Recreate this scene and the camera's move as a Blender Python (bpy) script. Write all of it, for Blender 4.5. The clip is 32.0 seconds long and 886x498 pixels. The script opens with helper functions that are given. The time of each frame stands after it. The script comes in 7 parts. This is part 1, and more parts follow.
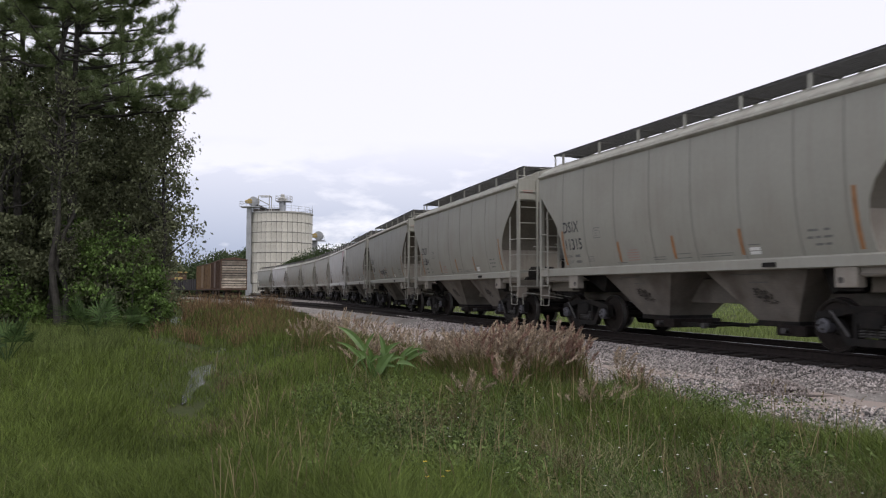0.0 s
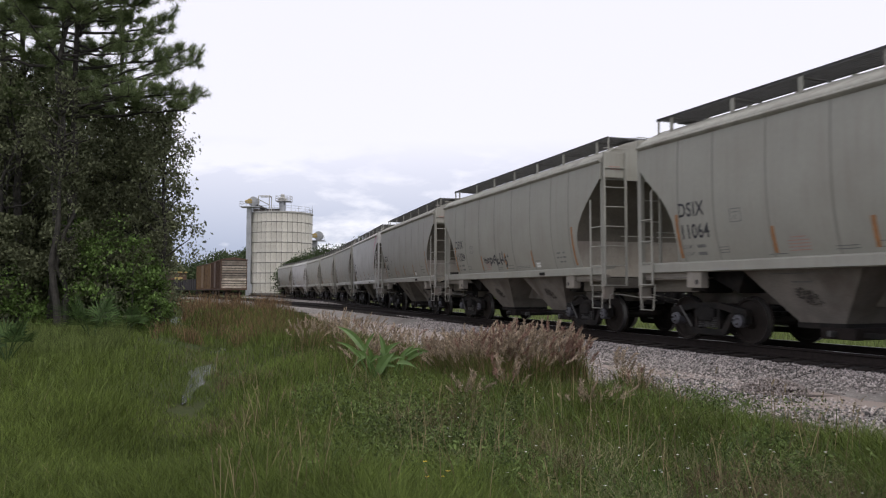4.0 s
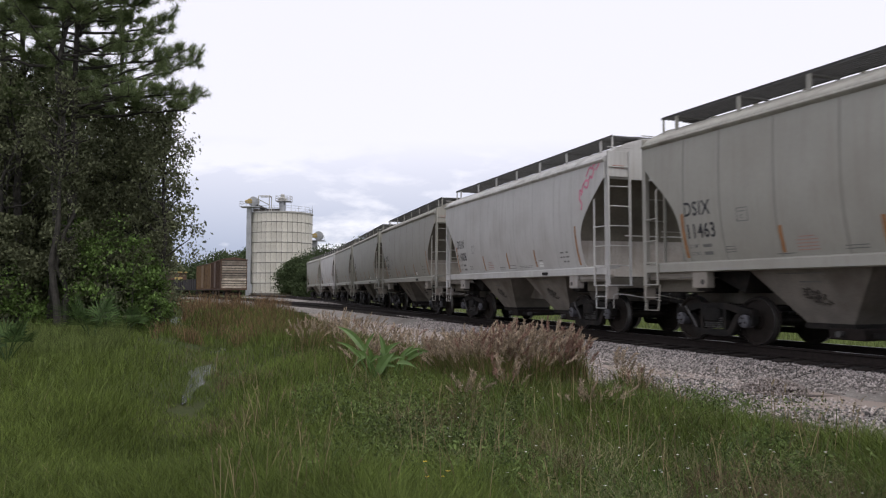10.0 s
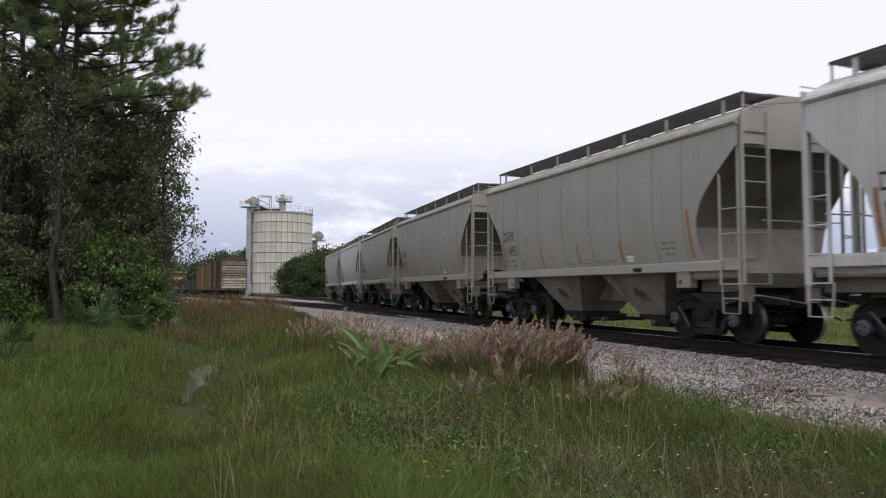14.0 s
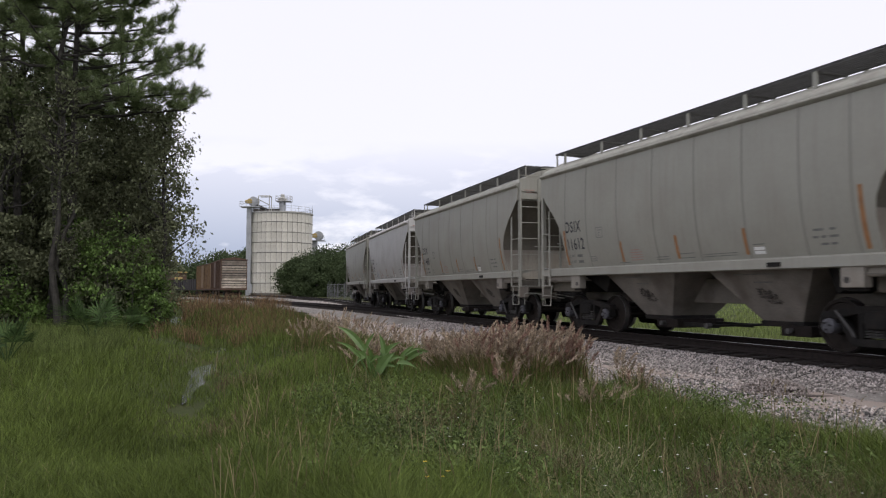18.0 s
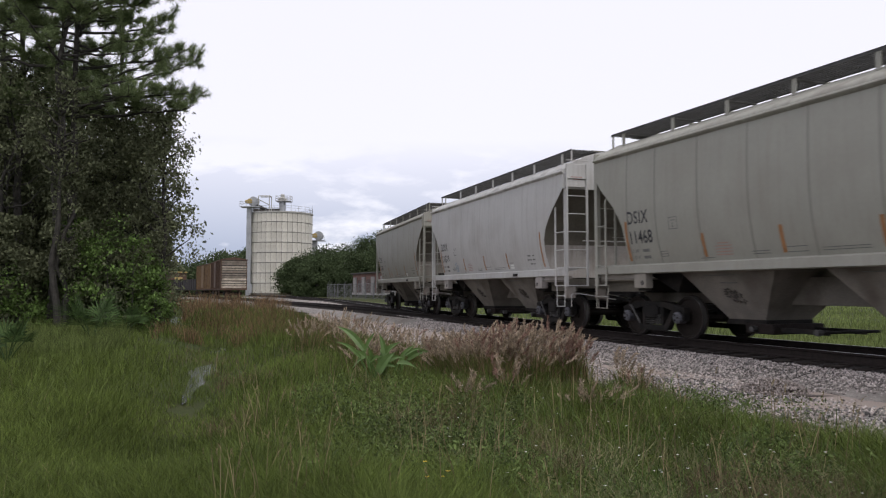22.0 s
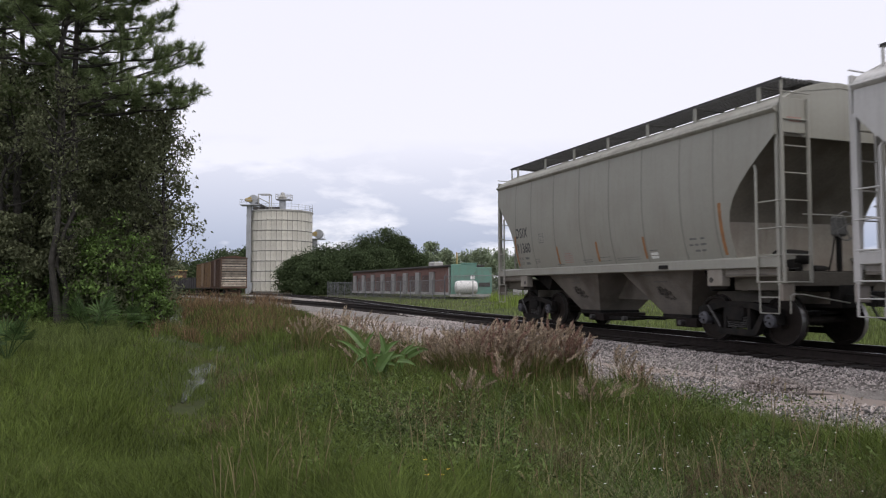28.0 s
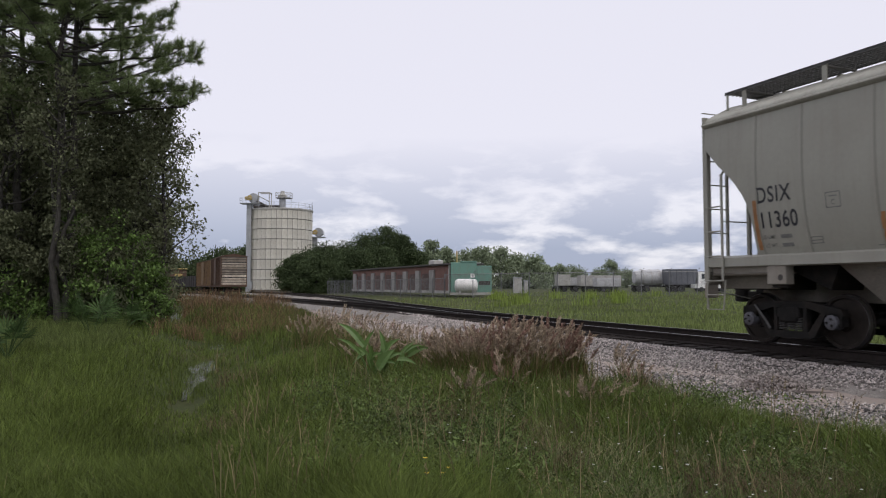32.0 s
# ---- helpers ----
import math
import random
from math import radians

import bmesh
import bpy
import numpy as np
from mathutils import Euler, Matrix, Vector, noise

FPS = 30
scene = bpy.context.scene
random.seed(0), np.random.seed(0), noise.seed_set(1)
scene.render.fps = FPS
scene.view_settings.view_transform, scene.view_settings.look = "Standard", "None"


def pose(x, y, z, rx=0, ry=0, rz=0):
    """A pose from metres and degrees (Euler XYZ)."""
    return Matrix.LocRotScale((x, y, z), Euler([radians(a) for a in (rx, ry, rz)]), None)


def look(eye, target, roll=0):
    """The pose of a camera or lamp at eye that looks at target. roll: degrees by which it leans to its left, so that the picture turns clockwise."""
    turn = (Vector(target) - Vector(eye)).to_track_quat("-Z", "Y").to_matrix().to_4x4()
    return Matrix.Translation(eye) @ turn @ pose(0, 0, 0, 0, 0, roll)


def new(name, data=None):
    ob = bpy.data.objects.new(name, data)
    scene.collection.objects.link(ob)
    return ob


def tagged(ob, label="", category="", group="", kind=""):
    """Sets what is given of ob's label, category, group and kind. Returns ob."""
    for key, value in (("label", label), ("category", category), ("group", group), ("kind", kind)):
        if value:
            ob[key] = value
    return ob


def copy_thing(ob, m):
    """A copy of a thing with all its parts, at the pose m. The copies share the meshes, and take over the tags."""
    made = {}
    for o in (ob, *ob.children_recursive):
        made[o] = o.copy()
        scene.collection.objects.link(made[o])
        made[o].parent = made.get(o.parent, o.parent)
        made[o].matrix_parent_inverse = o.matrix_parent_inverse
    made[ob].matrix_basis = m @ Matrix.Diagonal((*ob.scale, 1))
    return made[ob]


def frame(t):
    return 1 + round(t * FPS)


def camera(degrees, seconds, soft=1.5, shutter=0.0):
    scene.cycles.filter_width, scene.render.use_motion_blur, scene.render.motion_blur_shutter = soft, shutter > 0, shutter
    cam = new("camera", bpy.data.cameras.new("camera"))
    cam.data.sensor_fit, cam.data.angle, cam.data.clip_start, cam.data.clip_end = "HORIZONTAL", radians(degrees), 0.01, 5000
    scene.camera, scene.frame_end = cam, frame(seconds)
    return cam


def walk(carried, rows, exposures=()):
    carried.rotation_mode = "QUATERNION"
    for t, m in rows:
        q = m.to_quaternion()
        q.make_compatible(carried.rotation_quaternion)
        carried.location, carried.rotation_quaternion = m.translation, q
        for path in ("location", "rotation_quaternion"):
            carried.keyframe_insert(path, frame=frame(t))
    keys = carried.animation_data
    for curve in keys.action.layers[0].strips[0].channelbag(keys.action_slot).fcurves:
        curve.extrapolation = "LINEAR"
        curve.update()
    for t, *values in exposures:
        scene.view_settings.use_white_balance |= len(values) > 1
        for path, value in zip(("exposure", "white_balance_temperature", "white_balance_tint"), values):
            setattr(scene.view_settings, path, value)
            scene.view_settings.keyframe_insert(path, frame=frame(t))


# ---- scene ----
# The camera stands on a tripod beside a curved track; z = 0 is the top of the rails.
F_PX = 1306.2
EYE_Z = 1.07
cam = camera(2 * math.degrees(math.atan(784 / F_PX)), 32.0, soft=1.15, shutter=0.5)


def tilt_row(t, horizon):
    return t, pose(0, 0, EYE_Z, 90 + math.degrees(math.atan((horizon - 441) / F_PX)), 0, 0)


walk(cam, [tilt_row(0, 512.6), tilt_row(24.9, 512.6), tilt_row(25.3, 511.9), tilt_row(26.2, 510.2), tilt_row(27.4, 509.6),
           tilt_row(29.0, 509.4), tilt_row(29.6, 507.8), tilt_row(30.5, 507.3), tilt_row(32.0, 506.6)],
     [(0, 0.22), (24.5, 0.22), (28.0, 0.17), (30.0, 0.09), (32.0, 0.0)])

# ---------------------------------------------------------------- light
SUN_EL, SUN_AZ = radians(58), radians(150)
world = bpy.data.worlds.new("overcast_sky")
scene.world = world
world.use_nodes = True
wn, wl = world.node_tree.nodes, world.node_tree.links
wn.clear()
w_out = wn.new("ShaderNodeOutputWorld")
w_bg = wn.new("ShaderNodeBackground")
w_sky = wn.new("ShaderNodeTexSky")
w_sky.sky_type = "NISHITA"
w_sky.sun_disc = False
w_sky.sun_elevation, w_sky.sun_rotation = SUN_EL, SUN_AZ
w_dim = wn.new("ShaderNodeVectorMath")
w_dim.operation = "SCALE"
w_dim.inputs["Scale"].default_value = 0.10
wl.new(w_sky.outputs[0], w_dim.inputs[0])
w_geo = wn.new("ShaderNodeTexCoord")
w_map = wn.new("ShaderNodeMapping")
w_map.inputs["Scale"].default_value = (3.0, 3.0, 9.0)
w_map.inputs["Location"].default_value = (0.35, 0.1, 0.35)
wl.new(w_geo.outputs["Generated"], w_map.inputs[0])
w_noise = wn.new("ShaderNodeTexNoise")
w_noise.inputs["Scale"].default_value = 2.3
w_noise.inputs["Detail"].default_value = 12
w_noise.inputs["Roughness"].default_value = 0.56
w_noise.inputs["Distortion"].default_value = 0.12
wl.new(w_map.outputs[0], w_noise.inputs["Vector"])
w_sep = wn.new("ShaderNodeSeparateXYZ")
wl.new(w_geo.outputs["Generated"], w_sep.inputs[0])
# cloud deck: white above, blue-grey bellies low down
w_ramp = wn.new("ShaderNodeValToRGB")
w_ramp.color_ramp.elements[0].position, w_ramp.color_ramp.elements[0].color = 0.47, (0.40, 0.445, 0.60, 1)
w_ramp.color_ramp.elements[1].position, w_ramp.color_ramp.elements[1].color = 0.60, (0.88, 0.875, 0.955, 1)
wl.new(w_noise.outputs[0], w_ramp.inputs[0])
w_high = wn.new("ShaderNodeMapRange")
w_high.inputs["From Min"].default_value, w_high.inputs["From Max"].default_value = 0.05, 0.20
wl.new(w_sep.outputs["Z"], w_high.inputs["Value"])
w_mix = wn.new("ShaderNodeMix")
w_mix.data_type = "RGBA"
w_mix.inputs["B"].default_value = (0.88, 0.865, 0.966, 1)
wl.new(w_high.outputs[0], w_mix.inputs["Factor"])
wl.new(w_ramp.outputs[0], w_mix.inputs["A"])
w_add = wn.new("ShaderNodeMix")
w_add.data_type = "RGBA"
w_add.inputs["Factor"].default_value = 0.9
wl.new(w_dim.outputs[0], w_add.inputs["A"])
wl.new(w_mix.outputs["Result"], w_add.inputs["B"])
wl.new(w_add.outputs["Result"], w_bg.inputs["Color"])
w_bg.inputs["Strength"].default_value = 1.0
wl.new(w_bg.outputs[0], w_out.inputs[0])

sun = new("sun", bpy.data.lights.new("sun", "SUN"))
sun.data.energy, sun.data.angle, sun.data.color = 1.1, radians(20), (1.0, 0.96, 0.9)
sun.matrix_world = look((0, 0, 60), (60 * math.sin(SUN_AZ + math.pi) / math.tan(SUN_EL), 60 * math.cos(SUN_AZ + math.pi) / math.tan(SUN_EL), 0))


# ---------------------------------------------------------------- materials
def mat(name, base, rough=0.8, metal=0.0, vary=0.25, scale=6.0, fine=60.0, bump=0.3, dirt=None, dirt_amount=0.5,
        dirt_scale=1.2, tinted=False, random=0.0, island=0.0, streak=0.0, spec=0.5, bump_dist=0.01, trans=0.0):
    """A node material: base colour, broad and fine variation, stains of colour dirt, upright streaks, fine relief."""
    m = bpy.data.materials.new(name)
    m.use_nodes = True
    n, l = m.node_tree.nodes, m.node_tree.links
    bsdf = n["Principled BSDF"]
    bsdf.inputs["Roughness"].default_value, bsdf.inputs["Metallic"].default_value = rough, metal
    bsdf.inputs["Specular IOR Level"].default_value = spec
    coord = n.new("ShaderNodeTexCoord")
    if tinted:
        info = n.new("ShaderNodeObjectInfo")
        colour = info.outputs["Color"]
    else:
        rgb = n.new("ShaderNodeRGB")
        rgb.outputs[0].default_value = (*base, 1)
        colour = rgb.outputs[0]

    def noise_at(s, detail=4, stretch=None):
        t = n.new("ShaderNodeTexNoise")
        t.inputs["Scale"].default_value, t.inputs["Detail"].default_value = s, detail
        if stretch:
            mp = n.new("ShaderNodeMapping")
            mp.inputs["Scale"].default_value = stretch
            l.new(coord.outputs["Object"], mp.inputs[0])
            l.new(mp.outputs[0], t.inputs["Vector"])
        else:
            l.new(coord.outputs["Object"], t.inputs["Vector"])
        return t.outputs[0]

    def scaled(colour, factor, low, high):
        r = n.new("ShaderNodeMapRange")
        r.inputs["To Min"].default_value, r.inputs["To Max"].default_value = low, high
        r.inputs["From Min"].default_value, r.inputs["From Max"].default_value = 0.25, 0.75
        l.new(factor, r.inputs["Value"])
        x = n.new("ShaderNodeVectorMath")
        x.operation = "SCALE"
        l.new(colour, x.inputs[0])
        l.new(r.outputs[0], x.inputs["Scale"])
        return x.outputs[0]

    colour = scaled(colour, noise_at(scale), 1 - vary, 1 + vary)
    colour = scaled(colour, noise_at(fine, 2), 1 - vary * 0.6, 1 + vary * 0.6)
    if random:
        info = n.new("ShaderNodeObjectInfo")
        colour = scaled(colour, info.outputs["Random"], 1 - random, 1 + random)
    if island:
        geo = n.new("ShaderNodeNewGeometry")
        colour = scaled(colour, geo.outputs["Random Per Island"], 1 - island, 1 + island)

    def stained(colour, factor, low, high, amount, tint):
        r = n.new("ShaderNodeMapRange")
        r.inputs["From Min"].default_value, r.inputs["From Max"].default_value = low, high
        r.inputs["To Max"].default_value = amount
        l.new(factor, r.inputs["Value"])
        x = n.new("ShaderNodeMix")
        x.data_type = "RGBA"
        l.new(r.outputs[0], x.inputs["Factor"])
        l.new(colour, x.inputs["A"])
        x.inputs["B"].default_value = (*tint, 1)
        return x.outputs["Result"]

    if dirt:
        colour = stained(colour, noise_at(dirt_scale, 6), 0.48, 0.7, dirt_amount, dirt)
        if streak:
            colour = stained(colour, noise_at(1.0, 3, (9, 9, 0.5)), 0.5, 0.75, streak, dirt)
    l.new(colour, bsdf.inputs["Base Color"])
    if bump:
        b = n.new("ShaderNodeBump")
        b.inputs["Strength"].default_value, b.inputs["Distance"].default_value = bump, bump_dist
        l.new(noise_at(fine, 5), b.inputs["Height"])
        l.new(b.outputs[0], bsdf.inputs["Normal"])
    if trans:
        # thin leaves let part of the light through
        t = n.new("ShaderNodeBsdfTranslucent")
        l.new(colour, t.inputs["Color"])
        x = n.new("ShaderNodeMixShader")
        x.inputs[0].default_value = trans
        l.new(bsdf.outputs[0], x.inputs[1])
        l.new(t.outputs[0], x.inputs[2])
        l.new(x.outputs[0], n["Material Output"].inputs[0])
    return m


M_PAINT = mat("car_paint", (0.5, 0.5, 0.47), 0.55, vary=0.05, scale=1.2, fine=14, bump=0.08, dirt=(0.22, 0.19, 0.15), dirt_amount=0.22, dirt_scale=0.7, tinted=True, streak=0.25)
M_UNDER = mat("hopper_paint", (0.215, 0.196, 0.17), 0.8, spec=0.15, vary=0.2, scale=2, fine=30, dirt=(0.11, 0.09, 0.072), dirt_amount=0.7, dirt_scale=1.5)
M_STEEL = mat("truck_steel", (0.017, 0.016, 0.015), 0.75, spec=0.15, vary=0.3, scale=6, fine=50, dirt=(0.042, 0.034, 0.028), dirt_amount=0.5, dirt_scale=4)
M_WHEEL = mat("wheel_steel", (0.024, 0.019, 0.016), 0.7, spec=0.2, vary=0.3, scale=8, fine=60)
M_TREAD = mat("polished_tread", (0.35, 0.34, 0.33), 0.35, metal=0.9, vary=0.1)
M_CAP = mat("bearing_cap", (0.085, 0.085, 0.095), 0.6, vary=0.3, scale=20)
M_SPRING = mat("spring_steel", (0.075, 0.072, 0.07), 0.55, spec=0.4, vary=0.2, scale=20)
M_ORANGE = mat("orange_reflector", (0.31, 0.15, 0.06), 0.7, vary=0.2, scale=8, fine=40, dirt=(0.2, 0.12, 0.06))
M_BLACK = mat("black_lettering", (0.03, 0.03, 0.035), 0.7, vary=0.2)
M_GREYINK = mat("faded_lettering", (0.16, 0.16, 0.15), 0.8, vary=0.3, scale=20)
M_REDINK = mat("faded_red_lettering", (0.37, 0.22, 0.19), 0.8, vary=0.2)
M_PINK = mat("pink_spray_paint", (0.62, 0.20, 0.28), 0.7, vary=0.3)
M_BLUE = mat("faded_blue_spray_paint", (0.30, 0.36, 0.42), 0.7, vary=0.3)
M_WHITE = mat("white_sticker", (0.75, 0.75, 0.72), 0.6, vary=0.08)
M_GRATE = mat("walkway_steel", (0.12, 0.118, 0.115), 0.7, metal=0.2, vary=0.2)
M_RAIL = mat("rail_steel", (0.022, 0.017, 0.015), 0.8, spec=0.2, vary=0.3, scale=10, fine=80)
M_RAILTOP = mat("worn_rail_head", (0.22, 0.2, 0.19), 0.3, metal=0.9, vary=0.2)
M_TIE = mat("creosoted_tie", (0.030, 0.025, 0.022), 0.95, spec=0.15, vary=0.4, scale=8, fine=70, random=0.3)
M_BALLAST = mat("ballast_stone", (0.335, 0.30, 0.28), 0.95, spec=0.15, vary=0.15, scale=10, fine=80, island=0.55)
M_DARKSTONE = mat("dark_ballast_stone", (0.055, 0.05, 0.047), 0.9, spec=0.2, vary=0.2, scale=10, fine=80, island=0.5)
M_ROOF = mat("grimy_roof_paint", (0.3, 0.3, 0.27), 0.7, vary=0.12, scale=2.5, fine=18, bump=0.15, dirt=(0.16, 0.14, 0.12), dirt_amount=0.5, dirt_scale=2.2, tinted=True, streak=0.4)
M_ENDPAINT = mat("rust_stained_end_paint", (0.3, 0.3, 0.27), 0.8, spec=0.25, vary=0.15, scale=1.5, fine=20, dirt=(0.20, 0.165, 0.135), dirt_amount=0.8, dirt_scale=0.8, tinted=True, streak=0.5)
M_SMUDGE = mat("greasy_scuffs", (0.075, 0.066, 0.058), 0.8, vary=0.2, scale=2, fine=12)
M_SAND = mat("pinkish_sand", (0.315, 0.265, 0.235), 0.95, spec=0.15, vary=0.15, scale=1.0, fine=30, dirt=(0.22, 0.17, 0.13), dirt_amount=0.5, dirt_scale=0.5)
M_SILO = mat("silo_steel", (0.60, 0.575, 0.50), 0.6, vary=0.06, scale=0.5, fine=6, random=0.07, dirt=(0.33, 0.28, 0.21), dirt_amount=0.45, dirt_scale=0.4, streak=0.5)
M_SEAM = mat("silo_joint", (0.15, 0.14, 0.125), 0.7)
M_GALV = mat("galvanised_steel", (0.36, 0.37, 0.38), 0.55, metal=0.3, vary=0.12, scale=1, fine=10)
M_YELLOW = mat("yellow_motor_paint", (0.38, 0.28, 0.10), 0.5, vary=0.15)
M_BRICK = mat("brick_red", (0.17, 0.095, 0.078), 0.95, vary=0.2, scale=1.0, fine=8)
M_CONC = mat("pale_concrete", (0.42, 0.41, 0.38), 0.9, vary=0.12, scale=1.0, fine=10, dirt=(0.2, 0.19, 0.17))
M_DARK = mat("dark_recess", (0.06, 0.055, 0.05), 0.9)
M_GREEN = mat("green_enamel", (0.13, 0.26, 0.205), 0.5, vary=0.08, dirt=(0.15, 0.15, 0.12))
M_TANK = mat("white_tank_paint", (0.75, 0.73, 0.70), 0.4, vary=0.06, scale=1)
M_WOOD = mat("weathered_boxcar_planks", (0.34, 0.295, 0.24), 0.95, vary=0.4, scale=2, fine=20, random=0.4, dirt=(0.14, 0.10, 0.07), dirt_amount=0.6)
M_RUST = mat("rusty_boxcar_steel", (0.095, 0.058, 0.04), 0.9, vary=0.3, scale=1.5, fine=12, dirt=(0.10, 0.05, 0.03), dirt_amount=0.7)
M_GOND = mat("black_gondola_steel", (0.035, 0.03, 0.03), 0.85, vary=0.3)
M_BARK = mat("bark", (0.056, 0.052, 0.046), 0.95, spec=0.15, vary=0.35, scale=5, fine=40, bump=0.8, bump_dist=0.03)
M_PINE = mat("pine_needles", (0.165, 0.21, 0.092), 0.7, spec=0.15, vary=0.35, scale=0.8, fine=5, island=0.4, bump=0, trans=0.38)
M_LEAF = mat("oak_leaves", (0.14, 0.152, 0.088), 0.75, spec=0.05, vary=0.4, scale=0.5, fine=4, island=0.3, bump=0, trans=0.35)
M_LEAF2 = mat("bright_leaves", (0.105, 0.165, 0.044), 0.6, spec=0.15, vary=0.3, scale=0.7, fine=4, island=0.4, bump=0, trans=0.3)
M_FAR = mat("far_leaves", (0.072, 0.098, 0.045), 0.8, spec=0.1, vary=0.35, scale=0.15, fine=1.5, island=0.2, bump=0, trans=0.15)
# haze of the distance is painted in as a paler leaf colour
M_HAZE = mat("haze_paled_leaves", (0.235, 0.28, 0.175), 0.8, spec=0.15, vary=0.3, scale=0.1, fine=1.2, island=0.15, bump=0, trans=0.15)
M_GRASS = mat("meadow_grass", (0.104, 0.138, 0.032), 0.6, spec=0.15, vary=0.35, scale=0.35, fine=3, island=0.4, bump=0, trans=0.3)
M_DRY = mat("dry_stems", (0.22, 0.18, 0.10), 0.8, spec=0.15, vary=0.3, scale=0.6, fine=5, island=0.4, bump=0, trans=0.2)
M_RED = mat("rusty_grass", (0.185, 0.122, 0.07), 0.8, spec=0.15, vary=0.3, scale=0.5, fine=5, island=0.4, bump=0, trans=0.2)
M_SEEDRED = mat("reddish_plumes", (0.27, 0.17, 0.135), 0.9, spec=0.1, vary=0.45, scale=5, fine=20, island=0.25, bump=0, trans=0.3)
M_THATCH = mat("dead_thatch", (0.15, 0.115, 0.07), 0.9, spec=0.1, vary=0.35, scale=1, fine=8, island=0.35, bump=0, trans=0.15)
M_PIER = mat("grey_pier_concrete", (0.30, 0.29, 0.275), 0.9, vary=0.12, scale=1.0, fine=10, dirt=(0.17, 0.16, 0.15))
M_SEED = mat("seed_plumes", (0.38, 0.305, 0.225), 0.9, spec=0.1, vary=0.45, scale=4, fine=20, island=0.25, bump=0, trans=0.3)
M_BIG = mat("broad_leaves", (0.12, 0.20, 0.055), 0.45, vary=0.2, scale=3, fine=20, bump=0.2, trans=0.3)
M_PALM = mat("palmetto_leaves", (0.06, 0.10, 0.034), 0.8, spec=0.15, vary=0.3, scale=2, fine=20, island=0.3, bump=0, trans=0.2)
M_PETAL = mat("white_petals", (0.8, 0.8, 0.76), 0.6, vary=0.05, trans=0.3)
M_GOLD = mat("yellow_petals", (0.7, 0.5, 0.05), 0.6, vary=0.05, trans=0.3)
M_PUDDLE = mat("ditch_water", (0.05, 0.048, 0.038), 0.22, vary=0.3, scale=1, fine=14, bump=0.35)
M_CHAIN = mat("fence_wire", (0.17, 0.172, 0.175), 0.5, metal=0.5, vary=0.1)
M_TRUCKGREY = mat("grey_trailer_paint", (0.46, 0.46, 0.47), 0.5, vary=0.1, dirt=(0.2, 0.19, 0.17))
M_TRUCKDARK = mat("dark_dump_body_paint", (0.10, 0.105, 0.12), 0.5, vary=0.2)
M_GLASS = mat("dark_glass", (0.02, 0.025, 0.03), 0.08)
M_TYRE = mat("tyre_rubber", (0.03, 0.03, 0.03), 0.9)


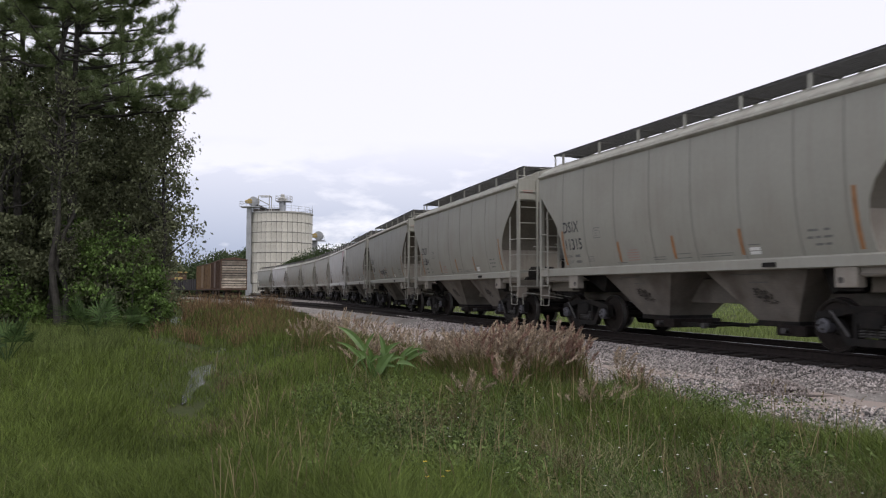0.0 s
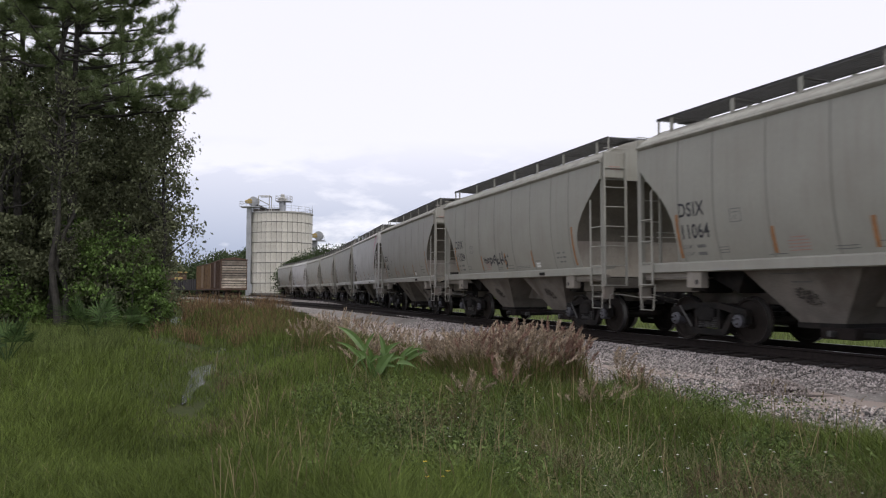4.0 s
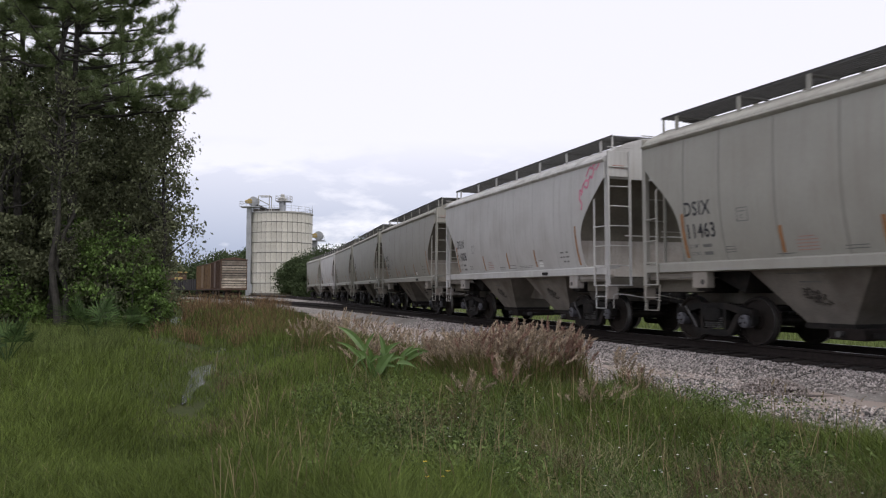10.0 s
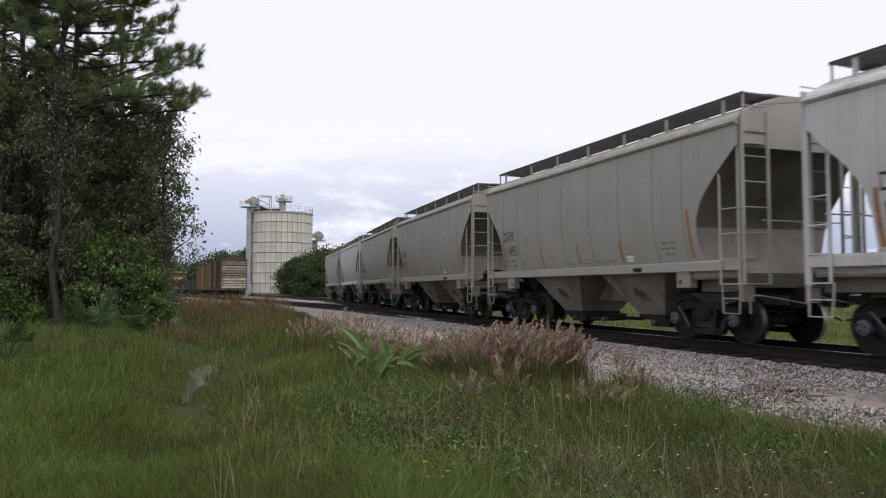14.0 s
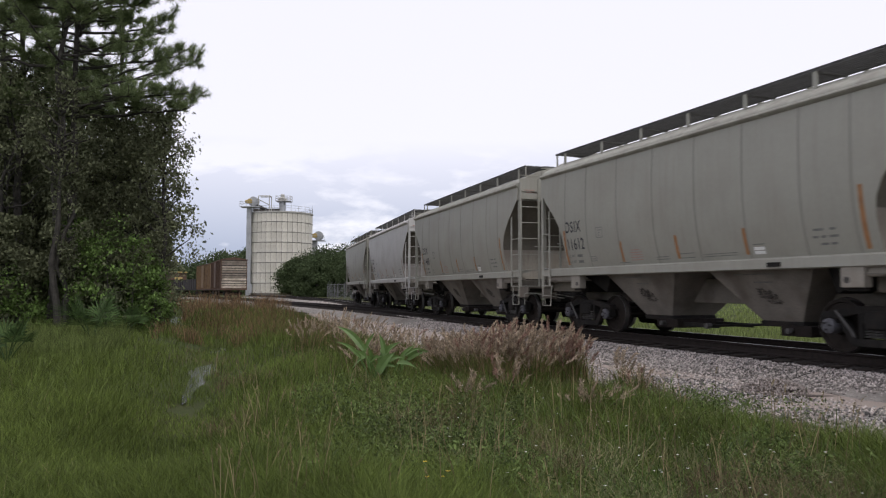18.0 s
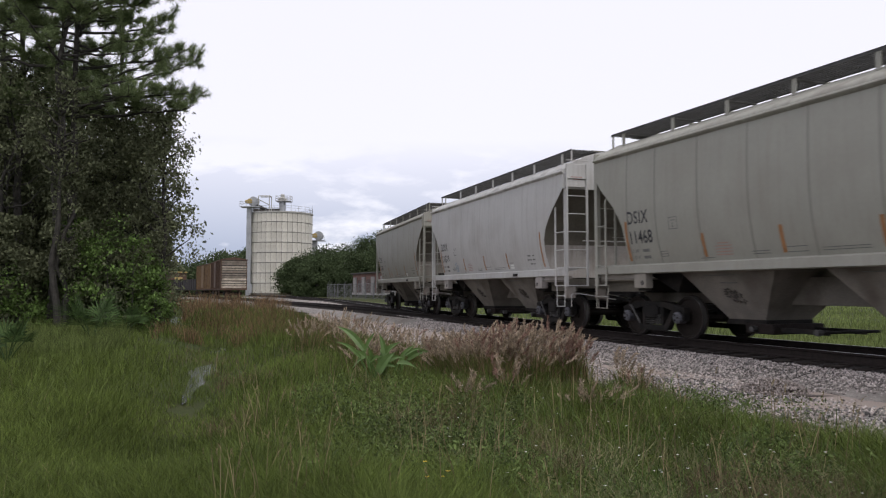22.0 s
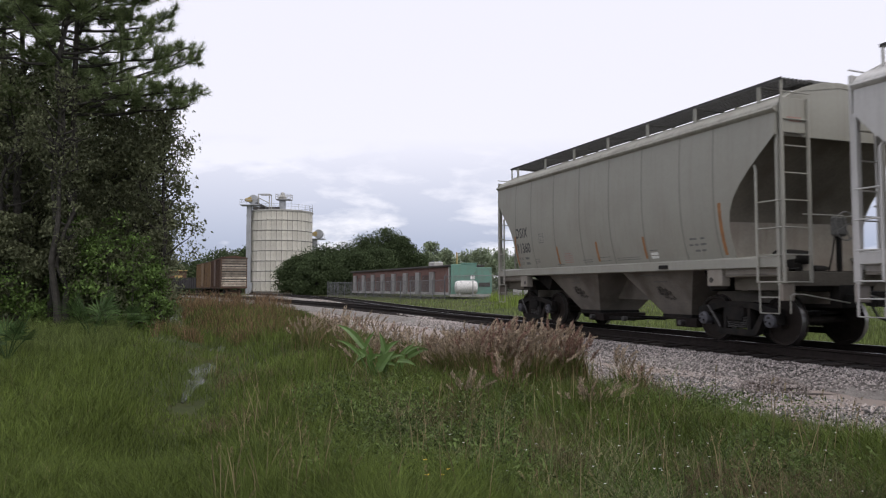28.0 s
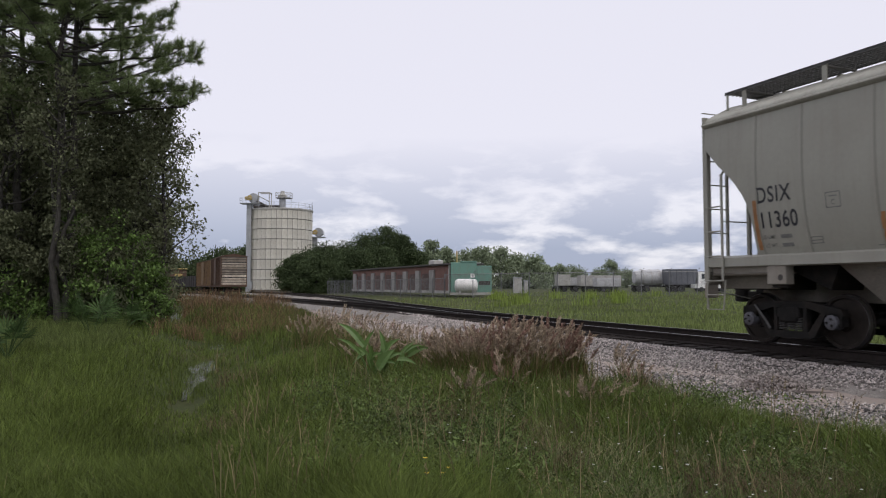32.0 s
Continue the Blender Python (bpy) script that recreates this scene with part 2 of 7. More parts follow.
# ---------------------------------------------------------------- mesh tools
class Shape:
    """A heap of vertices and faces that becomes one mesh."""

    def __init__(self):
        self.v, self.f = [], []

    def add(self, verts, faces):
        k = len(self.v)
        self.v += [tuple(p) for p in verts]
        self.f += [tuple(i + k for i in q) for q in faces]
        return self

    def box(self, x0, x1, y0, y1, z0, z1, c=0.0):
        """A box with chamfered edges of width c."""
        if c <= 0:
            return self.add([(x, y, z) for z in (z0, z1) for x, y in ((x0, y0), (x1, y0), (x1, y1), (x0, y1))],
                            [(3, 2, 1, 0), (4, 5, 6, 7), (0, 1, 5, 4), (1, 2, 6, 5), (2, 3, 7, 6), (3, 0, 4, 7)])
        bm = bmesh.new()
        bmesh.ops.create_cube(bm, size=1)
        for q in bm.verts:
            q.co = ((x0 + x1) / 2 + q.co.x * (x1 - x0), (y0 + y1) / 2 + q.co.y * (y1 - y0), (z0 + z1) / 2 + q.co.z * (z1 - z0))
        bmesh.ops.bevel(bm, geom=bm.edges[:], offset=c, segments=1, affect="EDGES")
        bm.verts.index_update()
        self.add([q.co for q in bm.verts], [[q.index for q in g.verts] for g in bm.faces])
        bm.free()
        return self

    def tube(self, points, r, n=8, cap=True):
        """A round bar through points; r is one radius or one for each point."""
        pts = [Vector(p) for p in points]
        rs = r if isinstance(r, (list, tuple)) else [r] * len(pts)
        rings, side = [], None
        for i, p in enumerate(pts):
            d = (pts[min(i + 1, len(pts) - 1)] - pts[max(i - 1, 0)]).normalized()
            if side is None:
                side = d.orthogonal().normalized()
            side = (side - d * side.dot(d)).normalized()
            up = d.cross(side)
            rings.append([p + (side * math.cos(a) + up * math.sin(a)) * rs[i] for a in (2 * math.pi * j / n for j in range(n))])
        faces = [(i * n + j, i * n + (j + 1) % n, (i + 1) * n + (j + 1) % n, (i + 1) * n + j) for i in range(len(pts) - 1) for j in range(n)]
        if cap:
            faces += [tuple(range(n))[::-1], tuple((len(pts) - 1) * n + j for j in range(n))]
        return self.add([q for ring in rings for q in ring], faces)

    def prism(self, outline, axis, a, b):
        """An outline of two coordinates drawn out along axis 0, 1 or 2 from a to b."""
        def at(p, h):
            q = list(p)
            q.insert(axis, h)
            return q
        n = len(outline)
        return self.add([at(p, a) for p in outline] + [at(p, b) for p in outline],
                        [tuple(range(n))[::-1], tuple(range(n, 2 * n))] + [(i, (i + 1) % n, n + (i + 1) % n, n + i) for i in range(n)])

    def lathe(self, profile, n=24, axis=2, centre=(0, 0, 0), cap=True):
        """A profile of (radius, height) turned about an axis."""
        pts = []
        for r, h in profile:
            for j in range(n):
                a = 2 * math.pi * j / n
                q = [r * math.cos(a), r * math.sin(a)]
                q.insert(axis, h)
                pts.append([q[k] + centre[k] for k in range(3)])
        faces = [(i * n + j, i * n + (j + 1) % n, (i + 1) * n + (j + 1) % n, (i + 1) * n + j) for i in range(len(profile) - 1) for j in range(n)]
        if cap:
            faces += [tuple(range(n))[::-1], tuple((len(profile) - 1) * n + j for j in range(n))]
        return self.add(pts, faces)

    def moved(self, m):
        self.v = [tuple(m @ Vector(p)) for p in self.v]
        return self

    def mesh(self, name, material, smooth=True):
        me = bpy.data.meshes.new(name)
        me.from_pydata(self.v, [], self.f)
        me.materials.append(material)
        bm = bmesh.new()
        bm.from_mesh(me)
        bmesh.ops.recalc_face_normals(bm, faces=bm.faces[:])
        bm.to_mesh(me)
        bm.free()
        if smooth:
            me.polygons.foreach_set("use_smooth", [True] * len(me.polygons))
            me.set_sharp_from_angle(angle=radians(35))
        return me


def part(name, shape, material, parent, label="", smooth=True):
    """Links a shape (or a mesh) as one mesh object under a thing or a part."""
    me = shape.mesh(name, material, smooth) if isinstance(shape, Shape) else shape
    ob = new(name, me)
    ob.parent = parent
    if label:
        ob["label"] = label
    return ob


def thing(name, m, label, category, group="", kind=""):
    """An empty at a thing's base, which its parts hang from."""
    ob = new(name)
    ob.matrix_basis = m
    ob.empty_display_size = 0.3
    return tagged(ob, label, category, group, kind)


def solid(name, shape, material, label, category="", group="", kind="", smooth=True, m=None):
    """A thing that is a single mesh."""
    ob = new(name, shape.mesh(name, material, smooth) if isinstance(shape, Shape) else shape)
    if m is not None:
        ob.matrix_basis = m
    return tagged(ob, label, category, group, kind)


def fast_mesh(name, verts, faces, material, smooth=False):
    """A mesh from number arrays, for what there is very much of; all faces have as many corners."""
    verts, faces = np.asarray(verts, np.float32), np.asarray(faces, np.int32)
    me = bpy.data.meshes.new(name)
    me.vertices.add(len(verts))
    me.vertices.foreach_set("co", verts.ravel())
    k = faces.shape[1]
    me.loops.add(faces.size)
    me.loops.foreach_set("vertex_index", faces.ravel())
    me.polygons.add(len(faces))
    me.polygons.foreach_set("loop_start", np.arange(0, faces.size, k, dtype=np.int32))
    me.update(calc_edges=True)
    me.validate()
    if smooth:
        me.polygons.foreach_set("use_smooth", np.ones(len(faces), bool))
    me.materials.append(material)
    return me


# ---------------------------------------------------------------- the line of the track
SG = np.arange(-60.0, 301.0, 1.0)
_bend = np.interp(SG, [12, 32, 55, 90], [-0.388, -0.566, -0.002, 0.304]) / 100
_bend[SG > 150] = 0
_bend[SG < -10] = 0
_turn = np.cumsum(_bend)
_turn += 0.447 - _turn[60]
TX, TY = np.cumsum(-np.sin(_turn)), np.cumsum(np.cos(_turn))
TX, TY = TX - TX[60] + 13.273, TY - TY[60]


def on_track(s, u=0.0, z=0.0):
    """A point s metres along the track and u metres to the camera's side of its middle."""
    h = np.interp(s, SG, _turn)
    return Vector((np.interp(s, SG, TX) - math.cos(h) * u, np.interp(s, SG, TY) - math.sin(h) * u, z))


def heading(s):
    return float(np.interp(s, SG, _turn))


_tg = np.linspace(0, 32, 321)
_speed = np.interp(_tg, [0, 6, 12, 18, 22, 27, 32], [4.409, 4.340, 4.345, 4.120, 3.767, 3.078, 1.958])
_run = np.concatenate([[0], np.cumsum((_speed[1:] + _speed[:-1]) / 2 * 0.1)])
_run += np.interp(_tg, [0, 1.5, 4.5, 7.5, 10, 12.5, 15.5, 18.5, 21, 23.5, 26, 29, 32], [0.02, 0.03, 0.06, 0.08, 0.02, -0.05, -0.02, 0.03, -0.03, -0.08, -0.05, -0.02, -0.01])
TAIL_START, CAR_PITCH = 140.09, 12.932


def travelled(t):
    return float(np.interp(t, _tg, _run))


def car_pose(car, t):
    """The pose of the car that is so many cars from the tail; its x axis points the way it rolls."""
    s = TAIL_START - travelled(t) - car * CAR_PITCH - 6.13
    rear, front = on_track(s + 4.2), on_track(s - 4.2)
    d = front - rear
    return pose(*((rear + front) / 2), 0, 0, math.degrees(math.atan2(d.y, d.x)))


# ---------------------------------------------------------------- ground and track
def smooth_step(a, b, x):
    t = np.clip((x - a) / (b - a), 0, 1)
    return t * t * (3 - 2 * t)


def track_offset(x, y):
    """For arrays of places: how far to the camera's side of the track they lie, and how far along it."""
    x, y = np.asarray(x, float), np.asarray(y, float)
    best, off, along = np.full(x.shape, 1e18), np.zeros(x.shape), np.zeros(x.shape)
    for i in range(0, len(SG), 4):
        d = (x - TX[i]) ** 2 + (y - TY[i]) ** 2
        near = d < best
        best = np.where(near, d, best)
        h = _turn[i]
        off = np.where(near, -(x - TX[i]) * math.cos(h) - (y - TY[i]) * math.sin(h), off)
        along = np.where(near, SG[i] - (x - TX[i]) * math.sin(h) + (y - TY[i]) * math.cos(h), along)
    return off, along


DITCH = ((-2.6, 7.0), (-4.45, 13.0), (-5.3, 16.2), (-7.2, 24.1), (-14.2, 39.0), (-22.0, 62.0))


def ditch_distance(x, y):
    d = np.full(np.shape(x), 1e9)
    for (ax, ay), (bx, by) in zip(DITCH, DITCH[1:]):
        t = np.clip(((x - ax) * (bx - ax) + (y - ay) * (by - ay)) / ((bx - ax) ** 2 + (by - ay) ** 2), 0, 1)
        d = np.minimum(d, np.hypot(x - ax - t * (bx - ax), y - ay - t * (by - ay)))
    return d


def ground_z(x, y):
    x, y = np.asarray(x, float), np.asarray(y, float)
    u, s = track_offset(x, y)
    z = np.interp(u, [-900, -75, -30, -7, -3.4, -1.6, 1.6, 2.25, 4.8, 6.5, 9, 40, 900], [0.5, 0.28, -0.08, -0.42, -0.52, -0.30, -0.30, -0.52, -0.55, -0.58, -0.55, -0.45, 0.3])
    z = z - 0.30 * np.exp(-(ditch_distance(x, y) / 1.1) ** 2)
    z = z + 0.04 * np.sin(x * 0.9 + 1.3) * np.sin(y * 0.7) * smooth_step(4.8, 7, np.abs(u))
    return z


def axis_steps(spans):
    out = []
    for a, b, n in spans:
        out += list(np.linspace(a, b, n, endpoint=False))
    return np.array(out + [spans[-1][1]])


gx = axis_steps([(-2500, -300, 6), (-300, -60, 12), (-60, -20, 30), (-20, 26, 110), (26, 90, 30), (90, 300, 12), (300, 2500, 6)])
gy = axis_steps([(-300, -20, 8), (-20, 2, 24), (2, 46, 110), (46, 170, 80), (170, 400, 12), (400, 3500, 8)])
GX, GY = np.meshgrid(gx, gy)
GZ = ground_z(GX, GY)
nx, ny = len(gx), len(gy)
ij = np.arange(nx * ny).reshape(ny, nx)
quads = np.stack([ij[:-1, :-1], ij[:-1, 1:], ij[1:, 1:], ij[1:, :-1]], -1).reshape(-1, 4)
M_SOIL = mat("grassy_soil", (0.05, 0.062, 0.024), 0.95, spec=0.08, vary=0.3, scale=0.25, fine=6, bump=0.6, bump_dist=0.05, dirt=(0.10, 0.075, 0.045), dirt_amount=0.6, dirt_scale=0.35)
ground = new("ground", fast_mesh("ground", np.stack([GX, GY, GZ], -1).reshape(-1, 3), quads, M_SOIL, True))
tagged(ground, "grassy meadow ground with a shallow wet ditch", "ground", kind="structure")


def strip(name, us, zs, s0, s1, step, material, label, jitter=0.0, line=on_track):
    """A band along the track with the given cross-section."""
    rng = np.random.default_rng(3)
    verts, faces, n = [], [], len(us)
    ss = np.arange(s0, s1 + step, step)
    for s in ss:
        for u, z in zip(us, zs):
            p = line(s, u + rng.normal(0, jitter), z + rng.normal(0, jitter * 0.15))
            verts.append(p[:])
    for i in range(len(ss) - 1):
        for j in range(n - 1):
            k = i * n + j
            faces.append((k, k + 1, k + n + 1, k + n))
    ob = new(name, fast_mesh(name, verts, faces, material, True))
    return tagged(ob, label, name.replace("_", " "), kind="structure")


M_BED = mat("ballast_bed", (0.27, 0.25, 0.23), 0.95, spec=0.15, vary=0.3, scale=3, fine=40, bump=1.0, bump_dist=0.05, dirt=(0.2, 0.17, 0.145), dirt_amount=0.5, dirt_scale=0.8)
strip("ballast_bed", [-3.3, -2.4, -1.65, -1.2, 1.2, 1.65, 1.95, 2.3, 2.5], [-0.50, -0.36, -0.26, -0.29, -0.29, -0.265, -0.345, -0.455, -0.50], -40, 150, 1.0, M_BED, "pale grey crushed stone ballast under the rails", 0.03)
# much darker bed colour within 1.28 m of the track's middle
strip("oily_bed", [-1.28, -0.9, 0, 0.9, 1.28], [-0.25, -0.205, -0.20, -0.205, -0.25], -40, 150, 1.0, mat("oily_bed", (0.05, 0.045, 0.042), 0.9, spec=0.2, vary=0.35, scale=4, fine=40, bump=1.0, bump_dist=0.05), "black ballast between and beside the rails", 0.01)
strip("access_strip", [2.15, 2.5, 3.4, 4.3, 5.3], [-0.49, -0.475, -0.49, -0.50, -0.575], -40, 120, 0.7, M_SAND, "pinkish sandy track beside the ballast", 0.06)

SIDING = ((6.4, 16.0), (2.4, 27.0), (-5.0, 46.0), (-14.2, 67.0), (-25.9, 91.5), (-31.3, 104.6), (-38.3, 119.4), (-47.6, 133.0), (-58.0, 146.0))
_sp = np.array(SIDING)
_sd = np.concatenate([[0], np.cumsum(np.hypot(*np.diff(_sp, axis=0).T))])


def on_siding(s, u=0.0, z=0.0):
    x, y = np.interp(s, _sd, _sp[:, 0]), np.interp(s, _sd, _sp[:, 1])
    a, b = max(s - 4, 0), min(s + 4, _sd[-1])
    h = math.atan2(-(np.interp(b, _sd, _sp[:, 0]) - np.interp(a, _sd, _sp[:, 0])), np.interp(b, _sd, _sp[:, 1]) - np.interp(a, _sd, _sp[:, 1]))
    return Vector((x - math.cos(h) * u, y - math.sin(h) * u, z))


RAIL_SECTION = ((-0.07, -0.18), (0.07, -0.18), (0.07, -0.165), (0.012, -0.14), (0.01, -0.05), (0.036, -0.035), (0.036, -0.006), (0.028, 0), (-0.028, 0), (-0.036, -0.006), (-0.036, -0.035), (-0.01, -0.05), (-0.012, -0.14), (-0.07, -0.165))


def rail_shape(line, u, s0, s1, step, dz=0.0):
    sh, n = Shape(), len(RAIL_SECTION)
    ss = np.arange(s0, s1 + step, step)
    sh.v = [line(s, u + du, z + dz)[:] for s in ss for du, z in RAIL_SECTION]
    sh.f = [(i * n + j, i * n + (j + 1) % n, (i + 1) * n + (j + 1) % n, (i + 1) * n + j) for i in range(len(ss) - 1) for j in range(n)]
    return sh


def head_shape(line, u, s0, s1, step, dz=0.0):
    sh = Shape()
    ss = np.arange(s0, s1 + step, step)
    sh.v = [line(s, u + du, 0.0015 + dz)[:] for s in ss for du in (-0.024, 0.024)]
    sh.f = [(2 * i, 2 * i + 1, 2 * i + 3, 2 * i + 2) for i in range(len(ss) - 1)]
    return sh


track = thing("track", pose(0, 0, 0), "curved main railway track with rusty rails on timber ties", "railway track", kind="structure")
for u in (-0.7535, 0.7535):
    r = part("rail", rail_shape(on_track, u, -40, 150, 1.0), M_RAIL, track, "brown steel rail with a worn head")
    part("rail_head", head_shape(on_track, u, -40, 150, 1.0), M_RAILTOP, r, "shiny worn running surface")
tie_mesh = Shape().box(-1.3, 1.3, -0.115, 0.115, -0.36, -0.182, 0.012).mesh("tie", M_TIE)
plate_mesh = Shape().box(-0.18, 0.18, -0.1, 0.1, -0.182, -0.168, 0.004).mesh("tie_plate", M_RAIL)
rng = random.Random(5)
for i in range(240):
    s = -12 + i * 0.52
    p = on_track(s)
    t = part("tie", tie_mesh, None, track)
    t.matrix_basis = pose(p.x, p.y, rng.uniform(-0.012, 0.004), 0, rng.uniform(-0.4, 0.4), math.degrees(heading(s)) + rng.uniform(-1.2, 1.2)) @ pose(rng.uniform(-0.05, 0.05), 0, 0)
    if i < 110:
        for u in (-0.7535, 0.7535):
            q = part("tie_plate", plate_mesh, None, t)
            q.matrix_basis = pose(u, 0, 0)
siding = thing("siding_track", pose(0, 0, 0), "rusty siding track that branches off to the old wagons", "railway track", kind="structure")
for u in (-0.7535, 0.7535):
    part("rail", rail_shape(on_siding, u, 13, _sd[-1] - 1, 1.0, -0.03), M_RAIL, siding, "brown rusty rail")
for i in range(60):
    s = 14 + i * 0.62
    p, q = on_siding(s), on_siding(s + 0.3)
    t = part("tie", tie_mesh, None, siding)
    t.matrix_basis = pose(p.x, p.y, -0.03, 0, 0, math.degrees(math.atan2(-(q.x - p.x), q.y - p.y)))
strip("siding_bed", [-2.2, -1.5, 1.5, 2.3], [-0.50, -0.25, -0.25, -0.50], 8, 120, 1.0, M_BED, "grey stone bed of the siding", 0.03, on_siding)


def stones(name, count, s0, s1, bands, size, seed, material, label):
    """Loose crushed stone: squashed, turned octahedra, scattered over bands (u0, u1, share)."""
    r = np.random.default_rng(seed)
    share = np.array([b[2] for b in bands])
    which = r.choice(len(bands), count, p=share / share.sum())
    lo, hi = np.array([b[0] for b in bands])[which], np.array([b[1] for b in bands])[which]
    u = r.uniform(lo, hi)
    s = s0 + (s1 - s0) * r.uniform(0, 1, count) ** 1.4
    h = np.interp(s, SG, _turn)
    x, y = np.interp(s, SG, TX) - np.cos(h) * u, np.interp(s, SG, TY) - np.sin(h) * u
    # bare sandy stretches are left between the stones of the strip
    mid = np.interp(s, [8, 12.5, 13.5, 14.5, 16.5, 20, 34], [2.45, 2.55, 2.75, 2.9, 3.1, 3.2, 3.2])
    half = np.interp(s, [8, 12.0, 13.6, 14.6, 15.4, 16.5, 18.5, 21, 34], [0.42, 0.40, 0.26, 0.0, 0.15, 0.34, 0.2, 0.3, 0.4]) * (1 + 0.25 * np.sin(s * 3.1) + 0.15 * np.sin(s * 7.3 + 1))
    bare = (np.abs(u - mid) < half + r.normal(0, 0.07, count)) & (r.uniform(0, 1, count) < 0.95)
    u = np.where(bare, r.uniform(1.3, 1.95, count), u)
    x, y = np.interp(s, SG, TX) - np.cos(h) * u, np.interp(s, SG, TY) - np.sin(h) * u
    z = np.interp(u, [-3.3, -2.4, -1.65, -1.28, 0, 1.28, 1.65, 1.95, 2.3, 2.5, 4.3, 5.4], [-0.50, -0.36, -0.26, -0.245, -0.20, -0.24, -0.255, -0.34, -0.455, -0.485, -0.50, -0.575])
    base = np.array([(1, 0, 0), (0, 1, 0), (-1, 0, 0), (0, -1, 0), (0, 0, 1), (0, 0, -1)], float)
    tri = np.array([(0, 1, 4), (1, 2, 4), (2, 3, 4), (3, 0, 4), (1, 0, 5), (2, 1, 5), (3, 2, 5), (0, 3, 5)])
    v = base[None] * r.uniform(0.55, 1.25, (count, 6, 1)) + r.normal(0, 0.18, (count, 6, 3))
    a = r.uniform(0, 2 * np.pi, count)
    ca, sa = np.cos(a)[:, None], np.sin(a)[:, None]
    v = np.stack([v[..., 0] * ca - v[..., 1] * sa, v[..., 0] * sa + v[..., 1] * ca, v[..., 2] * 0.75], -1)
    v *= (size * r.uniform(0.5, 1.4, count))[:, None, None]
    v += np.stack([x, y, z + size * 0.25], -1)[:, None]
    f = (tri[None] + 6 * np.arange(count)[:, None, None]).reshape(-1, 3)
    ob = new(name, fast_mesh(name, v.reshape(-1, 3), f, material))
    return tagged(ob, label, "ballast", kind="stuff")


stones("ballast_stones", 88000, -8, 34, [(-1.8, -1.3, 0.6), (1.24, 2.4, 6.5), (2.4, 3.3, 3.4), (3.3, 4.6, 2)], 0.0235, 11, M_BALLAST, "loose pale grey crushed stones of the ballast")
stones("oily_stones", 24000, -8, 40, [(-1.28, -0.85, 1), (-0.65, 0.65, 1.5), (0.85, 1.28, 2)], 0.025, 13, M_DARKSTONE, "black crushed stones between the ties")
stones("coarse_stones", 21000, 4, 22, [(2.75, 3.6, 2), (3.6, 5.7, 4)], 0.024, 14, mat("coarse_grey_stone", (0.17, 0.162, 0.156), 0.95, spec=0.2, vary=0.3, scale=10, fine=60, island=0.65), "coarse dark and pale grey stones at the edge of the grass")
stones("ballast_stones", 9000, 34, 90, [(1.2, 2.6, 5), (2.6, 4.6, 1.5)], 0.05, 12, M_BALLAST, "loose pale grey crushed stones of the ballast")

# a low heap of spoil on the strip, with roots and old wire
HEAP_X, HEAP_Y = 5.02, 11.35


def spoil_heap():
    r = np.random.default_rng(19)
    sh = Shape()
    n, rings = 28, 7
    for i in range(rings):
        f = i / (rings - 1)
        for j in range(n):
            a = 2 * math.pi * j / n
            wob = 1 + 0.18 * math.sin(3 * a + 1) + 0.1 * math.sin(7 * a)
            sh.v.append((0.50 * f * wob * math.cos(a) + r.normal(0, 0.015), 0.42 * f * wob * math.sin(a) + r.normal(0, 0.015), 0.20 * (1 - f ** 1.6) + r.normal(0, 0.012) - 0.02 * f))
    sh.f = [(i * n + j, i * n + (j + 1) % n, (i + 1) * n + (j + 1) % n, (i + 1) * n + j) for i in range(rings - 1) for j in range(n)]
    z = -0.49
    solid("spoil_heap", sh, mat("reddish_spoil", (0.20, 0.16, 0.14), 0.95, spec=0.1, vary=0.35, scale=6, fine=50, bump=1.0, bump_dist=0.03, dirt=(0.13, 0.09, 0.07), dirt_scale=4), "low heap of brown earth and stone beside the track", "heap", m=pose(HEAP_X, HEAP_Y, z))
    count = 1500
    a, q = r.uniform(0, 2 * np.pi, count), np.sqrt(r.uniform(0, 1, count))
    px, py = 0.58 * q * np.cos(a), 0.5 * q * np.sin(a)
    base = np.array([(1, 0, 0), (0, 1, 0), (-1, 0, 0), (0, -1, 0), (0, 0, 1), (0, 0, -1)], float)
    tri = np.array([(0, 1, 4), (1, 2, 4), (2, 3, 4), (3, 0, 4), (1, 0, 5), (2, 1, 5), (3, 2, 5), (0, 3, 5)])
    v = base[None] * r.uniform(0.5, 1.3, (count, 6, 1)) + r.normal(0, 0.25, (count, 6, 3))
    v *= (0.018 * r.uniform(0.5, 1.5, count))[:, None, None]
    v += np.stack([HEAP_X + px, HEAP_Y + py, z + 0.20 * (1 - q ** 1.6) + 0.008], -1)[:, None]
    f = (tri[None] + 6 * np.arange(count)[:, None, None]).reshape(-1, 3)
    tagged(new("spoil_stones", fast_mesh("spoil_stones", v.reshape(-1, 3), f, mat("spoil_stones", (0.24, 0.21, 0.195), 0.95, spec=0.1, vary=0.2, scale=10, fine=60, island=0.4))), "small brown stones on the heap", "stones", kind="stuff")


